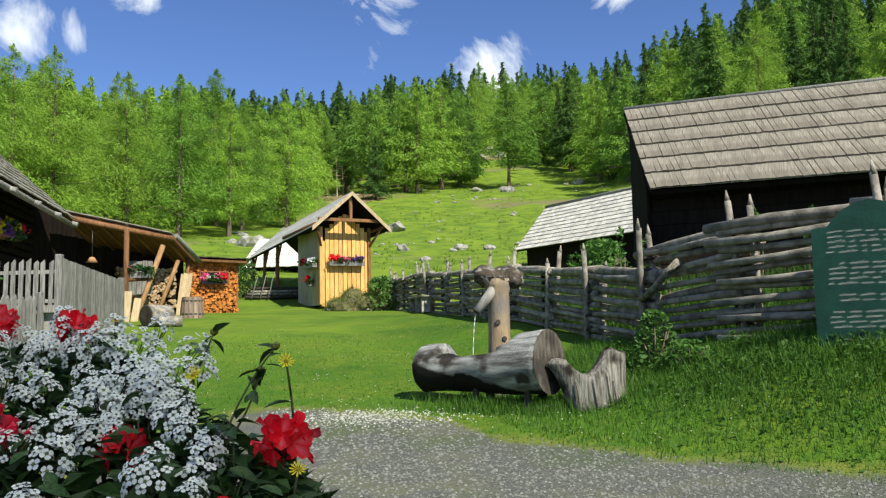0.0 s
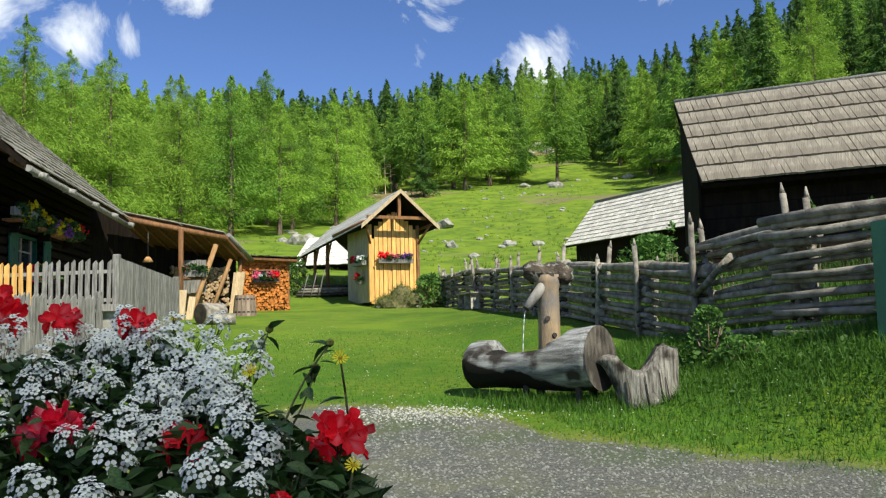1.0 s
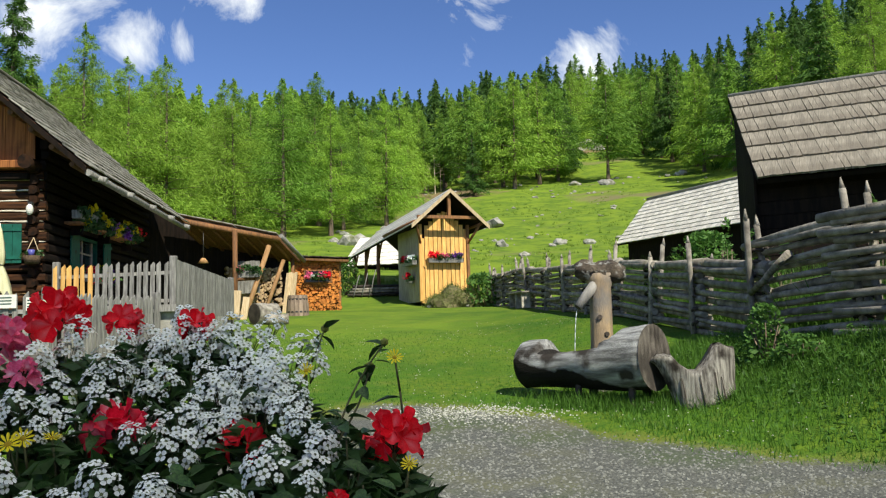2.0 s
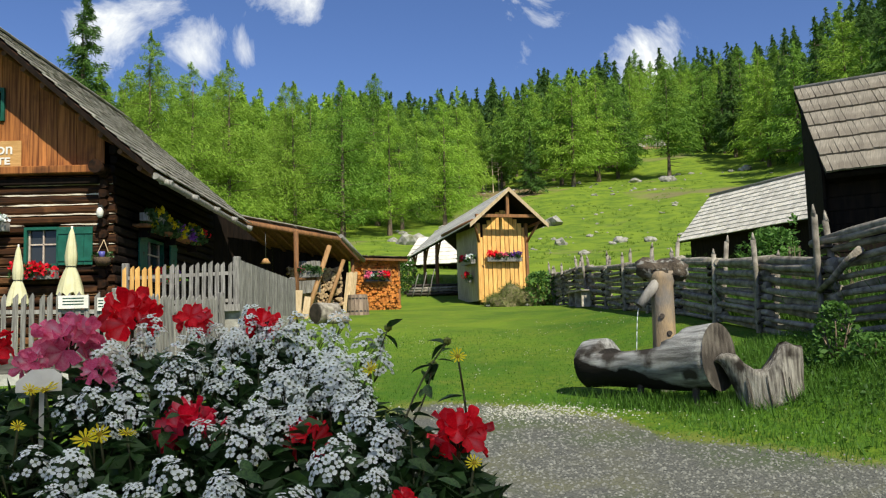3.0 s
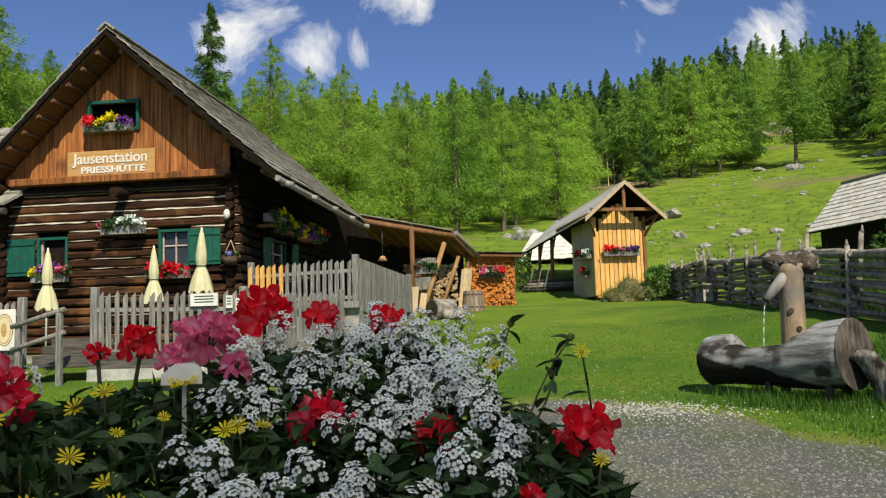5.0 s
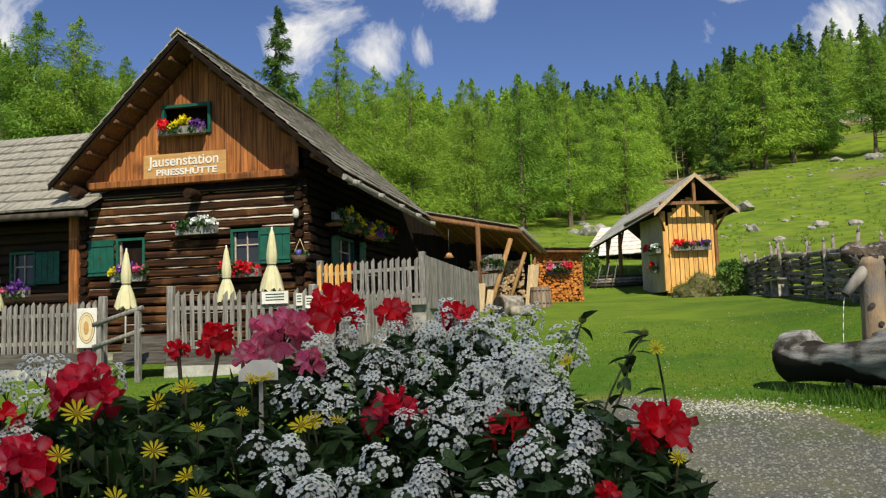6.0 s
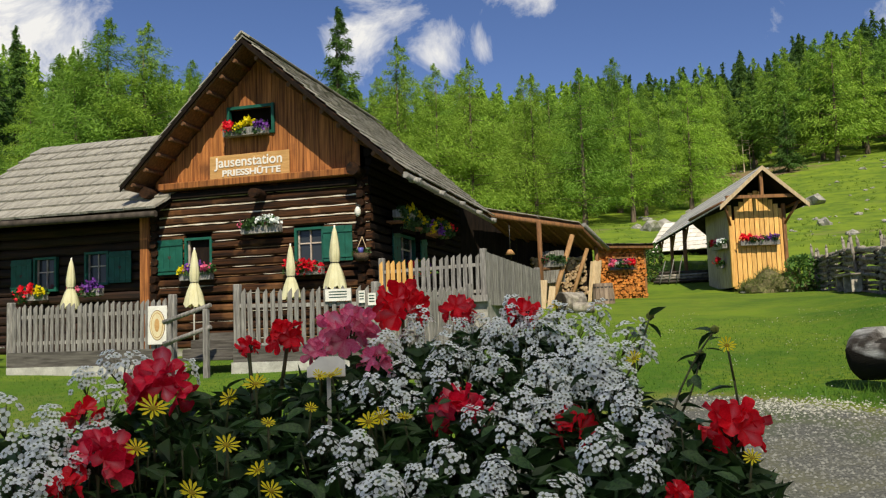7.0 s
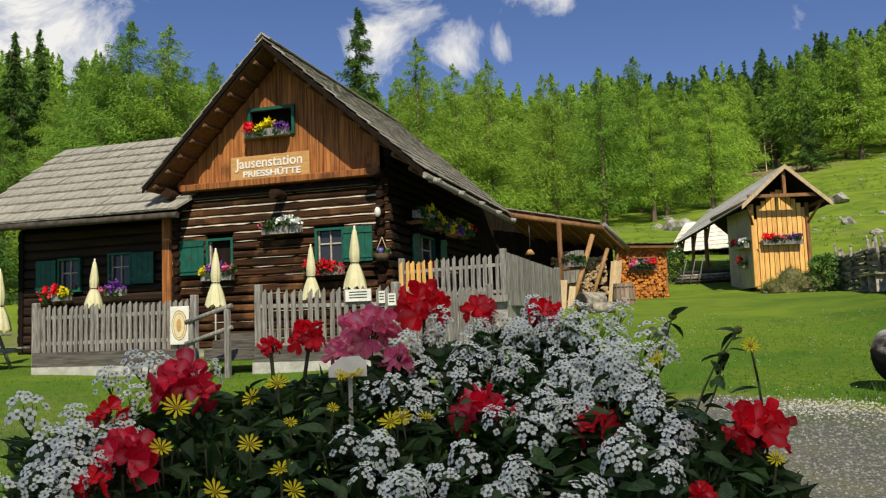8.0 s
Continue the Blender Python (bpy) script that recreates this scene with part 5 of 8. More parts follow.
def plant_forest():
    rng = random.Random(11)
    taken = []

    def free(x, y, gap):
        return all((x - a) ** 2 + (y - b) ** 2 > gap * gap for a, b in taken)

    # trees that stand out: compass bearing, distance, height, kind
    for az, d, h, key in ((-34.1, 58, 18.0, "spruce_a"), (-30.1, 60, 16.0, "larch_c"), (-49.1, 70, 17.3, "larch_d"), (-46.8, 69, 17.2, "larch_b"), (-51.0, 71, 14.5, "larch_e"),
                          (-56.0, 90, 17, "spruce_b"), (-54.6, 94, 18, "spruce_a"), (-36.5, 62, 13.0, "larch_b"), (-27.6, 64, 14.2, "larch_a"), (-25.2, 66, 14.5, "larch_b"),
                          (-20.8, 70, 13.5, "larch_a"), (-17.6, 72, 13.8, "larch_d"), (-14.4, 75, 12.8, "larch_c"), (-10.6, 84, 13.5, "larch_b"),
                          (-1.7, 114, 16.5, "larch_a"), (-2.5, 117, 16.0, "larch_e"), (0.0, 121, 17.0, "larch_c"), (1.3, 125, 15, "larch_d"), (4.65, 119, 15.5, "larch_e"),
                          (-4.55, 107, 8.5, "spruce_b"), (10.9, 118, 15, "larch_b"), (12.8, 106, 15, "larch_d"), (8.9, 133, 16, "spruce_a"), (-6.6, 127, 12, "larch_e"), (-7.9, 128, 11, "larch_e"),
                          (15.6, 92, 17, "larch_c"), (18.2, 90, 18, "spruce_a"), (14.2, 96, 16, "spruce_b"), (-31.6, 64, 13.5, "larch_b"), (-56.6, 47, 9.0, "larch_d"), (-59.0, 50, 10.0, "larch_b"), (-57.6, 42, 6.5, "spruce_b")):
        x, y = d * math.sin(radians(az)), d * math.cos(radians(az))
        taken.append((x, y))
        tree(key, x, y, h, rng.uniform(0, 360), 1.45 if d == 58 or -50 < az < -46 else 1.2)
    n, tries = 0, 0
    while n < 215 and tries < 9000:
        tries += 1
        az = rng.uniform(-63, 33)
        d0 = lerp_table(FRONT, az)
        d = d0 + 55 * rng.random() ** 1.25
        x, y = d * math.sin(radians(az)), d * math.cos(radians(az))
        if not free(x, y, 4.9 + 0.03 * (d - d0)):
            continue
        taken.append((x, y))
        dark = 0.03 + 0.10 * smooth(-12, -6, az) + 0.45 * smooth(5, 14, az) + 0.25 * smooth(35, 55, d - d0) + 0.45 * smooth(-51, -56, az)
        key = rng.choice(("spruce_a", "spruce_b")) if rng.random() < dark else rng.choice(("larch_d", "larch_e", "larch_d", "larch_b") if az < -40 else ("larch_a", "larch_b", "larch_c", "larch_d", "larch_e", "larch_a", "larch_b"))
        tree(key, x, y, rng.uniform(11.5, 16) * (1.0 + 0.12 * (az > 8)), rng.uniform(0, 360), rng.uniform(0.95, 1.3))
        n += 1
    # the wood further up: crowns that nobody could count
    for name, material, label, lo, hi, count in (("far_larch_wood", LARCH, "light green larch wood covering the upper hillside", -60, -15, 210), ("far_wood", SPRUCE, "dense dark conifer wood covering the upper hillside", -17, 32, 270)):
        v, f = [], []
        for i in range(count):
            az = rng.uniform(lo, hi)
            d0 = lerp_table(FRONT, az) + 40
            d = d0 + (300 - d0) * rng.random()
            x, y = d * math.sin(radians(az)), d * math.cos(radians(az))
            crown_data(rng.uniform(11, 16), rng.uniform(2.8, 3.6), 36, 8, 0.1, 0.12, 1.25, "larch", rng, v, f, (x, y, ground(x, y)))
        tagged(new(name, raw_mesh(name, v, f, material)), label, "woods", kind="stuff")


plant_forest()


def dead_larch(az, d, h, seed):
    """A bare, bleached trunk left standing on the stony slope."""
    p = polar(az, d)
    t = thing("dead_larch", p, "bare bleached larch trunk with short broken branches", "tree", group="dead trunks on the slope")
    rng = random.Random(seed)
    bark = mat("bleached_bark", (0.62, 0.50, 0.36), (0.42, 0.33, 0.23), 2, 0.85, 0.3, (2, 2, 0.5), 0.1, 20)
    part("trunk", trunk_bm(h, 0.011 * h, 0, 1.6, rng, 0.25), bark, t)
    for k in range(10):
        bm = bmesh.new()
        z, a, ln = h * rng.uniform(0.3, 0.92), rng.uniform(0, math.tau), rng.uniform(0.3, 1.0)
        tube(bm, (0, 0, z), (math.cos(a) * ln, math.sin(a) * ln, z + ln * rng.uniform(-0.1, 0.3)), 0.035, 0.01, seg=4)
        part("branch", bm, bark, t)


for spot in ((-7.2, 121, 6.4, 1), (-7.7, 124, 5.0, 2), (-6.8, 124, 4.6, 3)):
    dead_larch(*spot)
# ---- stones on the pasture ----
def stone_mesh(k, flat=0.6):
    rng = random.Random(100 + k)
    bm = bmesh.new()
    bmesh.ops.create_icosphere(bm, subdivisions=2, radius=0.5)
    for v in bm.verts:
        n = noise.noise(v.co * 2.1 + Vector((k * 7.1, 0, 0))) * 0.45 + noise.noise(v.co * 5 + Vector((0, k * 3.3, 0))) * 0.25
        v.co *= 1 + n
        v.co.z *= flat
        if v.co.z < -0.2:
            v.co.z = -0.2
    return mesh_of("stone", bm, STONE)


STONES = [stone_mesh(k) for k in range(6)]


def stone(x, y, s, rng, label="pale grey field stone lying in the pasture", tall=1.0):
    o = new("stone", rng.choice(STONES))
    o.matrix_world = pose(x, y, ground(x, y) + 0.06 * s, 0, 0, rng.uniform(0, 360)) @ Matrix.Diagonal((s, s * rng.uniform(0.7, 1), s * tall * rng.uniform(0.8, 1.2), 1))
    tagged(o, label, "stone", group="stones on the pasture")


def scatter_stones():
    rng = random.Random(5)
    for az, d, s in ((-3.2, 74, 2.3), (-13.2, 64, 2.0), (-12.4, 65, 2.3), (-12.9, 66, 1.6), (-14.2, 66, 1.0), (-12.0, 67, 1.2), (4.5, 112, 2.0), (-2.7, 60, 1.2), (2.5, 158, 5.0), (3.4, 160, 4.0), (4.0, 157, 3.5), (-18.5, 66, 1.0), (2.4, 116, 2.0), (9.4, 118, 2.2), (-1.2, 52, 0.8), (1.2, 60, 1.2), (3.2, 58, 1.0)):
        stone(d * math.sin(radians(az)), d * math.cos(radians(az)), s, rng, "large grey boulder on the grassy hillside")
    for i in range(150):
        az = rng.uniform(-14, 11)
        d = rng.uniform(50, 125)
        if d > lerp_table(FRONT, az) + 5:
            continue
        stone(d * math.sin(radians(az)), d * math.cos(radians(az)), rng.choice((0.25, 0.3, 0.4, 0.5, 0.8)) * rng.uniform(0.7, 1.2) * (0.6 + 0.5 * smooth(50, 80, d)), rng)


scatter_stones()
# ---- pole fence, menu board, fountain ----
def along(line, s):
    for (ax, ay, *_), (bx, by, *_) in zip(line, line[1:]):
        ln = math.hypot(bx - ax, by - ay)
        if s <= ln:
            return Vector((ax + (bx - ax) * s / ln, ay + (by - ay) * s / ln)), Vector(((bx - ax) / ln, (by - ay) / ln))
        s -= ln
    return Vector((bx, by)), Vector(((bx - ax) / ln, (by - ay) / ln))


def build_pole_fence():
    rng = random.Random(21)
    fence = thing("pole_fence", (0, 0, 0), "grey weathered pole fence with paired stakes and withy ties", "fence")
    step, total = 1.95, 29.2
    n = int(total / step)
    H = 1.40
    poles = []
    for k in range(5):
        bm = bmesh.new()
        random.seed(300 + k)
        tube(bm, (-1.25, 0, 0), (1.25, 0, 0), 0.062, 0.048, seg=8, wob=0.018)
        poles.append(mesh_of("rail", bm, POLE))
    stakes = []
    for k in range(3):
        bm = bmesh.new()
        random.seed(400 + k)
        tube(bm, (0, 0, -0.4), (0, 0, 1.62), 0.055, 0.042, seg=7, wob=0.012)
        tube(bm, (0, 0, 1.61), (0, 0, 1.76), 0.042, 0.008, seg=7)
        stakes.append(mesh_of("stake", bm, POLE))
    ring = bmesh.new()
    loops = []
    for a in range(14):
        th = a * math.tau / 14
        c = Vector((0.155 * math.cos(th), 0.10 * math.sin(th), 0.025 * math.sin(th * 2)))
        u = Vector((math.cos(th), math.sin(th), 0))
        loops.append([ring.verts.new(c + u * 0.024 * math.cos(q) + Vector((0, 0, 0.024 * math.sin(q)))) for q in (0, 1.26, 2.51, 3.77, 5.03)])
    for l0, l1 in zip(loops, loops[1:] + loops[:1]):
        for q in range(5):
            ring.faces.new((l0[q], l0[(q + 1) % 5], l1[(q + 1) % 5], l1[q])).smooth = True
    bmesh.ops.recalc_face_normals(ring, faces=ring.faces)
    ring = mesh_of("withy_tie", ring, CUTWOOD)
    for i in range(n + 1):
        p, d = along(FENCE_LINE, 0.83 + i * step)
        H = 1.42 if i < 3 else 1.10
        nx = Vector((-d.y, d.x))
        g = ground(p.x, p.y)
        rz = math.degrees(math.atan2(d.y, d.x))
        for s in (-1, 1):
            q = p + nx * 0.10 * s + d * rng.uniform(-0.12, 0.12)
            placed("stake", rng.choice(stakes), fence, pose(q.x, q.y, g, rng.uniform(-6, 6), rng.uniform(-9, 9), rng.uniform(0, 360)) @ Matrix.Diagonal((1, 1, rng.uniform(0.94, 1.22) * (1.0 if i < 4 else 0.80), 1)))
        for k in (0.16, 0.34, 0.52, 0.70, 0.84, 0.96):
            placed("withy_tie", ring, fence, pose(p.x, p.y, g + k * (1.42 if i < 4 else 1.10), rng.uniform(-12, 12), rng.uniform(-12, 12), rz + 90))
        if i == n:
            break
        p2, _ = along(FENCE_LINE, 0.83 + (i + 1) * step)
        g2 = ground(p2.x, p2.y)
        tilt = math.degrees(math.atan2(g2 - g, step))
        m = (p + p2) / 2
        rows = 12 if i < 3 else 11
        o = placed("rail", rng.choice(poles), fence, pose(m.x, m.y, (g + g2) / 2 + H + 0.05, 0, -tilt + rng.uniform(-1, 1), rz))
        o.scale = (1.04, 1.35, 1.35)
        for r in range(rows):
            z = 0.04 + (H - 0.06) * r / (rows - 1)
            off = 0.045 * (1 if (r + i) % 2 else -1)
            o = placed("rail", rng.choice(poles), fence, pose(m.x + nx.x * off, m.y + nx.y * off, (g + g2) / 2 + z + rng.uniform(-0.025, 0.025), 0, -tilt + rng.uniform(-2.2, 2.2), rz + rng.uniform(-1.2, 1.2)))
            o.scale = (rng.uniform(0.9, 1.03), rng.uniform(0.75, 1.1), rng.uniform(0.75, 1.1))
    # a loose slanting pole
    p, d = along(FENCE_LINE, 6.3)
    placed("rail", poles[0], fence, pose(p.x - 0.14, p.y - 0.1, ground(p.x, p.y) + 0.98, 0, 32, math.degrees(math.atan2(d.y, d.x)))).scale = (0.4, 0.9, 0.9)


build_pole_fence()


def build_menu_board():
    c = polar(27.0, 10.0)
    b = thing("menu_board", (0, 0, 0), "dark green menu board with white handwriting and a scalloped top", "sign", m=pose(c.x, c.y, 1.05, 0, 0, -24))
    bm = bmesh.new()
    w, h = 0.58, 1.32
    pts = [(-w, 0.0), (w, 0.0), (w, h), (w * 0.72, h + 0.02), (w * 0.62, h + 0.10), (w * 0.45, h + 0.20), (w * 0.2, h + 0.27), (0, h + 0.29), (-w * 0.2, h + 0.27), (-w * 0.45, h + 0.20), (-w * 0.62, h + 0.10), (-w * 0.72, h + 0.02), (-w, h)]
    prism(bm, pts, 0.04)
    part("board", bm, BOARDGREEN, b)
    rng = random.Random(8)
    words = []
    for k in range(6):                                      # scribbled strokes, one ribbon a word
        bm = bmesh.new()
        x, last = 0.0, None
        for j in range(5 + 2 * k):
            z = rng.uniform(0.008, 0.024) * (1 if j % 2 else -0.3)
            pair = [bm.verts.new((x, 0, z - 0.002)), bm.verts.new((x, 0, z + 0.0025))]
            if last:
                bm.faces.new((last[0], pair[0], pair[1], last[1]))
            last = pair
            x += rng.uniform(0.010, 0.017)
        words.append((x, mesh_of("writing", bm, WHITE)))
    z = 1.27
    for row in range(18):
        if row in (5, 10, 12, 16):
            z -= 0.07
        x = -0.45 + (0.10 if row in (5, 10, 11, 16, 17) else 0.0) + rng.uniform(0, 0.05)
        while x < 0.12:
            w_, me = rng.choice(words)
            placed("writing", me, b, pose(x, -0.0225, z, 0, -3, 0))
            x += w_ + 0.03
        if row % 3 != 1:
            placed("writing", words[0][1], b, pose(0.28 + rng.uniform(-0.02, 0.02), -0.0225, z, 0, -3, 0))
        z -= 0.054
    for s in (-1, 1):
        bar("leg", (0.06, 0.05, 0.6), (s * 0.4, 0.045, -0.15), BOARDGREEN, b)


build_menu_board()


def blackened(material):
    """The same wood, turned black where the mesh's mask rises, with a noisy edge."""
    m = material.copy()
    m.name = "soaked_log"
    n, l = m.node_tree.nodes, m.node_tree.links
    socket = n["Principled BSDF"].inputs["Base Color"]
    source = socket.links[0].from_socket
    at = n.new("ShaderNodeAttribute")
    at.attribute_name = "blackened"
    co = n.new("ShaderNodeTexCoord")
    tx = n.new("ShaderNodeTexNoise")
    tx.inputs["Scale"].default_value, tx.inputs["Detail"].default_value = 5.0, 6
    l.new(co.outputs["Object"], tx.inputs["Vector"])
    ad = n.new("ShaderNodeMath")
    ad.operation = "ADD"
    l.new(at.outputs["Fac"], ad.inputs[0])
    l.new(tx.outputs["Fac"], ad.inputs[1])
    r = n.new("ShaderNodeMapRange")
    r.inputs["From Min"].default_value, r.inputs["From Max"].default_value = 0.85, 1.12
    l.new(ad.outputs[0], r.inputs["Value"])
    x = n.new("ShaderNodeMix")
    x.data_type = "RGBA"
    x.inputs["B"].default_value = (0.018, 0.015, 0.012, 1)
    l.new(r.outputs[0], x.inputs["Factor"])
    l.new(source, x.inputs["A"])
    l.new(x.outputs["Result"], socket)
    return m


def build_trough():
    """A hollowed tree trunk, its right end left whole, resting on a support."""
    a, b = Vector((-0.27, 11.45, 0.84)), Vector((1.27, 10.35, 0.95))
    ax = (b - a)
    ln = ax.length
    rz = math.degrees(math.atan2(ax.y, ax.x))
    t = thing("log_trough", (0, 0, 0), "silver-grey hollowed log fountain trough filled with water", "trough", m=pose(*a, 0, -math.degrees(math.asin(ax.z / ln)), rz))
    seg, rings = 26, []
    bm = bmesh.new()
    ns = 41
    for i in range(ns):
        s = i / (ns - 1)
        r = 0.305 + 0.105 * s ** 1.6 + (0.0 if 0 < i < ns - 1 else -0.02)
        cut = smooth(0.19, 0.22, s) * smooth(0.80, 0.55, s)
        ring = []
        for k in range(seg):
            th = math.tau * k / seg
            rr = r * (1 + 0.10 * noise.noise((math.cos(th) * 1.5, math.sin(th) * 1.5, s * 4)) + 0.05 * noise.noise((math.cos(th) * 5, math.sin(th) * 5, s * 2)))
            y, z = rr * math.cos(th), rr * math.sin(th)
            zc = 0.115 + 0.05 * s
            if cut > 0 and z > zc:
                wide = math.sqrt(max(0.0, r * r - zc * zc))
                u = min(1.0, abs(y) / wide)
                inner = zc - 0.30 * (1 - u ** 4) if u < 0.86 else zc
                z = z + (inner - z) * cut
            ring.append(bm.verts.new((s * ln, y, z)))
        rings.append(ring)
    for i, (r0, r1) in enumerate(zip(rings, rings[1:])):
        s = i / (ns - 1)
        for k in range(seg):
            fc = bm.faces.new((r0[k], r0[(k + 1) % seg], r1[(k + 1) % seg], r1[k]))
            fc.smooth = True
            th = math.tau * (k + 0.5) / seg
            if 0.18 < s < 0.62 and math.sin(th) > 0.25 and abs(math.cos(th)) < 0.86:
                fc.material_index = 1                       # the hollow, in near-black wood
    bmesh.ops.recalc_face_normals(bm, faces=bm.faces)
    me = mesh_of("trunk", bm, [blackened(TROUGHWOOD), mat("black_hollow_wood", (0.028, 0.024, 0.02), (0.012, 0.011, 0.01), 6, 0.55, 0.7, (1, 1, 1), 0, 30)])
    # mask grows darker towards the bottom, and higher up at the left end
    low_dark = me.attributes.new("blackened", "FLOAT", "POINT")
    low_dark.data.foreach_set("value", [smooth(0.02, -0.16, v.co.z + 0.26 * smooth(0.35, 0.9, v.co.x / ln) - 0.16 * smooth(0.3, 0.0, v.co.x / ln)) for v in me.vertices])
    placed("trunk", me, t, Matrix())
    for ring_x, r, s in ((0.0, 0.285, -1), (ln, 0.40, 1)):
        bm = bmesh.new()
        mid = bm.verts.new((ring_x + 0.012 * s, 0, 0))
        vs = [bm.verts.new((ring_x + 0.004 * s, r * math.cos(k * math.tau / seg), r * math.sin(k * math.tau / seg))) for k in range(seg)]
        for k in range(seg):
            bm.faces.new((mid, vs[k], vs[(k + 1) % seg]))
        bmesh.ops.recalc_face_normals(bm, faces=bm.faces)
        part("cut_end", bm, mat("weathered_sawn_end", (0.17, 0.15, 0.125), (0.045, 0.038, 0.032), 4, 0.9, 0.8, (1, 3, 1), 0, 30, spec=0.1, patch=(0.06, 0.052, 0.045), pscale=3.0, pband=(0.5, 0.62)), t, "grey-brown sawn end")
    bar("water", (ln * 0.40, 0.42, 0.01), (ln * 0.43, 0, 0.06), POOL, t)
    for s, y in ((0.46, 0.0), (0.86, 0.0)):
        bm = bmesh.new()
        tube(bm, (s * ln, -0.20, -0.62), (s * ln + 0.03, -0.12, -0.2), 0.045, seg=7, wob=0.01)
        tube(bm, (s * ln, 0.26, -0.62), (s * ln + 0.03, 0.14, -0.2), 0.055, seg=7, wob=0.01)
        part("support", bm, CUTWOOD, t)


def build_fountain_post():
    c = Vector((0.76, 11.75, 0.50))
    f = thing("fountain_post", c, "upright tree-trunk fountain post with a wooden spout", "fountain")
    bm = bmesh.new()
    seg, prev = 14, None
    prof = [(-0.2, 0.20), (0.1, 0.18), (0.45, 0.16), (0.8, 0.15), (1.15, 0.15), (1.35, 0.155), (1.45, 0.16), (1.55, 0.17)]
    for z, r in prof:
        ring = []
        for k in range(seg):
            th = math.tau * k / seg
            rr = r * (1 + 0.12 * noise.noise((math.cos(th) * 1.6, math.sin(th) * 1.6, z * 2.5)) + (0.22 if z > 1.4 else 0) * noise.noise((math.cos(th) * 2.5, math.sin(th) * 2.5, z * 5 + 9)))
            ring.append(bm.verts.new((rr * math.cos(th) * (1.25 if z > 1.4 else 1), rr * math.sin(th), z)))
        if prev:
            for k in range(seg):
                bm.faces.new((prev[k], prev[(k + 1) % seg], ring[(k + 1) % seg], ring[k])).smooth = True
        prev = ring
    bm.faces.new(prev)
    part("trunk", bm, mat("fountain_wood", (0.42, 0.30, 0.17), (0.25, 0.19, 0.13), 4, 0.8, 0.6, (3, 3, 0.5), 0, 40, patch=(0.22, 0.20, 0.18), pscale=2.0), f)
    bm = bmesh.new()
    prev = None
    for i in range(9):
        q = i / 8
        cx, cz = -0.33 + 0.68 * q, 1.60 - 0.05 * q
        rr0 = (0.09, 0.13, 0.135, 0.13, 0.14, 0.15, 0.15, 0.13, 0.08)[i]
        ring = [bm.verts.new((cx + 0.03 * noise.noise((k * 0.9, i * 0.7, 2)), rr0 * 1.1 * math.cos(k * math.tau / 12) * (1 + 0.5 * noise.noise((k * 0.9, i * 0.9, 5))), cz + rr0 * math.sin(k * math.tau / 12) * (1 + 0.55 * noise.noise((k * 0.9, i * 0.9, 8))))) for k in range(12)]
        if prev:
            for k in range(12):
                bm.faces.new((prev[k], prev[(k + 1) % 12], ring[(k + 1) % 12], ring[k])).smooth = True
        else:
            bm.faces.new(ring[::-1])
        prev = ring
    bm.faces.new(prev)
    bmesh.ops.recalc_face_normals(bm, faces=bm.faces)
    part("cap_log", bm, mat("mossy_cap_bark", (0.12, 0.095, 0.07), (0.035, 0.027, 0.02), 9, 0.9, 1.0, (1, 1, 1), 0, 40, patch=(0.30, 0.29, 0.26), pscale=9, pband=(0.55, 0.66)), f, "rough bark-covered cap log")
    bm = bmesh.new()
    tube(bm, (-0.04, -0.06, 1.44), (-0.32, -0.19, 1.09), 0.075, 0.066, seg=12)
    part("spout", bm, mat("pale_spout_wood", (0.32, 0.30, 0.27), (0.17, 0.16, 0.145), 5, 0.7, 0.4, (2, 2, 0.5), 0, 40), f, "grey wooden spout")
    bm = bmesh.new()
    tube(bm, (-0.3206, -0.1903, 1.0892), (-0.3230, -0.1914, 1.0862), 0.050, 0.050, seg=12)
    part("spout_mouth", bm, CUTWOOD, f)
    bm = bmesh.new()
    last = None
    for k in range(8):
        q = k / 7
        p = Vector((-0.325 - 0.06 * q, -0.19 - 0.03 * q, 1.07 - 0.60 * q * q - 0.01))
        if last:
            tube(bm, last, p, 0.006, 0.006, seg=6)
        last = p
    part("water_jet", bm, WATERMAT, f, "thin stream of water")
    for z, a in ((0.95, -1.75), (0.72, -1.2)):
        bm = bmesh.new()
        x, y = 0.155 * math.cos(a), 0.155 * math.sin(a)
        tube(bm, (x * 0.8, y * 0.8, z), (x * 1.12, y * 1.12, z), 0.04, 0.032, seg=9)
        part("knot", bm, CUTWOOD, f)


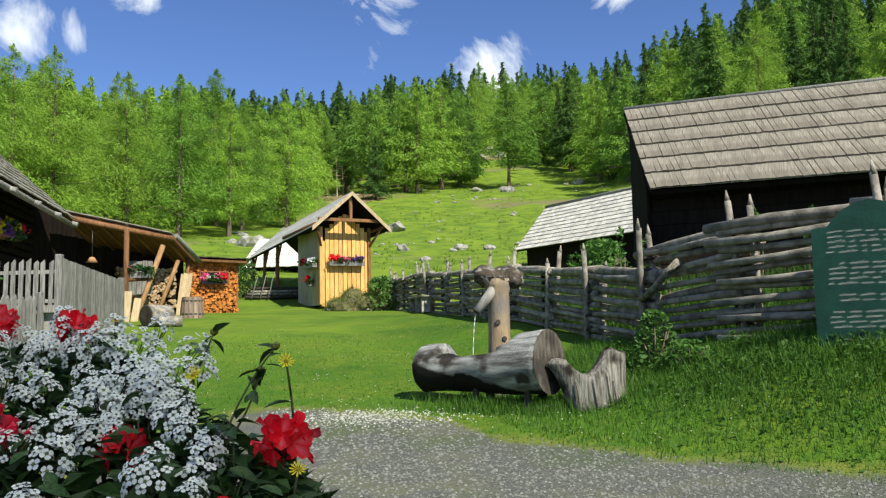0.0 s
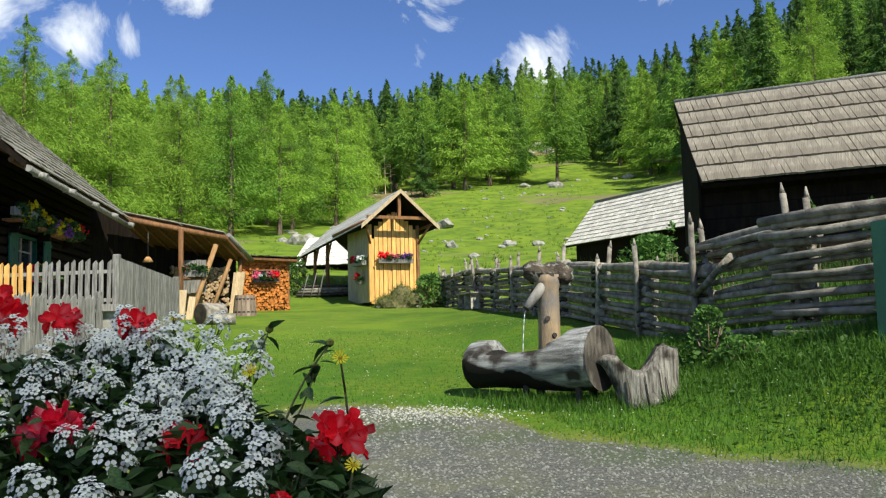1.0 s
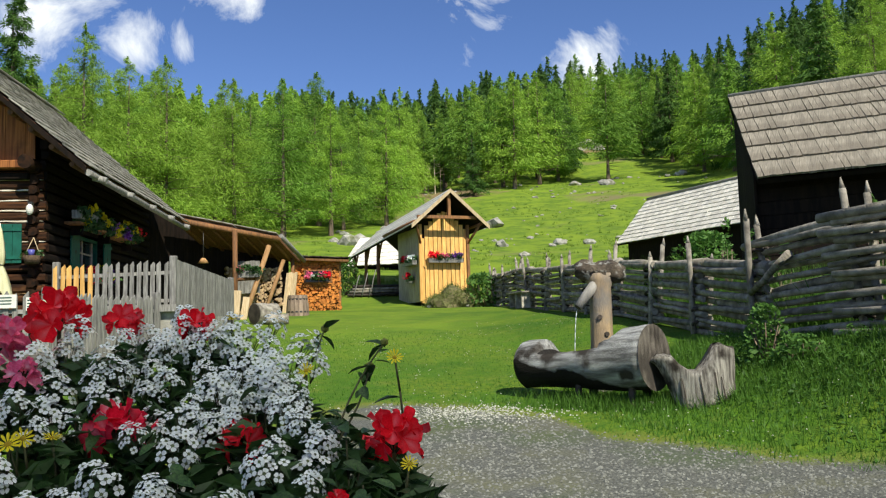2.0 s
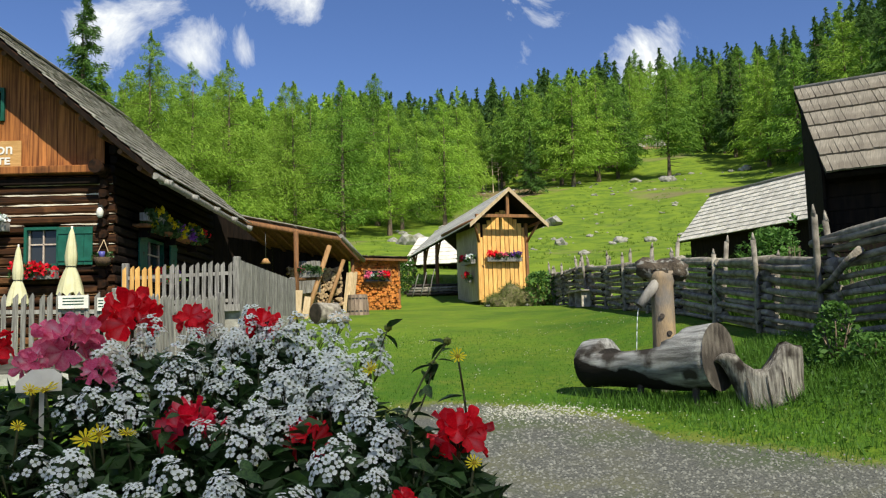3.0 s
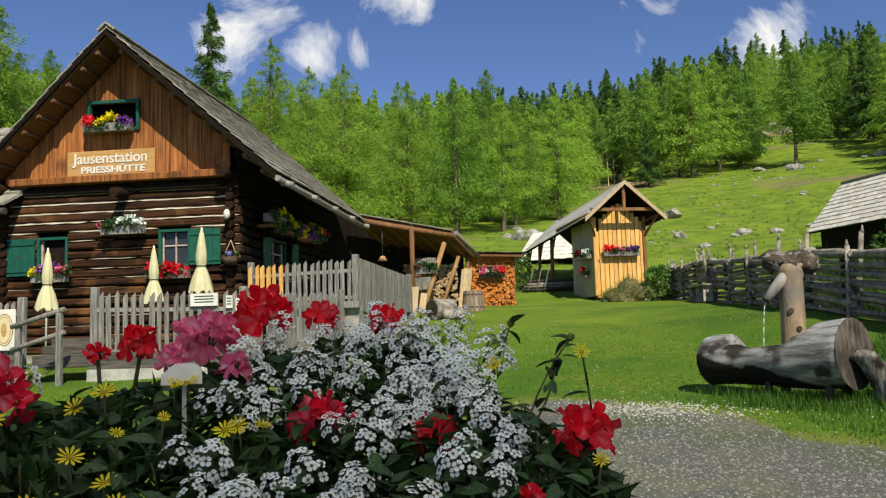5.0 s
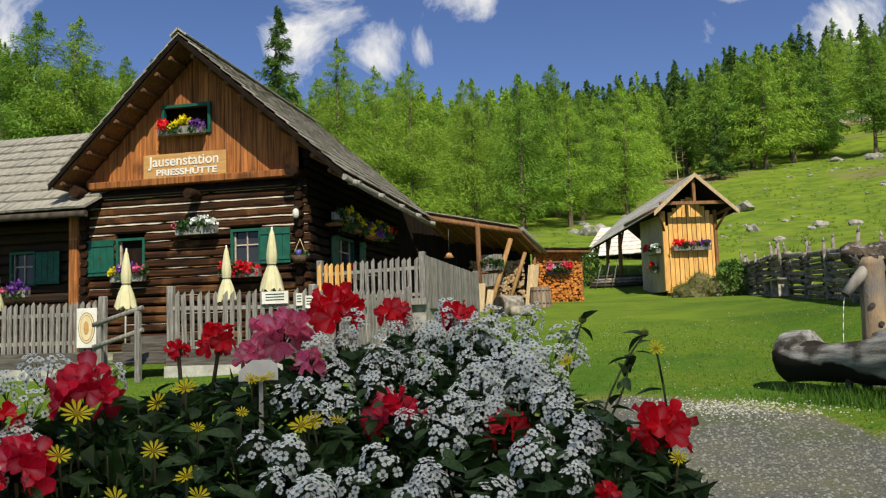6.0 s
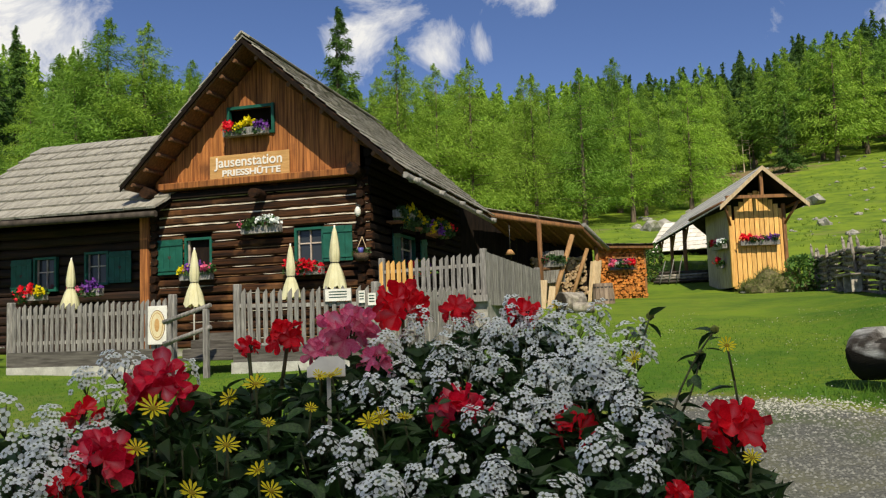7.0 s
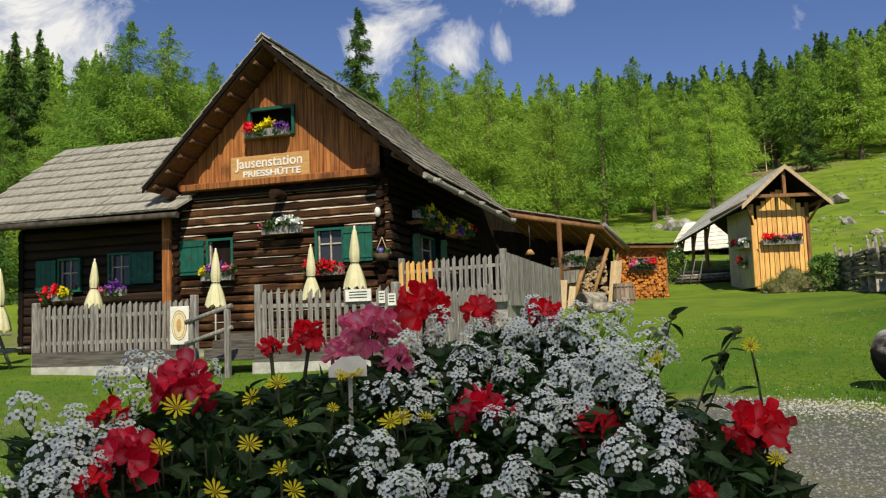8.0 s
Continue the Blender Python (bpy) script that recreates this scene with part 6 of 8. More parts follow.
def build_stump():
    c = Vector((1.70, 10.28, 0.22))
    s = thing("stump_seat", c, "grey saddle-shaped tree stump carved as a seat", "stump")
    bm = bmesh.new()
    seg, nr, prev = 30, 14, None
    for i in range(nr + 1):
        f = i / nr
        ring = []
        for k in range(seg):
            th = math.tau * k / seg
            cx = 0.16 - 0.17 * f ** 1.2
            wx = 0.31 + 0.20 * f ** 1.4
            wy = 0.30 - 0.07 * f
            crack = 0.20 * max(0.0, 0.32 - abs(noise.noise((math.cos(th) * 2.6, math.sin(th) * 2.6, f * 0.25 + 4)))) + 0.12 * noise.noise((th * 1.2, f * 2, 1)) + 0.03 * noise.noise((th * 7, f, 2))
            x, y = cx + wx * math.cos(th) * (1 - crack), wy * math.sin(th) * (1 - crack)
            top = 0.56 + 0.31 * smooth(0.04, 0.27, x) - 0.05 * smooth(0.30, 0.42, x) + 0.19 * smooth(-0.08, -0.30, x) - 0.14 * smooth(-0.40, -0.62, x)
            z = -0.12 + (top + 0.12) * f
            if x < -0.2:
                z += 0.30 * (1 - f) * smooth(-0.2, -0.5, x)
            ring.append(bm.verts.new((x, y, z)))
        if prev:
            for k in range(seg):
                bm.faces.new((prev[k], prev[(k + 1) % seg], ring[(k + 1) % seg], ring[k])).smooth = True
        prev = ring
    # top, closed towards a spine along x
    spine = []
    for v in prev:
        spine.append(bm.verts.new((v.co.x * 0.97, v.co.y * 0.1, v.co.z + 0.025)))
    for k in range(seg):
        bm.faces.new((prev[k], prev[(k + 1) % seg], spine[(k + 1) % seg], spine[k])).smooth = True
    bmesh.ops.remove_doubles(bm, verts=spine, dist=0.004)
    part("trunk", bm, mat("stump_wood", (0.50, 0.47, 0.41), (0.13, 0.115, 0.10), 5, 0.9, 1.0, (7, 7, 0.5), 0, 40, spec=0.1, patch=(0.06, 0.05, 0.042), pscale=3.0, pband=(0.52, 0.64)), s)
    for k, x in enumerate((-0.17, 0.03, 0.20, 0.27)):
        bm = bmesh.new()
        y = -0.30 * math.sqrt(max(0.05, 1 - ((x - 0.05) / 0.45) ** 2)) + 0.012
        tube(bm, (x + 0.06, y - 0.012, 0.02), (x, y + 0.028, 0.50 + 0.03 * (k % 3)), 0.012, 0.006, seg=4, wob=0.006)
        part("crack", bm, CUTWOOD, s)
    p = thing("loose_board", (1.05, 10.45, 0.40), "short grey weathered board lying beside the trough", "board")
    bar("plank", (0.62, 0.10, 0.03), (0, 0, 0), GREYWOOD, p, (0, -4, -12), bevel=0.006)


build_trough()
build_fountain_post()
build_stump()
# ---- yard: terrace, picket fences, umbrellas, small things ----
def picket_meshes(material, flat=False):
    out = []
    for k in range(4):
        bm = bmesh.new()
        if flat:
            prism(bm, [(-0.044, 0), (0.044, 0), (0.044, 0.992), (-0.044, 1.0)], 0.022)
        else:
            prism(bm, [(-0.043, 0), (0.043, 0), (0.043, 0.96), (0.012 + 0.01 * k, 1.0), (-0.043, 0.93)], 0.022)
        for v in bm.verts:
            v.co.x += random.uniform(-0.004, 0.004)
        out.append(mesh_of("picket", bm, material))
    return out


PICKETS = picket_meshes(GREYWOOD)
NEWPICKETS = picket_meshes(ORANGEWOOD)
FLATBOARDS = picket_meshes(GREYWOOD, True)


def picket_fence(name, label, m, x0, x1, z0, z1a, z1b, pitch=0.128, wide=1.0, rails=(0.2, 0.75), fresh=0, flat=False):
    f = thing(name, (0, 0, 0), label, "picket fence", m=m)
    n = int((x1 - x0) / pitch)
    for i in range(n + 1):
        x = x0 + (x1 - x0) * i / n
        h = z1a + (z1b - z1a) * i / n - z0 + random.uniform(-0.03, 0.02) * (0.25 if flat else 1)
        o = placed("board" if flat else "picket", random.choice(FLATBOARDS if flat else NEWPICKETS if i < fresh else PICKETS), f, pose(x, -0.05, z0, 0, random.uniform(-1.6, 1.6) * (0.3 if flat else 1), 0) @ Matrix.Diagonal((wide * random.uniform(0.9, 1.1), 1, h, 1)))
    for r in rails:
        bm = bmesh.new()
        z = z0 + (z1a - z0) * r
        zb = z0 + (z1b - z0) * r
        a, b = Vector((x0, 0, z)), Vector((x1, 0, zb))
        box(bm, ((b - a).length, 0.05, 0.07), (a + b) / 2, (0, -math.degrees(math.asin((zb - z) / (b - a).length)), 0))
        part("rail", bm, GREYWOOD, f)
    for x, z1 in ((x0, z1a), (x1, z1b)):
        bm = bmesh.new()
        box(bm, (0.13, 0.13, z1 - z0 + 0.35), (x, 0.02, (z1 + z0) / 2 - 0.1))
        bmesh.ops.bevel(bm, geom=bm.edges[:], offset=0.015, segments=1, affect="EDGES")
        part("post", bm, GREYWOOD, f)
    return f


KICK = mat("dark_kick_board", (0.13, 0.12, 0.105), (0.06, 0.054, 0.047), 5, 0.85, 0.5, (0.5, 4, 5), 0.2, 50)
FOOTING = mat("pale_footing", (0.50, 0.49, 0.44), (0.36, 0.35, 0.31), 6, 0.9, 0.5, (1, 1, 1), 0.1, 40)


def build_terrace():
    t = thing("terrace", (0, 0, 0), "low stone terrace along the hut", "terrace", kind="structure", m=HUT)
    rng = random.Random(3)
    bm = bmesh.new()
    box(bm, (2.75, 6.6, 1.15), (1.45, 2.85, 0.30))
    part("terrace_body", bm, STONE, t)
    # edge beams
    bar("edge_beam", (2.9, 0.14, 0.14), (1.42, -0.52, 0.9), GREYWOOD, t)
    b = thing("yard_base", (0, 0, 0), "pale low footing under the picket fence", "footing", kind="structure", m=HUT)
    bar("footing", (3.75, 0.22, 0.22), (-4.62, -3.58, -0.30), FOOTING, b)
    bar("kick_board", (3.8, 0.06, 0.30), (-4.60, -3.63, -0.04), KICK, b)
    bar("footing", (2.95, 0.22, 0.22), (0.08, -3.58, -0.30), FOOTING, b)
    bar("kick_board", (2.9, 0.06, 0.30), (0.08, -3.63, -0.04), KICK, b)


build_terrace()
F0 = HUT @ pose(0, -3.58, 0)
picket_fence("picket_fence", "grey weathered picket fence in front of the hut", F0, -6.5, -2.72, 0.10, 1.06, 1.07)
picket_fence("picket_fence", "grey weathered picket fence beside the yard steps", F0, -1.32, 1.45, -0.15, 1.20, 1.12, pitch=0.15)
picket_fence("picket_fence", "close grey picket fence running back to the terrace", HUT @ pose(1.47, -3.5, 0, 0, 0, 70.9), 0.0, 3.1, -0.05, 1.10, 1.14, pitch=0.118)
UF = HUT @ pose(0.48, -0.45, 0, 0, 0, 3)
picket_fence("picket_fence", "grey picket fence on the stone terrace", UF, 0.0, 2.26, 0.85, 1.80, 1.89, pitch=0.128, fresh=6)
UG = HUT @ pose(2.74, -0.30, 0, 0, 0, 78)
picket_fence("board_fence", "close grey board fence running down the terrace", UG, 0.05, 3.2, 0.75, 1.90, 1.62, pitch=0.092, wide=1.0, flat=True)


def build_gate():
    g = thing("stair_rail", (0, 0, 0), "grey wooden handrail beside the yard steps", "railing", m=F0)
    for x, h in ((-2.44, 0.72), (-1.68, 0.92)):
        bar("post", (0.10, 0.10, h + 0.5), (x, -0.5, h / 2 - 0.25 - 0.1), GREYWOOD, g, bevel=0.012)
    for z in (0.30, 0.70):
        bm = bmesh.new()
        tube(bm, (-2.54, -0.56, z - 0.10), (-1.58, -0.5, z + 0.19), 0.045, seg=6)
        part("rail", bm, GREYWOOD, g)
    st = thing("yard_steps", (0, 0, 0), "grey wooden steps up to the yard", "steps", m=F0)
    for k in range(3):
        bar("tread", (1.25, 0.32, 0.05), (-2.03, 0.1 + 0.3 * k, -0.12 + 0.17 * k), KICK, st, bevel=0.01)
        bar("riser", (1.25, 0.03, 0.17), (-2.03, 0.25 + 0.3 * k, -0.05 + 0.17 * k), KICK, st)
    s = thing("oval_sign", (0, 0, 0), "white sign board with an ochre oval emblem on the fence", "sign", m=F0 @ pose(-2.96, -0.12, 0.56))
    bar("board", (0.42, 0.02, 0.74), (0, 0, 0), WHITE, s, bevel=0.004)
    for rx, rz, y, m in ((0.172, 0.292, -0.0125, BEAM), (0.160, 0.278, -0.0155, CREAMPAINT), (0.132, 0.245, -0.0185, SIGNWOOD), (0.120, 0.230, -0.0215, CREAMPAINT), (0.055, 0.13, -0.0245, SIGNWOOD)):
        bm = bmesh.new()
        c = [bm.verts.new((rx * math.cos(k * math.tau / 28), y, rz * math.sin(k * math.tau / 28))) for k in range(28)]
        bm.faces.new(c)
        part("emblem", bm, m, s)
    for k, (x, w) in enumerate(((0.82, 0.50), (1.28, 0.12), (1.47, 0.15))):
        n = thing("notice", (0, 0, 0), "small white notice fixed to the picket fence", "notice", m=F0 @ pose(x - 0.05, -0.09, 0.98 - 0.05 * k), group="notices on the fence")
        bar("sheet", (w, 0.008, 0.22), (0, 0, 0), WHITE, n)
        for j in range(3):
            bar("print_line", (w * 0.7, 0.004, 0.018), (0, -0.006, 0.06 - 0.05 * j), BOARDGREEN, n)


build_gate()


def umbrella_base():
    u = thing("closed_umbrella", (0, 0, -50), "closed cream garden umbrella tied round its pole", "umbrella", group="closed umbrellas")
    bm = bmesh.new()
    tube(bm, (0, 0, -1.45), (0, 0, 1.42), 0.02, seg=8)
    part("pole", bm, WHITE, u, "white pole")
    bm = bmesh.new()
    prof = [(1.38, 0.015), (1.28, 0.05), (1.0, 0.085), (0.8, 0.105), (0.64, 0.10), (0.58, 0.075), (0.52, 0.10), (0.36, 0.155), (0.18, 0.20), (0.02, 0.225)]
    prev, seg = None, 24
    for z, r in prof:
        ring = []
        for k in range(seg):
            fold = 1 + (0.20 if r > 0.06 else 0.05) * math.cos(k * math.tau * 8 / seg) + 0.05 * math.sin(k * 2.3)
            ring.append(bm.verts.new((r * fold * math.cos(k * math.tau / seg), r * fold * math.sin(k * math.tau / seg), z + (0.05 * math.sin(k * 1.9) if z < 0.1 else 0))))
        if prev:
            for k in range(seg):
                bm.faces.new((prev[k], prev[(k + 1) % seg], ring[(k + 1) % seg], ring[k])).smooth = True
        prev = ring
    part("canopy", bm, CREAM, u)
    bm = bmesh.new()
    for k in range(12):
        a, b = k * math.tau / 12, (k + 1) * math.tau / 12
        tube(bm, (0.088 * math.cos(a), 0.088 * math.sin(a), 0.585), (0.088 * math.cos(b), 0.088 * math.sin(b), 0.585), 0.012, seg=4)
    part("tie", bm, IRON, u, "dark tie band")
    bm = bmesh.new()
    tube(bm, (0, 0, -1.5), (0, 0, -1.42), 0.22, 0.2, seg=12)
    part("foot", bm, STONE, u)
    return u


def place_umbrellas():
    u = umbrella_base()
    first = True
    for x, y, zt, zb in ((-10.15, 14.62, 3.55, 2.22), (-10.7, 13.85, 3.15, 2.02), (-12.84, 13.32, 3.19, 1.95), (-16.02, 12.8, 3.16, 2.03), (-18.4, 12.12, 3.05, 1.6)):
        s = (zt - zb) / 1.4
        m = pose(x, y, zb - 0.02, random.uniform(-1.5, 1.5), random.uniform(-1.5, 1.5), random.uniform(0, 360))
        if first:
            u.matrix_world = m @ Matrix.Scale(s, 4)
            first = False
        else:
            o = copy_thing(u, m)
            o.scale = (s, s, s)


place_umbrellas()

# window boxes of the hut and its wing
flower_box("flower_box", 0.86, HUT @ pose(-1.42, -0.30, 1.70), [REDPETAL, REDPETAL, REDPETAL], "window box with red geraniums under a hut window", drop=0.12)
flower_box("flower_box", 0.80, HUT @ pose(-4.22, -0.30, 1.72), [YELLOWPETAL, VIOLETPETAL, VIOLETPETAL, PINKPETAL], "window box with violet petunias under a hut window", drop=0.05)
flower_box("flower_box", 1.10, HUT @ pose(-2.86, -0.32, 5.06), [REDPETAL, YELLOWPETAL, YELLOWPETAL, VIOLETPETAL], "window box with mixed flowers under the gable opening", drop=0.1)
flower_box("flower_box", 0.95, HUT @ pose(-2.48, -0.34, 2.72), [PINKPETAL, LEAF, WHITEPETAL, WHITEPETAL], "wall box with pink and white flowers on the logs")
flower_box("flower_box", 0.80, HUT @ pose(-9.30, 0.18, 1.45), [REDPETAL, REDPETAL, YELLOWPETAL], "window box with orange-red geraniums on the side wing", drop=0.15)
flower_box("flower_box", 0.80, HUT @ pose(-7.62, 0.18, 1.50), [PINKPETAL, VIOLETPETAL, VIOLETPETAL], "window box with pink and violet petunias on the side wing", drop=0.15)
bar_shelf = thing("wall_shelf", (0, 0, 0), "long dark plank shelf under the eaves of the hut", "shelf", m=HUT @ pose(0.30, 3.1, 2.84))
bar("plank", (0.34, 4.6, 0.05), (0.05, 0, 0), BEAM, bar_shelf, bevel=0.008)
for y_ in (-1.9, 0.0, 1.9):
    bar("bracket", (0.26, 0.06, 0.22), (0.03, y_, -0.13), DARKWOOD, bar_shelf)
flower_box("flower_box", 1.5, HUT @ pose(0.46, 4.7, 3.00, 0, 0, 90), [VIOLETPETAL, LEAF, YELLOWPETAL, LEAF, REDPETAL], "planted trough with trailing leaves on the hut's wall shelf", drop=0.3)
flower_box("flower_box", 1.3, HUT @ pose(0.46, 1.4, 3.02, 0, 0, 90), [LEAF, YELLOWPETAL, LEAF, LEAF], "planted trough with yellow flowers on the hut's wall shelf", drop=0.35)
flower_box("flower_box", 1.2, HUT @ pose(0.42, 3.0, 3.00, 0, 0, 90), [YELLOWPETAL, LEAF, VIOLETPETAL, LEAF, YELLOWPETAL], "hanging box with trailing flowers under the eaves", drop=0.3)
flower_box("flower_box", 1.6, HUT @ pose(0.36, 2.7, 1.72, 0, 0, 90), [REDPETAL, LEAF, YELLOWPETAL, VIOLETPETAL], "long window box with trailing flowers on the hut's side", drop=0.2)
flower_box("flower_box", 1.45, SHED @ pose(1.02, -0.20, 1.50), [REDPETAL, REDPETAL, PINKPETAL, LEAF, VIOLETPETAL, VIOLETPETAL], "window box with red and violet flowers on the shed")
flower_box("flower_box", 1.25, SHED @ pose(-0.2, 0.75, 1.45, 0, 0, -90), [REDPETAL, PINKPETAL, WHITEPETAL], "wall box with red and pink flowers on the shed side")
flower_box("flower_box", 0.30, SHED @ pose(-0.2, 0.75, 0.72, 0, 0, -90), [REDPETAL, REDPETAL], "small hanging pot of red geraniums on the shed side", trough=True)
flower_box("flower_box", 0.7, pose(-9.2, 25.4, 3.16), [PINKPETAL, LEAF, LEAF], "box of pink flowers on the lean-to shelf")


def build_barrel(x, y, h, r, name, label):
    b = thing(name, (x, y, ground(x, y) - 0.03), label, "barrel")
    n = 16
    for k in range(n):
        bm = bmesh.new()
        a0, a1 = (k + 0.04) * math.tau / n, (k + 0.96) * math.tau / n
        rows = []
        for z, rr in ((0, r * 1.05), (h * 0.5, r), (h, r * 0.88)):
            rows.append([bm.verts.new((q * math.cos(a), q * math.sin(a), z)) for q, a in ((rr, a0), (rr, a1), (rr - 0.03, a1), (rr - 0.03, a0))])
        for p0, p1 in zip(rows, rows[1:]):
            for i in range(4):
                bm.faces.new((p0[i], p0[(i + 1) % 4], p1[(i + 1) % 4], p1[i]))
        bm.faces.new(rows[0][::-1])
        bm.faces.new(rows[-1])
        bmesh.ops.recalc_face_normals(bm, faces=bm.faces)
        part("stave", bm, mat("barrel_wood", (0.36, 0.27, 0.20), (0.22, 0.16, 0.12), 5, 0.8, 0.4, (3, 3, 0.5), 0.3), b)
    for f in (0.2, 0.8):
        bm = bmesh.new()
        rr = r * (1.05 - 0.17 * f) + 0.006
        vs0 = [bm.verts.new((rr * math.cos(k * math.tau / 24), rr * math.sin(k * math.tau / 24), f * h - 0.025)) for k in range(24)]
        vs1 = [bm.verts.new((v.co.x * 0.99, v.co.y * 0.99, f * h + 0.025)) for v in vs0]
        for k in range(24):
            bm.faces.new((vs0[k], vs0[(k + 1) % 24], vs1[(k + 1) % 24], vs1[k]))
        part("hoop", bm, IRON, b, "dull iron hoop")
    bm = bmesh.new()
    tube(bm, (0, 0, h - 0.08), (0, 0, h - 0.04), r * 0.84, seg=18)
    part("lid", bm, GREYWOOD, b)


build_barrel(-7.75, 25.86, 0.66, 0.35, "wooden_barrel", "upright grey-brown wooden barrel standing on the grass")


def build_logs_and_planks():
    for x, y, z, r, l, rz in ((-7.75, 22.7, 1.60, 0.30, 0.7, 55), (-7.35, 22.6, 1.45, 0.16, 0.6, 20)):
        g = ground(x, y)
        t = thing("log_piece", (x, y, g + r - 0.02), "short sawn log lying on the grass", "log", group="sawn logs")
        bm = bmesh.new()
        d = Vector((math.cos(radians(rz)), math.sin(radians(rz)), 0)) * l / 2
        tube(bm, -d, d, r, r * 0.95, seg=14, wob=0.008)
        part("trunk", bm, POLE, t)
        bm = bmesh.new()
        e = -d * 1.012
        tube(bm, -d * 1.0, e, r * 0.93, seg=14)
        part("cut_end", bm, CUTWOOD, t)
    for k in range(4):
        p = thing("pale_plank", (-8.86 + 0.09 * k, 27.9 + 0.03 * k, ground(-8.9, 27.9) - 0.02), "pale new plank leaning against the wood store", "plank", group="leaning planks")
        bm = bmesh.new()
        box(bm, (0.09, 0.03, 1.42 + 0.05 * (k % 2)), (0.05, 0.1, 0.7), (-7, 5, 0))
        part("board", bm, PALEWOOD, p)
    for k in range(3):
        p = thing("grey_board", (-9.42 + 0.26 * k, 24.0 + 0.1 * k, ground(-9.2, 24.2)), "grey board leaning by the lean-to", "board", group="leaning boards")
        bm = bmesh.new()
        box(bm, (0.36 - 0.08 * k, 0.04, 1.15 - 0.2 * k), (0, 0.08, 0.5 - 0.1 * k), (-8, 3 * k, 0))
        part("board", bm, (GREYWOOD, PALEWOOD, PALEWOOD)[k], p)
    # split wood under the lean-to
    w = thing("firewood_stack", (0, 0, 0), "loose stack of split firewood under the lean-to", "firewood", kind="stuff", m=pose(-9.72, 27.35, ground(-9.4, 27.4), 0, 0, 32))
    bm = bmesh.new()
    rng = random.Random(4)
    for i in range(420):
        x, z = rng.uniform(-0.9, 0.95), rng.uniform(0.05, 1.55)
        tube(bm, (x, -0.15 + rng.uniform(-0.04, 0.04), z), (x, 0.3, z), 0.055, seg=rng.choice((3, 4, 5)))
    part("split_log", bm, mat("grey_firewood", (0.40, 0.28, 0.16), (0.22, 0.15, 0.09), 8, 0.8, 0.4, (1, 1, 1), 0.45), w, kind="stuff")


build_logs_and_planks()


def build_picnic_table():
    t = thing("picnic_table", (0, 0, 0), "grey wooden picnic table with benches beside the fence", "table", m=pose(-18.0, 11.0, ground(-18, 11), 0, 0, 12))
    for k in range(4):
        bar("top_board", (2.0, 0.17, 0.04), (0, -0.28 + 0.185 * k, 0.75), GREYWOOD, t, bevel=0.008)
    for s in (-1, 1):
        for k in range(2):
            bar("bench_board", (2.0, 0.13, 0.04), (0, s * (0.68 + 0.14 * k), 0.45), GREYWOOD, t, bevel=0.008)
        bar("cross_rail", (0.06, 1.6, 0.10), (s * 0.8, 0, 0.40), GREYWOOD, t)
        for q in (-1, 1):
            bm = bmesh.new()
            tube(bm, (s * 0.8, q * 0.55, 0), (s * 0.8, q * 0.2, 0.73), 0.05, seg=4)
            part("leg", bm, GREYWOOD, t)


build_picnic_table()


def build_bench():
    b = thing("bench", (0, 0, 0), "weathered plank bench standing by the pole fence", "bench", m=pose(-0.75, 25.6, ground(-0.75, 25.6), 0, 0, -75))
    bar("seat", (1.9, 0.32, 0.05), (0, 0, 0.46), POLE, b, bevel=0.01)
    for x in (-0.8, 0.0, 0.8):
        bar("leg", (0.08, 0.26, 0.46), (x, 0, 0.22), POLE, b)


build_bench()


# ---- bushes, mound, grass ----
def bush(name, x, y, r, h, n, size, material, label, rng):
    v, f = [], []
    for i in range(n):
        a, q = rng.uniform(0, math.tau), rng.random() ** 0.5
        z = h * rng.random() ** 0.8
        k = r * q * math.sqrt(max(0.05, 1 - (z / (h * 1.05)) ** 2)) * (1 + 0.3 * noise.noise((math.cos(a) * 2, math.sin(a) * 2, z * 1.5 + x)))
        c = Vector((k * math.cos(a), k * math.sin(a), z))
        u = Vector((rng.gauss(0, 1), rng.gauss(0, 1), rng.gauss(0.3, 0.7))).normalized()
        w = u.cross(Vector((rng.gauss(0, 1), rng.gauss(0, 1), rng.gauss(0, 1)))).normalized()
        s = size * rng.uniform(0.6, 1.3)
        i0 = len(v)
        v += [c - u * s * 0.5, c + w * s * 0.28, c + u * s * 0.55, c - w * s * 0.28]
        f += [(i0, i0 + 1, i0 + 2), (i0, i0 + 2, i0 + 3)]
    t = thing(name, (x, y, ground(x, y) - 0.03), label, "bush")
    o = new("leaves", raw_mesh("leaves", v, f, material))
    o.parent = t
    bm = bmesh.new()
    for k in range(7):
        a = k * 0.9
        tube(bm, (0, 0, -0.1), (0.6 * r * math.cos(a), 0.6 * r * math.sin(a), h * 0.7), 0.02, 0.006, seg=4)
    part("stem_tangle", bm, BARK, t, kind="stuff")


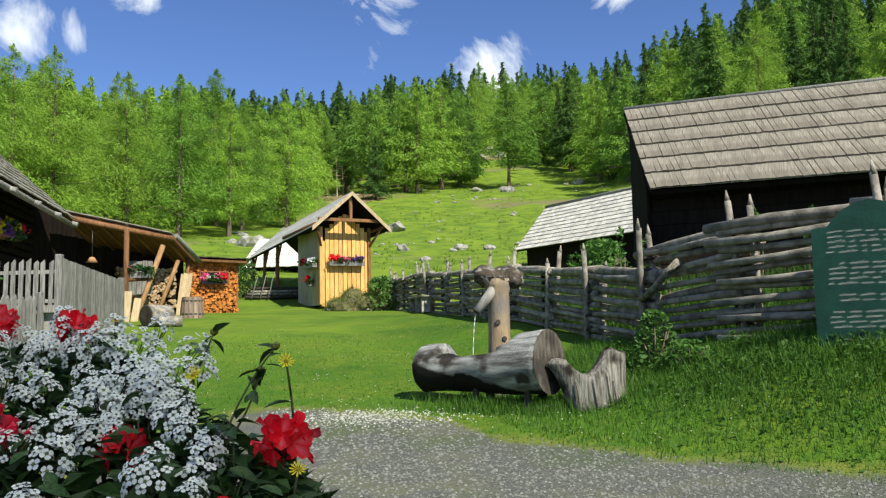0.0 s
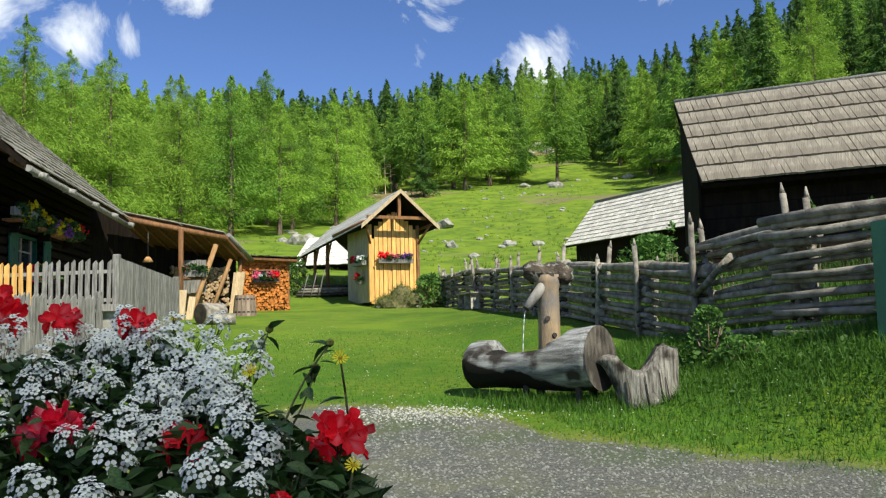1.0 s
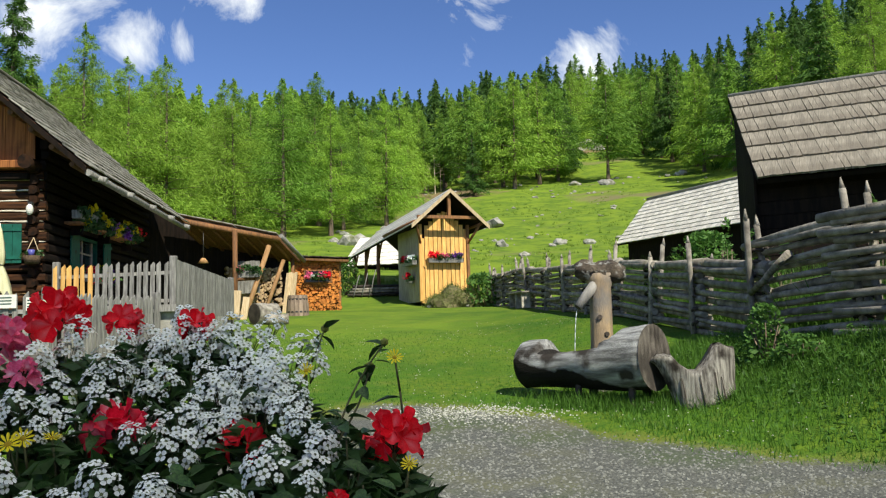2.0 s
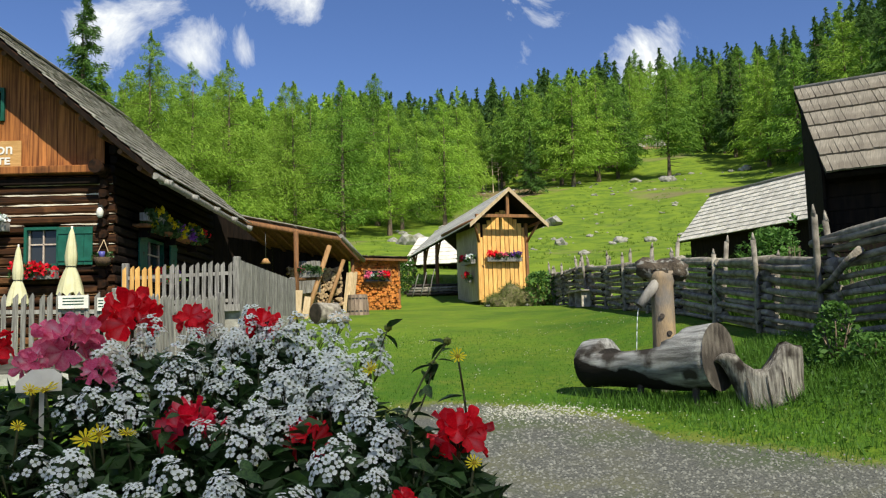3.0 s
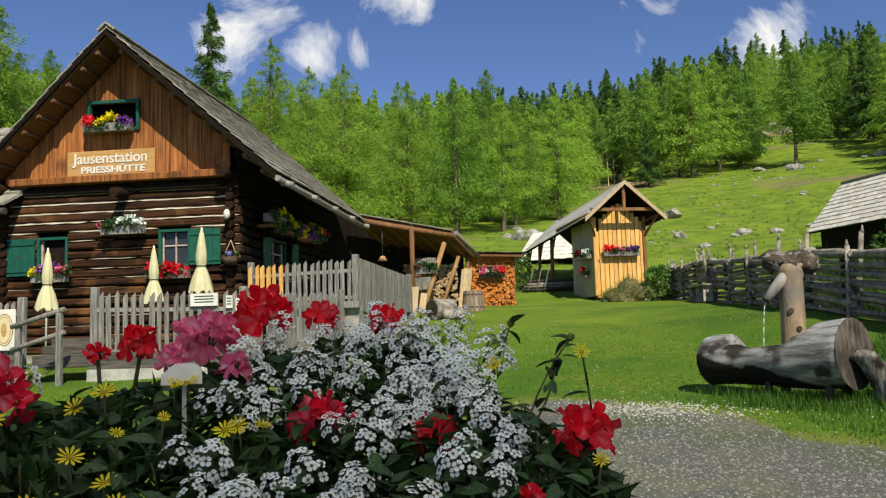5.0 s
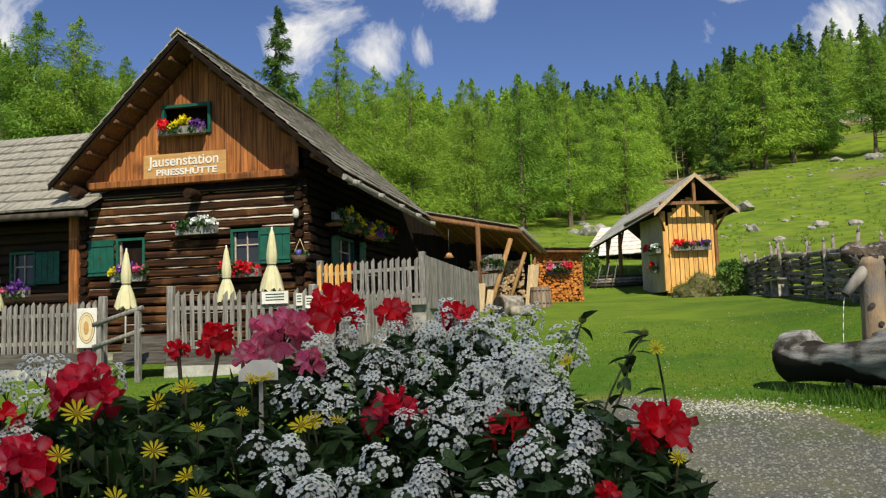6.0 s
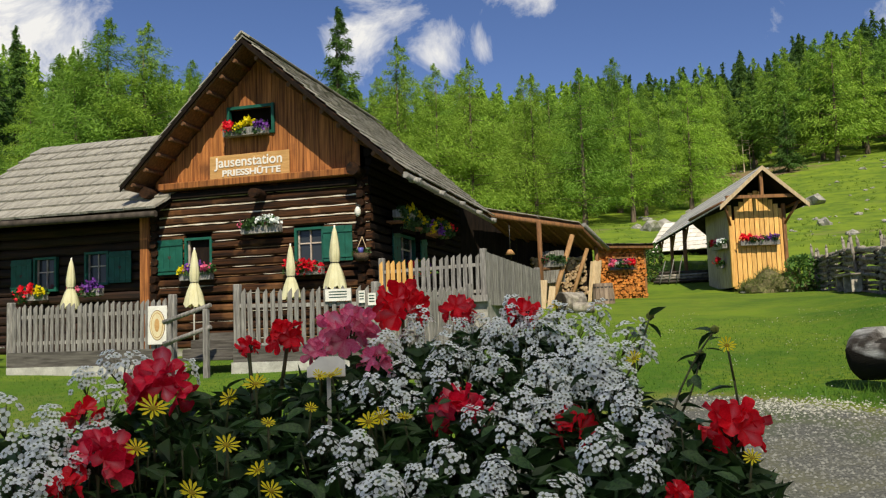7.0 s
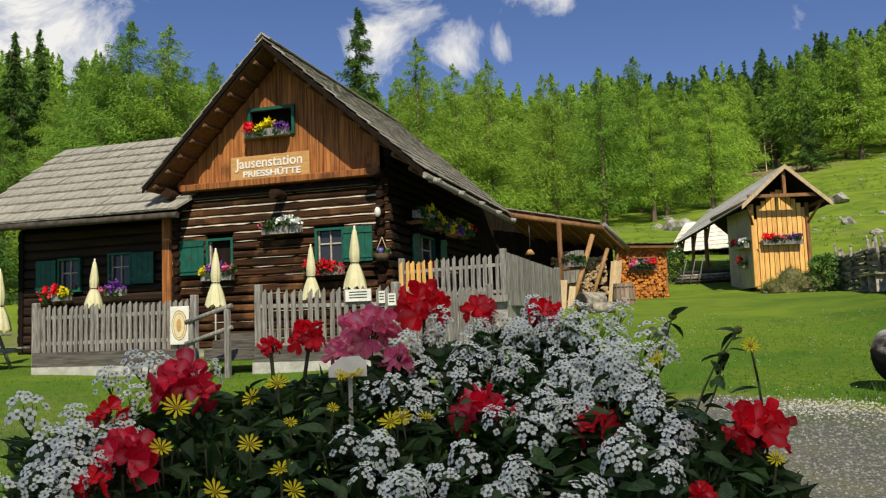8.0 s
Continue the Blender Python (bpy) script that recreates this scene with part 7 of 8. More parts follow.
def build_timber_pile():
    rng = random.Random(14)
    t = thing("timber_pile", (-7.3, 36.2, ground(-7.3, 36.2)), "low dark pile of old poles under the lean-to", "timber")
    for k in range(16):
        bm = bmesh.new()
        z, y = 0.08 + 0.13 * (k // 5), 0.16 * (k % 5) + 0.05 * (k // 5)
        tube(bm, (-1.1 + rng.uniform(-0.15, 0.15), y - 0.3, z), (1.2 + rng.uniform(-0.2, 0.2), y + 0.3, z + rng.uniform(0, 0.06)), 0.065, 0.05, seg=7, wob=0.015)
        part("pole", bm, POLE if k % 3 else CUTWOOD, t)
    for k in range(3):
        bm = bmesh.new()
        x = -0.9 + 0.35 * k
        tube(bm, (x, -0.45, 0), (x + 0.25, -0.35, 0.95 + 0.1 * k), 0.03, 0.02, seg=6, wob=0.03)
        part("crooked_stick", bm, GREYWOOD, t)


build_timber_pile()


def build_swing_frame():
    f = thing("pergola", (0, 0, 0), "weathered timber pergola with a slanting brace beside the wing", "pergola", m=pose(-20.9, 13.7, ground(-20.9, 13.7), 0, 0, 12))
    for x in (-1.2, -0.25):
        bar("post", (0.13, 0.13, 2.7), (x, 0, 1.3), GREYWOOD, f, bevel=0.012)
    bar("beam", (1.6, 0.13, 0.14), (-0.7, 0, 2.05), GREYWOOD, f)
    bar("shelf", (1.4, 0.3, 0.06), (-0.7, -0.1, 1.15), GREYWOOD, f)
    bm = bmesh.new()
    tube(bm, (-0.95, -0.02, 1.2), (-0.3, -0.02, 2.1), 0.05, seg=6)
    part("brace", bm, GREYWOOD, f)


build_swing_frame()
RB = random.Random(77)
bush("elder_bush", 6.3, 33.5, 1.4, 2.6, 1500, 0.20, BUSH, "light green leafy bush beside the barn", RB)
bush("nettle_bush", 2.72, 11.0, 0.34, 0.75, 700, 0.08, BUSH, "dark green nettles growing by the fence", RB)
bush("nettle_bush", 3.0, 10.5, 0.4, 0.34, 500, 0.07, BUSH, "dark green nettles growing by the fence", RB)
bush("garden_bush", -8.75, 36.6, 0.75, 1.7, 900, 0.16, BUSH, "green leafy bush beside the wood store", RB)
bush("shrub", -2.3, 31.3, 0.8, 1.3, 900, 0.15, BUSH, "dark green shrub at the end of the fence", RB)
for k in range(7):
    p_, d_ = along(FENCE_LINE, 3.0 + 1.3 * k)
    bush("tall_weed", p_.x + 0.6 + 0.2 * (k % 3), p_.y + 0.5, 0.16, 1.45 + 0.25 * (k % 3), 130, 0.10, BUSH, "yellow-green tall weed behind the fence", RB)


def build_mound():
    x, y = -3.3, 31.6
    t = thing("grass_heap", (x, y, ground(x, y) - 0.1), "overgrown heap of earth with dry grass before the shed", "mound")
    bm = bmesh.new()
    bmesh.ops.create_icosphere(bm, subdivisions=4, radius=1.0)
    for v in bm.verts:
        v.co *= 1 + 0.28 * noise.noise(v.co * 2.2) + 0.12 * noise.noise(v.co * 6)
        v.co = Vector((v.co.x * 1.15, v.co.y * 0.8, max(-0.1, v.co.z * 0.80)))
    tops = [v.co.copy() for v in bm.verts if v.co.z > -0.02]
    part("earth", bm, mat("grassy_earth", (0.13, 0.13, 0.05), (0.20, 0.17, 0.09), 4, 0.95, 0.8, (1, 1, 1), 0, 25), t)
    rng = random.Random(9)
    v, f = [], []
    for k in range(7000):
        c = rng.choice(tops) + Vector((rng.gauss(0, 0.05), rng.gauss(0, 0.05), rng.gauss(0, 0.02)))
        h, w, a = rng.uniform(0.06, 0.26), rng.uniform(0.006, 0.012), rng.uniform(0, math.tau)
        tip = Vector((c.x * 0.25 + rng.gauss(0, 0.6), c.y * 0.25 + rng.gauss(0, 0.6), rng.uniform(0.0, 0.9))).normalized() * h
        i = len(v)
        v += [c + Vector((w * math.cos(a), w * math.sin(a), 0)), c - Vector((w * math.cos(a), w * math.sin(a), 0)), c + tip]
        f.append((i, i + 1, i + 2))
    o = new("grass_cover", raw_mesh("grass_cover", v, f, mat("dry_grass", (0.22, 0.24, 0.07), (0.12, 0.16, 0.04), 3, 0.8, 0, (1, 1, 1), 0.35, 10, transl=0.25)))
    o.parent = t
    tagged(o, kind="stuff")
    for k in range(4):
        a = rng.uniform(3.3, 6.1)
        placed("stone", rng.choice(STONES), t, pose(1.1 * math.cos(a), 0.75 * math.sin(a), rng.uniform(0.0, 0.15), 0, 0, rng.uniform(0, 360)) @ Matrix.Scale(rng.uniform(0.15, 0.3), 4))


build_mound()


def blades(name, label, count, pick, h0, h1, width, seed):
    rng = random.Random(seed)
    v, f, n = [], [], 0
    while n < count:
        x, y, k = pick(rng)
        if k <= rng.random():
            n += 0.2
            continue
        n += 1
        z = ground(x, y)
        h = rng.uniform(h0, h1) * (0.5 + k)
        a = rng.uniform(0, math.tau)
        w = width * rng.uniform(0.7, 1.3)
        lx, ly = rng.gauss(0, 0.35) * h, rng.gauss(0, 0.35) * h
        i = len(v)
        v += [(x - w * math.cos(a), y - w * math.sin(a), z - 0.01), (x + w * math.cos(a), y + w * math.sin(a), z - 0.01), (x + lx, y + ly, z + h)]
        f.append((i, i + 1, i + 2))
    tagged(new(name, raw_mesh(name, v, f, GRASSBLADE)), label, "grass", kind="stuff")


def pick_bank(rng):
    x, y = rng.uniform(0.2, 7.5), rng.uniform(6.0, 13.5)
    s, _ = fence_offset(x, y)
    if s > 0.6 or s < -3.4:
        return x, y, 0
    return x, y, (1 - gravel_at(x, y)) * (0.25 + 0.75 * smooth(-2.8, -0.2, s))


def pick_lawn(rng):
    d, az = 7.5 + 13 * rng.random() ** 1.2, rng.uniform(-58, 14)
    x, y = d * math.sin(radians(az)), d * math.cos(radians(az))
    s, _ = fence_offset(x, y)
    return x, y, 0 if s > -0.2 else 0.55 * (1 - gravel_at(x, y))


blades("bank_grass", "tall uncut green grass on the bank under the fence", 60000, pick_bank, 0.04, 0.15, 0.0065, 31)
blades("lawn_grass", "short green lawn grass in the yard", 50000, pick_lawn, 0.012, 0.035, 0.010, 32)


def pick_trough(rng):
    """Long grass left standing round the trough and the stump."""
    x, y = rng.gauss(1.1, 0.75), rng.gauss(10.45, 0.30)
    return x, y, 0.9 * smooth(0.55, 0.2, abs(y - 10.45 + 0.35 * (x - 1.1))) * (1 - gravel_at(x, y))


def pick_meadow(rng):
    """High meadow grass standing behind the pole fence."""
    p, d = along(FENCE_LINE, rng.uniform(0.5, 17.0))
    off = 0.25 + 2.2 * rng.random()
    return p.x + d.y * off, p.y - d.x * off, 0.35 + 0.6 * max(0.0, 0.5 + noise.noise((p.x * 0.9, p.y * 0.9, off)))


blades("meadow_grass", "high yellow-green meadow grass behind the pole fence", 16000, pick_meadow, 0.35, 1.0, 0.011, 34)
blades("long_grass", "long uncut grass round the trough and stump", 5000, pick_trough, 0.05, 0.17, 0.006, 33)


def pebbles():
    rng = random.Random(17)
    v, f = [], []
    n = 0
    while n < 9000:
        d, az = rng.uniform(5.5, 12.5), rng.uniform(-12, 34)
        x, y = d * math.sin(radians(az)), d * math.cos(radians(az))
        if gravel_at(x, y) < rng.random() * 0.9 + 0.08:
            n += 0.1
            continue
        n += 1
        z = ground(x, y)
        s = rng.uniform(0.008, 0.024)
        a = rng.uniform(0, 6.28)
        i = len(v)
        c, q = math.cos(a) * s, math.sin(a) * s
        v += [(x + c, y + q, z), (x - q, y + c, z), (x - c, y - q, z), (x + q, y - c, z), (x + rng.uniform(-0.3, 0.3) * s, y, z + s * rng.uniform(0.5, 0.9))]
        f += [(i, i + 1, i + 4), (i + 1, i + 2, i + 4), (i + 2, i + 3, i + 4), (i + 3, i, i + 4)]
    tagged(new("gravel_stones", raw_mesh("gravel_stones", v, f, mat("pebble", (0.205, 0.208, 0.185), (0.115, 0.117, 0.104), 3, 0.85, 0, (1, 1, 1), 0.35, 20))), "loose grey gravel stones on the yard", "gravel", kind="stuff")


pebbles()


def bank_weeds():
    """Broad-leaved weeds and clover over the bank below the fence, thicker towards its foot."""
    rng = random.Random(71)
    v, f = [], []
    n = 0
    while n < 9000:
        x, y = rng.uniform(0.6, 8.0), rng.uniform(6.0, 12.6)
        s, _ = fence_offset(x, y)
        if s > 0.3 or s < -3.0 or rng.random() > smooth(-2.9, -0.5, s) * (1 - gravel_at(x, y)) * (0.35 + 1.3 * max(0.0, noise.noise((x * 1.1, y * 1.1, 4)) + 0.35)):
            n += 0.1
            continue
        n += 1
        h = 0.02 + 0.20 * rng.random() ** 1.6 * smooth(-3.0, -0.2, s) * (0.6 + 0.8 * max(0.0, 0.4 + noise.noise((x * 1.7, y * 1.7, 9))))
        c = Vector((x, y, ground(x, y) + h))
        u = Vector((rng.gauss(0, 1), rng.gauss(0, 1), rng.gauss(0.1, 0.4))).normalized()
        w = u.cross(Vector((rng.gauss(0, 0.4), rng.gauss(0, 0.4), 1))).normalized()
        k = rng.uniform(0.03, 0.075)
        i = len(v)
        v += [c - u * k * 0.5, c + w * k * 0.3, c + u * k * 0.6 - Vector((0, 0, 0.2 * k)), c - w * k * 0.3]
        f += [(i, i + 1, i + 2), (i, i + 2, i + 3)]
    tagged(new("bank_weeds", raw_mesh("bank_weeds", v, f, mat("weed_leaf", (0.085, 0.19, 0.026), (0.048, 0.125, 0.018), 1.2, 0.6, 0, (1, 1, 1), 0.35, 10, transl=0.3))), "low broad-leaved green weeds on the bank", "weeds", kind="stuff")


bank_weeds()


def clover():
    """White clover heads scattered in the lawn and on the foot of the bank."""
    rng = random.Random(72)
    v, f = [], []
    n = 0
    while n < 800:
        d, az = rng.uniform(8.5, 22), rng.uniform(-40, 22)
        x, y = d * math.sin(radians(az)), d * math.cos(radians(az))
        s, _ = fence_offset(x, y)
        if s > -0.6 or gravel_at(x, y) > 0.4 or noise.noise((x * 0.6, y * 0.6, 2)) + 0.25 < rng.random() * 0.6:
            n += 0.05
            continue
        n += 1
        z, r = ground(x, y) + rng.uniform(0.03, 0.06), rng.uniform(0.007, 0.012)
        i = len(v)
        v += [(x + r, y, z), (x, y + r, z), (x - r, y, z), (x, y - r, z), (x, y, z + 0.8 * r), (x, y, z - 0.8 * r)]
        f += [(i, i + 1, i + 4), (i + 1, i + 2, i + 4), (i + 2, i + 3, i + 4), (i + 3, i, i + 4), (i + 1, i, i + 5), (i + 2, i + 1, i + 5), (i + 3, i + 2, i + 5), (i, i + 3, i + 5)]
    tagged(new("clover_heads", raw_mesh("clover_heads", v, f, mat("clover_white", (0.55, 0.55, 0.45), (0.42, 0.44, 0.32), 5, 0.8, 0))), "small white clover flowers in the lawn", "clover", kind="stuff")


clover()


def pale_stones():
    """A spread of pale stones where the gravel thins out towards the lawn. Their paleness also stands for a sunlit
    strip.
    """
    rng = random.Random(73)
    v, f = [], []
    for n in range(1000):
        x, y = rng.gauss(-0.9, 0.55), rng.gauss(10.25, 0.28)
        z = ground(x, y)
        s = rng.uniform(0.008, 0.026)
        a = rng.uniform(0, 6.28)
        i = len(v)
        c, q = math.cos(a) * s, math.sin(a) * s
        v += [(x + c, y + q, z - 0.003), (x - q, y + c, z - 0.003), (x - c, y - q, z - 0.003), (x + q, y - c, z - 0.003), (x + rng.uniform(-0.3, 0.3) * s, y, z + s * rng.uniform(0.4, 0.8))]
        f += [(i, i + 1, i + 4), (i + 1, i + 2, i + 4), (i + 2, i + 3, i + 4), (i + 3, i, i + 4)]
    tagged(new("pale_stones", raw_mesh("pale_stones", v, f, mat("pale_stone", (0.46, 0.455, 0.39), (0.30, 0.30, 0.25), 3, 0.85, 0, (1, 1, 1), 0.35, 20))), "pale small stones at the edge of the lawn", "gravel", kind="stuff")


pale_stones()


def pasture_tufts():
    """Rough tussocks on the hillside pasture."""
    rng = random.Random(74)
    v, f = [], []
    n = 0
    while n < 1100:
        d, az = rng.uniform(38, 120), rng.uniform(-24, 14)
        if d > lerp_table(FRONT, az) + 12 or noise.noise((d * 0.09, az * 0.3, 5)) + 0.2 < rng.random() * 0.7:
            n += 0.05
            continue
        n += 1
        x, y = d * math.sin(radians(az)), d * math.cos(radians(az))
        z, r = ground(x, y), rng.uniform(0.1, 0.4)
        for k in range(12):
            a, q = rng.uniform(0, math.tau), r * rng.random()
            bx, by = x + q * math.cos(a), y + q * math.sin(a)
            h, w = rng.uniform(0.06, 0.2), rng.uniform(0.02, 0.05)
            i = len(v)
            v += [(bx - w, by, z - 0.05), (bx + w, by, z - 0.05), (bx + rng.gauss(0, 0.08), by + rng.gauss(0, 0.08), z + h)]
            f.append((i, i + 1, i + 2))
    tagged(new("pasture_tussocks", raw_mesh("pasture_tussocks", v, f, mat("tussock_grass", (0.19, 0.28, 0.03), (0.13, 0.21, 0.025), 0.6, 0.7, 0, (1, 1, 1), 0.3, 5, transl=0.3))), "rough green grass tussocks on the pasture", "grass", kind="stuff")


pasture_tufts()
# ---- the flower planter beside the camera ----
STAND = Vector((-0.038, 0.07, 1.4))


def fl(az, el, d):
    return STAND + Vector((d * math.sin(radians(az)), d * math.cos(radians(az)), el * d))


RF = random.Random(42)


def petal(bm, length, width, cup, q, base=Vector((0, 0, 0)), notch=0.0, start=0.0, frill=0.0):
    """A rounded petal along +x of the frame q, on a 4 x 3 grid."""
    grid = []
    for i, s in enumerate((0.0, 0.4, 0.75, 1.0)):
        w = width * (0.22, 0.75, 1.0, 0.62)[i]
        row = []
        for k in (-1, 0, 1):
            x = start + length * s * (1 - (0.06 if k and i == 3 else 0)) - (notch * length if (i == 3 and k == 0) else 0)
            row.append(bm.verts.new(base + q @ Vector((x, k * w / 2, cup * (s * s + 0.5 * k * k * s) + frill * s * random.uniform(-1, 1)))))
        grid.append(row)
    for r0, r1 in zip(grid, grid[1:]):
        for k in range(2):
            bm.faces.new((r0[k], r0[k + 1], r1[k + 1], r1[k])).smooth = True


def broad_petal(bm, mark, length, width, cup, q, pale):
    """A wide, wavy geranium petal on a 6 x 5 grid; mark keeps how pale each point is."""
    ph, wave = random.uniform(0, 6.28), random.uniform(0.04, 0.11)
    grid = []
    for s, wf in ((0.0, 0.14), (0.22, 0.42), (0.48, 0.78), (0.72, 1.0), (0.90, 0.92), (1.0, 0.55)):
        row = []
        for k in (-1.0, -0.5, 0.0, 0.5, 1.0):
            x = length * (s - 0.10 * abs(k) * s * s)
            z = cup * s * s + 0.16 * k * k * s * length + wave * s * math.sin(3.1 * k + 4.0 * s + ph)
            v = bm.verts.new(q @ Vector((x, k * wf * width / 2, z)))
            v[mark] = max(0.0, min(1.0, pale * (1.0 - abs(k) * 1.1) * (1.15 - abs(s - 0.45) * 1.9) + (0.25 * pale if s > 0.95 else 0)))
            row.append(v)
        grid.append(row)
    for r0, r1 in zip(grid, grid[1:]):
        for k in range(4):
            bm.faces.new((r0[k], r0[k + 1], r1[k + 1], r1[k])).smooth = True


def petal_material(name, deep, mid, pale, transl=0.32):
    """Geranium petal: a deep and a lighter tone in soft veins, with a pale flare down the middle."""
    m = mat(name, deep, mid, 9, 0.45, 0.05, (1, 1, 1), 0.10, 60, transl=transl, spec=0.10)
    n, l = m.node_tree.nodes, m.node_tree.links
    hsv = [k for k in n if k.type == "HUE_SAT"][0]
    source = hsv.inputs["Color"].links[0].from_socket
    at = n.new("ShaderNodeAttribute")
    at.attribute_name = "pale"
    x = n.new("ShaderNodeMix")
    x.data_type = "RGBA"
    x.inputs["B"].default_value = (*pale, 1)
    l.new(at.outputs["Fac"], x.inputs["Factor"])
    l.new(source, x.inputs["A"])
    l.new(x.outputs["Result"], hsv.inputs["Color"])
    return m


ROSEPETAL = petal_material("variegated_rose_petal", (0.92, 0.020, 0.075), (0.78, 0.010, 0.045), (0.95, 0.45, 0.54))
REDVAR = petal_material("red_petal_with_pale_flare", (0.95, 0.014, 0.036), (0.82, 0.007, 0.020), (0.95, 0.30, 0.36))
PINKVAR = petal_material("pink_geranium_petal_with_pale_flare", (0.92, 0.23, 0.40), (0.84, 0.09, 0.25), (0.96, 0.72, 0.79))


def floret_mesh(material, k):
    random.seed(500 + k)
    bm = bmesh.new()
    mark = bm.verts.layers.float.new("pale")
    for j in range(5):
        q = Euler((random.uniform(-0.3, 0.3), -0.45 + random.uniform(-0.3, 0.3), j * math.tau / 5 + random.uniform(-0.22, 0.22))).to_matrix()
        broad_petal(bm, mark, random.uniform(0.85, 1.2), random.uniform(0.58, 0.80), random.uniform(-0.22, 0.16), q, random.choice((0.0, 0.1, 0.25, 0.5, 0.9)))
    return mesh_of("floret", bm, material)


FLORETS = {m.name: [floret_mesh(m, k) for k in range(5)] for m in (REDVAR, PINKVAR, ROSEPETAL)}


def stalk(bm, a, b, r0, r1, sag=0.02, seg=6):
    last = Vector(a)
    side = Vector((RF.uniform(-1, 1), RF.uniform(-1, 1), 0)) * sag
    for k in range(1, 6):
        f = k / 5
        p = Vector(a).lerp(Vector(b), f) + side * math.sin(f * math.pi)
        tube(bm, last, p, r0 + (r1 - r0) * (f - 0.2), r0 + (r1 - r0) * f, seg=seg)
        last = p


def geranium(az, el, d, r, material):
    c = fl(az, el, d + 0.4 * r)
    colour = "pink" if material is PINKVAR else "rose and white" if material is ROSEPETAL else "bright red"
    base = Vector((c.x * 0.97, c.y * 0.99, c.z - 0.30))
    t = thing("geranium", base, colour + " geranium flower on a green stalk in the planter", "flower", group="geraniums in the planter")
    bm = bmesh.new()
    stalk(bm, (0, 0, 0), c - base - Vector((0, 0, 0.4 * r)), 0.0035, 0.0028)
    part("stem", bm, STEM, t)
    head = bmesh.new()
    for k in range(9):
        a = k * 2.4
        tube(head, (0, 0, -0.5 * r), (0.35 * r * math.cos(a), 0.35 * r * math.sin(a), -0.1 * r + 0.2 * r * (k % 3)), 0.0012, seg=4)
    h = part("flower_head", head, STEM, t)
    h.matrix_basis = Matrix.Translation(c - base)
    n = max(5, int(11 * min(1.0, r / 0.04)))
    size = max(0.016, 0.74 * r)
    for k in range(n):
        z = 1 - 1.55 * (k + 0.5) / n
        a = k * 2.39996 + RF.uniform(-0.3, 0.3)
        q = math.sqrt(max(0.0, 1 - z * z))
        u = Vector((q * math.cos(a), q * math.sin(a), z + 0.1)).normalized()
        p = u * (r - 0.42 * size) * RF.uniform(0.55, 1.0)
        m = Matrix.Translation(p) @ u.to_track_quat("Z", "Y").to_matrix().to_4x4() @ pose(0, 0, 0, RF.uniform(-28, 28), RF.uniform(-28, 28), RF.uniform(0, 360)) @ Matrix.Scale(size * RF.uniform(0.75, 1.15), 4)
        placed("floret", RF.choice(FLORETS[material.name]), h, m)


def daisy_mesh(k):
    random.seed(700 + k)
    bm = bmesh.new()
    for j in range(12):
        q = Euler((0, -0.12 + random.uniform(-0.12, 0.12), j * math.tau / 12 + random.uniform(-0.08, 0.08))).to_matrix()
        petal(bm, random.uniform(0.66, 0.90), 0.25, 0.05, q, notch=-0.10, start=0.24)
    return mesh_of("petals", bm, YELLOWPETAL)


def disc_mesh():
    bm = bmesh.new()
    bmesh.ops.create_icosphere(bm, subdivisions=2, radius=0.30)
    for v in bm.verts:
        v.co.z = v.co.z * 0.45 + 0.04 * noise.noise(v.co * 22)
    return mesh_of("flower_eye", bm, mat("daisy_eye", (0.42, 0.30, 0.01), (0.28, 0.19, 0.01), 60, 0.8, 0.3))


DAISIES, DISC = [daisy_mesh(k) for k in range(3)], disc_mesh()


def leaf_mesh(k, long=1.0):
    random.seed(800 + k)
    bm = bmesh.new()
    rows = []
    for i, (s, w) in enumerate(((0, 0.06), (0.2, 0.36), (0.45, 0.50), (0.75, 0.34), (1.0, 0.02))):
        bend = -0.25 * s * s
        rows.append([bm.verts.new((s * long, j * w / 2, bend + (0.10 * abs(j) * w * 2 if j else 0.0) + random.uniform(-0.015, 0.015))) for j in (-1, 0, 1)])
    for r0, r1 in zip(rows, rows[1:]):
        for j in range(2):
            bm.faces.new((r0[j], r0[j + 1], r1[j + 1], r1[j])).smooth = True
    return mesh_of("leaf", bm, LEAF)


LEAVES = [leaf_mesh(k) for k in range(5)]


def daisy(az, el, d, r):
    c = fl(az, el, d)
    base = Vector((c.x * 0.98, c.y * 1.01, c.z - 0.25))
    t = thing("yellow_daisy", base, "small yellow daisy on a thin dark stem in the planter", "flower", group="yellow daisies in the planter")
    bm = bmesh.new()
    stalk(bm, (0, 0, 0), c - base, 0.0024, 0.0016, 0.015, 5)
    part("stem", bm, STEM, t)
    out = (STAND - c).normalized() * 0.8 + Vector((RF.uniform(-0.5, 0.5), RF.uniform(-0.5, 0.5), 0.75))
    m = Matrix.Translation(c - base) @ out.normalized().to_track_quat("Z", "Y").to_matrix().to_4x4() @ pose(0, 0, 0, 0, 0, RF.uniform(0, 90)) @ Matrix.Scale(r * 1.12, 4)
    h = placed("flower_head", RF.choice(DAISIES), t, m)
    placed("flower_eye", DISC, h, Matrix())
    for k in range(3):
        placed("leaf", RF.choice(LEAVES), t, pose(0, 0, 0.13 + 0.03 * k, 0, RF.uniform(-35, 5), RF.uniform(0, 360)) @ Matrix.Scale(RF.uniform(0.028, 0.05), 4))


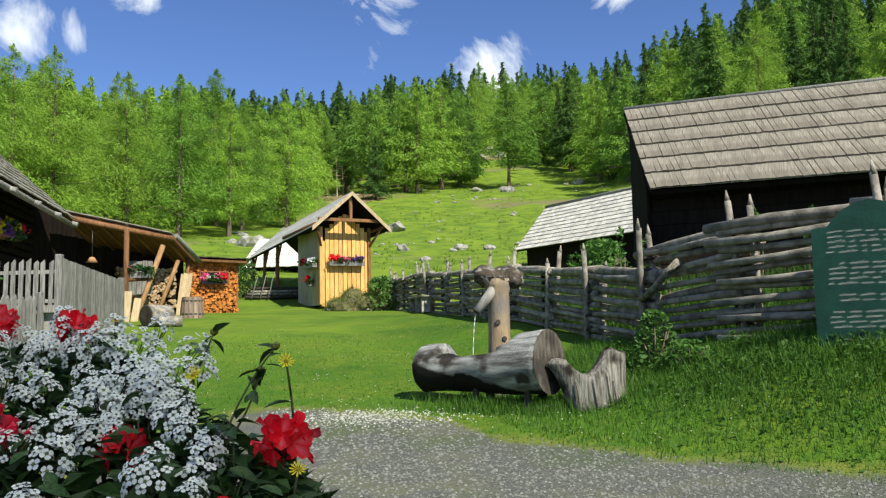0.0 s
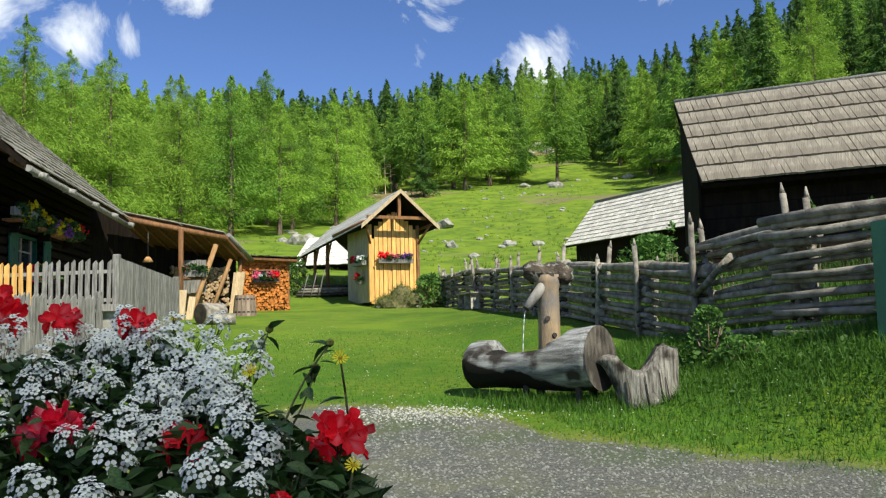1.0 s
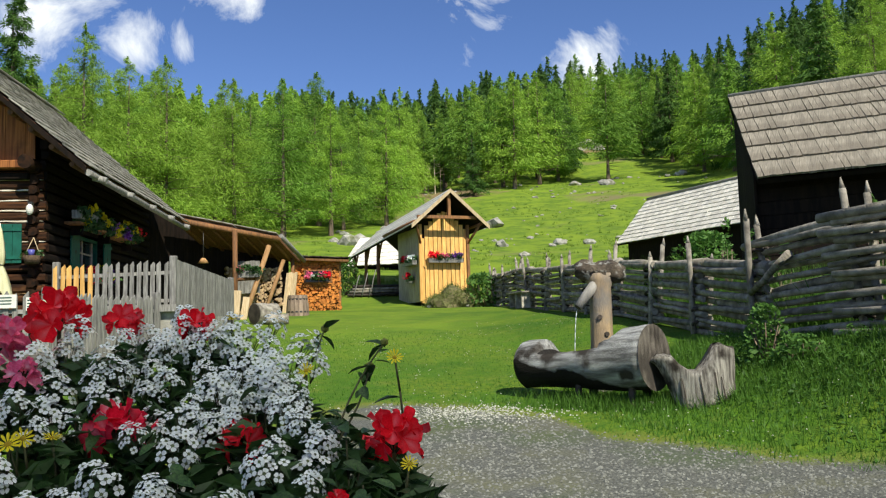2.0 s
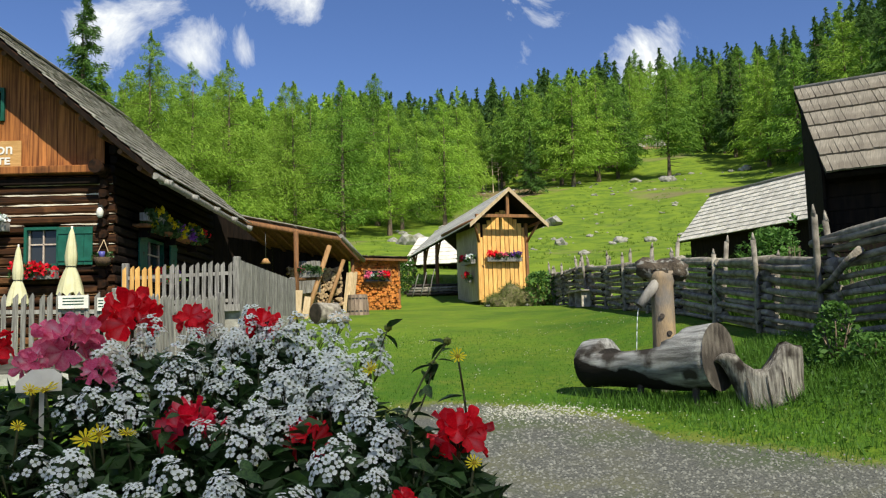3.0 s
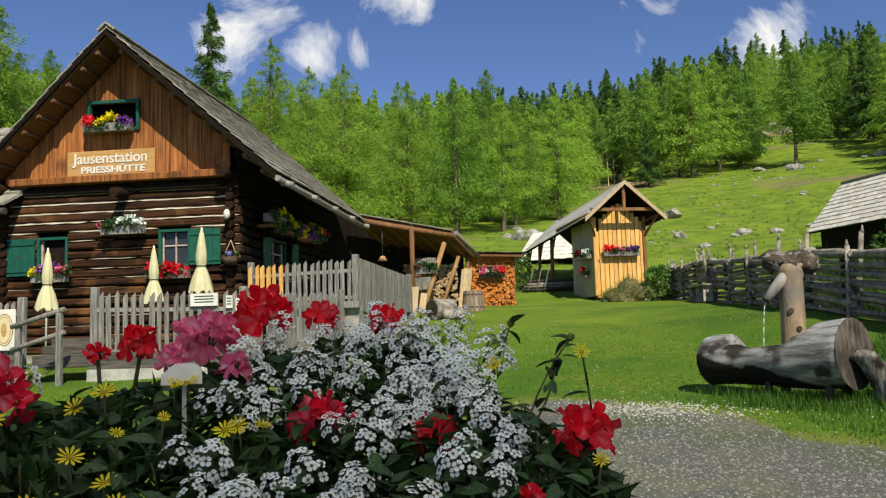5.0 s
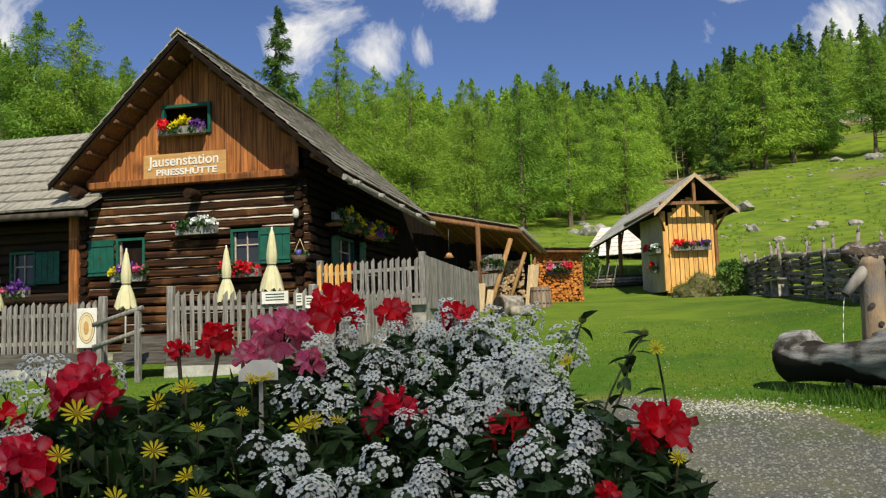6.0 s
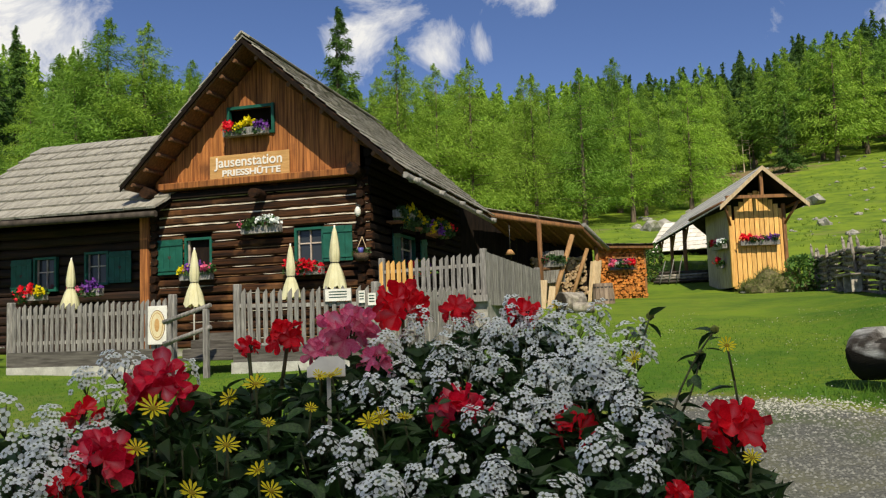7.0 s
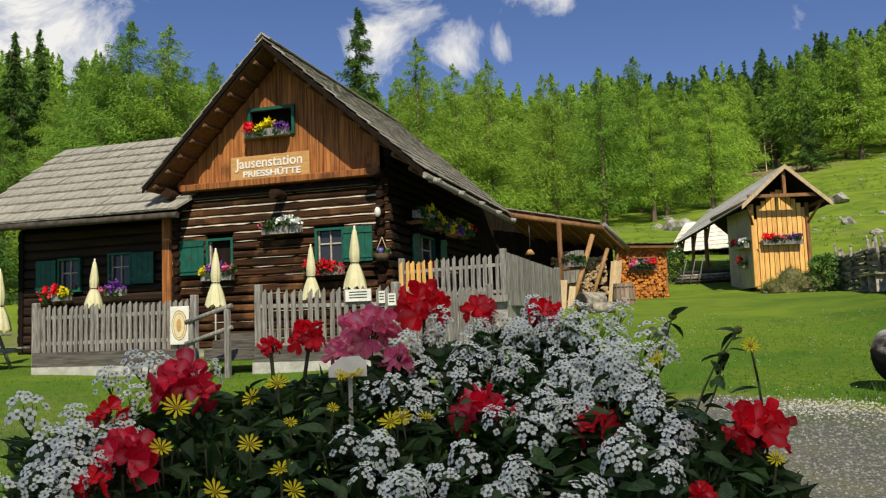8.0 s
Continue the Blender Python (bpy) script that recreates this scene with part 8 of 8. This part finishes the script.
def cluster_mesh(k):
    """A domed umbel of four-petalled white florets with greenish eyes."""
    rng = random.Random(900 + k)
    bm = bmesh.new()
    n = 17 + 2 * k
    R = 0.0235
    for j in range(n):
        f = (j + 0.5) / n
        a = j * 2.39996 + rng.uniform(-0.3, 0.3)
        rad = R * math.sqrt(f) * rng.uniform(0.9, 1.15)
        p = Vector((rad * math.cos(a), rad * math.sin(a), 0.016 - 0.036 * f + rng.uniform(-0.003, 0.003)))
        u = Vector((math.cos(a) * f * 1.3, math.sin(a) * f * 1.3, 1)).normalized() + Vector((rng.gauss(0, 0.18), rng.gauss(0, 0.18), 0))
        q = u.to_track_quat("Z", "Y").to_matrix() @ Euler((0, 0, rng.uniform(0, 1.57))).to_matrix()
        s = rng.uniform(0.0054, 0.0068) * (1.0 if f > 0.15 else 0.8)
        for t in range(4):
            e = Euler((0, 0, t * math.pi / 2)).to_matrix()
            vs = [bm.verts.new(p + q @ (e @ Vector(c)) * s) for c in ((0.12, 0, 0), (0.50, 0.46, 0.04), (0.90, 0.44, 0.02), (1.04, 0, -0.03), (0.90, -0.44, 0.02), (0.50, -0.46, 0.04))]
            bm.faces.new(vs)
        vs = [bm.verts.new(p + q @ Vector((0.34 * math.cos(w), 0.34 * math.sin(w), 0.13)) * s) for w in (0, 1.26, 2.51, 3.77, 5.03)]
        bm.faces.new(vs).material_index = 1
    for j in range(9):
        a = j * 2.4
        i0 = len(bm.faces)
        tube(bm, (0, 0, -0.045), (0.011 * math.cos(a), 0.011 * math.sin(a), -0.006), 0.0006, seg=3)
        bm.faces.ensure_lookup_table()
        for ff in bm.faces[i0:]:
            ff.material_index = 2
    return mesh_of("umbel", bm, [WHITEPETAL, EYEGREEN, STEM])


CLUSTERS = [cluster_mesh(k) for k in range(5)]


def alyssum(az, el, d, rx, rz, n):
    c = fl(az, el, d)
    t = thing("white_alyssum", c - Vector((0, 0, 0.25)), "white alyssum in full bloom with many small florets", "flower", group="white alyssum in the planter")
    right = Vector((math.cos(radians(az)), -math.sin(radians(az)), 0))
    back = Vector((math.sin(radians(az)), math.cos(radians(az)), 0))
    n = max(2, int(n * 0.40))
    for k in range(n):
        a, q = k * 2.39996, math.sqrt((k + 0.5) / n)
        u, v = q * math.cos(a) + RF.gauss(0, 0.08), q * math.sin(a) + RF.gauss(0, 0.08)
        p = right * (u * rx) + Vector((0, 0, v * rz)) + back * (v * rz * 1.1 + RF.uniform(-0.02, 0.035)) + Vector((0, 0, 0.25))
        up = Vector((0, 0, 1)) - back * RF.uniform(0.25, 0.9) + right * (0.4 * u + RF.gauss(0, 0.25))
        placed("umbel", RF.choice(CLUSTERS), t, Matrix.Translation(p) @ up.normalized().to_track_quat("Z", "Y").to_matrix().to_4x4() @ pose(0, 0, 0, 0, 0, RF.uniform(0, 360)) @ Matrix.Scale(RF.uniform(0.75, 1.2), 4))


geranium(-30.2, 0.020, 1.32, 0.043, REDVAR)
geranium(-38.0, -0.011, 1.27, 0.031, REDVAR)
geranium(-40.5, -0.020, 1.25, 0.015, REDVAR)
geranium(-33.9, -0.008, 1.28, 0.041, PINKVAR)
geranium(-26.5, 0.011, 1.31, 0.028, REDVAR)
geranium(-22.0, 0.005, 1.31, 0.027, REDVAR)
geranium(-46.1, -0.063, 1.18, 0.039, ROSEPETAL)
geranium(-50.7, -0.086, 1.13, 0.018, REDVAR)
geranium(-49.8, -0.136, 1.05, 0.036, ROSEPETAL)
geranium(-26.6, -0.110, 1.17, 0.039, ROSEPETAL)
geranium(-19.1, -0.130, 1.15, 0.034, REDVAR)
geranium(-8.9, -0.132, 1.10, 0.038, REDVAR)
geranium(-51.6, -0.161, 1.00, 0.019, REDVAR)
geranium(-12.5, -0.201, 0.98, 0.012, REDVAR)
geranium(-32.2, -0.042, 1.23, 0.025, PINKVAR)
geranium(-36.0, -0.029, 1.24, 0.021, PINKVAR)
for spot in ((-40.1, -0.062, 1.19, 0.0152), (-46.5, -0.083, 1.14, 0.0162), (-42.0, -0.129, 1.08, 0.0131), (-40.0, -0.160, 1.03, 0.0125), (-39.2, -0.184, 0.99, 0.0121),
             (-47.5, -0.126, 1.07, 0.0123), (-32.7, -0.112, 1.12, 0.0136), (-31.9, -0.107, 1.13, 0.0114), (-30.3, -0.108, 1.13, 0.0095), (-35.1, -0.056, 1.20, 0.0146)):
    daisy(*spot)
for spot in ((-39.3, -0.107, 1.12, 0.0083), (-36.5, -0.093, 1.14, 0.0077), (-8.9, -0.036, 1.26, 0.0110), (-14.8, -0.048, 1.23, 0.0108), (-19.7, 0.016, 1.33, 0.0081),
             (-44.2, -0.179, 0.99, 0.0140), (-7.8, -0.160, 1.05, 0.0092), (-41.8, -0.077, 1.16, 0.0118), (-35.9, -0.056, 1.20, 0.0089)):
    daisy(*spot)
for patch_ in ((-20.7, -0.049, 1.23, 0.158, 0.079, 76), (-17.5, -0.099, 1.15, 0.085, 0.054, 15), (-24.0, -0.129, 1.10, 0.067, 0.045, 10), (-26.0, -0.184, 1.01, 0.157, 0.027, 21),
               (-32.8, -0.182, 1.01, 0.048, 0.024, 8), (-15.6, -0.173, 1.03, 0.056, 0.035, 6), (-28.3, -0.021, 1.26, 0.077, 0.043, 18), (-31.5, -0.076, 1.18, 0.056, 0.040, 15), (-21.2, 0.005, 1.31, 0.106, 0.025, 20)):
    alyssum(*patch_)
for patch_ in ((-14.5, -0.125, 1.11, 0.037, 0.037, 8), (-54.0, -0.082, 1.13, 0.050, 0.034, 9), (-54.0, -0.147, 1.02, 0.051, 0.031, 13), (-49.8, -0.066, 1.17, 0.039, 0.043, 9),
               (-51.5, -0.112, 1.08, 0.044, 0.029, 8), (-45.5, -0.042, 1.21, 0.057, 0.016, 4), (-34.3, -0.139, 1.07, 0.029, 0.018, 3), (-48.3, -0.033, 1.22, 0.033, 0.012, 2), (-18.5, -0.056, 1.22, 0.074, 0.049, 24)):
    alyssum(*patch_)

CROWN = [(-56, -0.10), (-52, -0.10), (-49, -0.085), (-45, -0.075), (-40, -0.06), (-36, -0.045), (-30, -0.02), (-25, -0.012), (-20, -0.012), (-16, -0.06), (-12, -0.11), (-8, -0.155), (-6, -0.20)]


def foliage():
    """The leafy body of the planting: the outer leaves singly, the rest as one mass."""
    t = thing("leafy_plants", fl(-30, -0.3, 1.2), "dense dark green leaves of the planted flowers", "plants")
    o = t.location.copy()
    for k in range(280):
        az = RF.uniform(-54, -7)
        el = lerp_table(CROWN, az) - 0.20 * RF.random() ** 1.3
        d = 1.33 + (el - 0.02) * 1.6 + RF.uniform(-0.02, 0.06)
        p = fl(az, el, d) - o
        placed("leaf", RF.choice(LEAVES), t, Matrix.Translation(p) @ pose(0, 0, 0, RF.uniform(-40, 40), RF.uniform(-45, 25), RF.uniform(0, 360)) @ Matrix.Scale(RF.uniform(0.020, 0.042), 4))
    v, f = [], []
    for k in range(9000):
        az = RF.uniform(-56, -6.5)
        el = lerp_table(CROWN, az) - 0.006 - 0.30 * RF.random()
        d = max(0.9, 1.33 + (el - 0.02) * 1.6) + 0.03 + 0.26 * RF.random()
        c = fl(az, el, d) - o
        u = Vector((RF.gauss(0, 1), RF.gauss(0, 1), RF.gauss(0.2, 0.6))).normalized()
        w = u.cross(Vector((RF.gauss(0, 1), RF.gauss(0, 1), RF.gauss(0, 1)))).normalized()
        n = u.cross(w)
        s = RF.uniform(0.025, 0.055)
        wd = RF.choice((0.07, 0.12, 0.22, 0.30))
        i = len(v)
        v += [c - u * s * 0.5, c + w * s * wd + n * s * 0.06, c + u * s * 0.55 - n * s * 0.12, c - w * s * wd + n * s * 0.06]
        f += [(i, i + 1, i + 2), (i, i + 2, i + 3)]
    m = new("leaf_mass", raw_mesh("leaf_mass", v, f, LEAF))
    m.parent = t
    tagged(m, kind="stuff")
    bm = bmesh.new()
    for k in range(90):
        az = RF.uniform(-52, -9)
        el = lerp_table(CROWN, az) - RF.uniform(0.0, 0.1)
        p = fl(az, el, 1.33 + (el - 0.02) * 1.6 + RF.uniform(0.0, 0.1)) - o
        stalk(bm, p + Vector((RF.uniform(-0.04, 0.04), RF.uniform(0, 0.06), -0.25)), p, 0.0022, 0.0013, 0.02, 4)
    part("stem_tangle", bm, STEM, t, kind="stuff")


foliage()


def tall_shoot(az, el, d, bz, bel, bd):
    c, b = fl(az, el, d), fl(bz, bel, bd)
    t = thing("tall_shoot", b, "dark leafy shoot with a bud rising above the planter", "plant", group="tall shoots in the planter")
    bm = bmesh.new()
    stalk(bm, (0, 0, 0), c - b, 0.0019, 0.0012, 0.012, 6)
    part("stem", bm, STEM, t)
    for k in range(9):
        f = (0.12, 0.3, 0.55, 0.78, 0.80, 0.9, 0.93, 0.97, 0.98)[k] + RF.uniform(-0.03, 0.02)
        placed("leaf", RF.choice(LEAVES), t, Matrix.Translation((c - b) * f) @ pose(0, 0, 0, RF.uniform(-35, 35), RF.uniform(-50, 35), RF.uniform(0, 360)) @ Matrix.Scale(RF.uniform(0.018, 0.036), 4))
    bm = bmesh.new()
    bmesh.ops.create_icosphere(bm, subdivisions=1, radius=0.007)
    bmesh.ops.translate(bm, verts=bm.verts, vec=c - b)
    part("bud", bm, mat("green_bud", (0.16, 0.18, 0.03), (0.1, 0.12, 0.02), 30, 0.6, 0), t)


tall_shoot(-13.6, 0.0, 1.30, -16.4, -0.10, 1.17)
tall_shoot(-9.6, -0.018, 1.28, -13.0, -0.135, 1.12)
tall_shoot(-10.6, -0.045, 1.27, -12.6, -0.13, 1.13)


def build_planter():
    c = fl(-30, 0, 1.15)
    p = thing("flower_planter", (c.x, c.y, 0), "long weathered wooden flower planter on two posts", "planter", m=pose(c.x, c.y, 0, 0, 0, 30))
    for y in (-0.17, 0.19):
        for z in (0.78, 0.93):
            bar("board", (1.05, 0.03, 0.145), (0, y, z), GREYWOOD, p, bevel=0.006)
    for s in (-1, 1):
        bar("end_board", (0.03, 0.33, 0.295), (s * 0.51, 0.01, 0.855), GREYWOOD, p)
        bar("post", (0.10, 0.10, 0.72), (s * 0.36, 0.01, 0.34), GREYWOOD, p, bevel=0.01)
    bar("floor_board", (1.0, 0.33, 0.03), (0, 0.01, 0.715), GREYWOOD, p)
    bar("soil", (0.99, 0.32, 0.2), (0, 0.01, 0.88), SOIL, p)
    t = thing("plant_label", fl(-35.4, -0.048, 1.21), "small white plastic plant label among the flowers", "label")
    bm = bmesh.new()
    prism(bm, [(-0.028, -0.012), (0.026, -0.012), (0.026, 0.010), (0.016, 0.018), (-0.010, 0.018), (-0.028, 0.002)], 0.002)
    bm.transform(pose(0, 0, 0, -20, 0, 36))
    part("plate", bm, WHITE, t)
    bar("spike", (0.006, 0.002, 0.16), (0, 0.004, -0.09), WHITE, t, (-6, 0, 36))


build_planter()
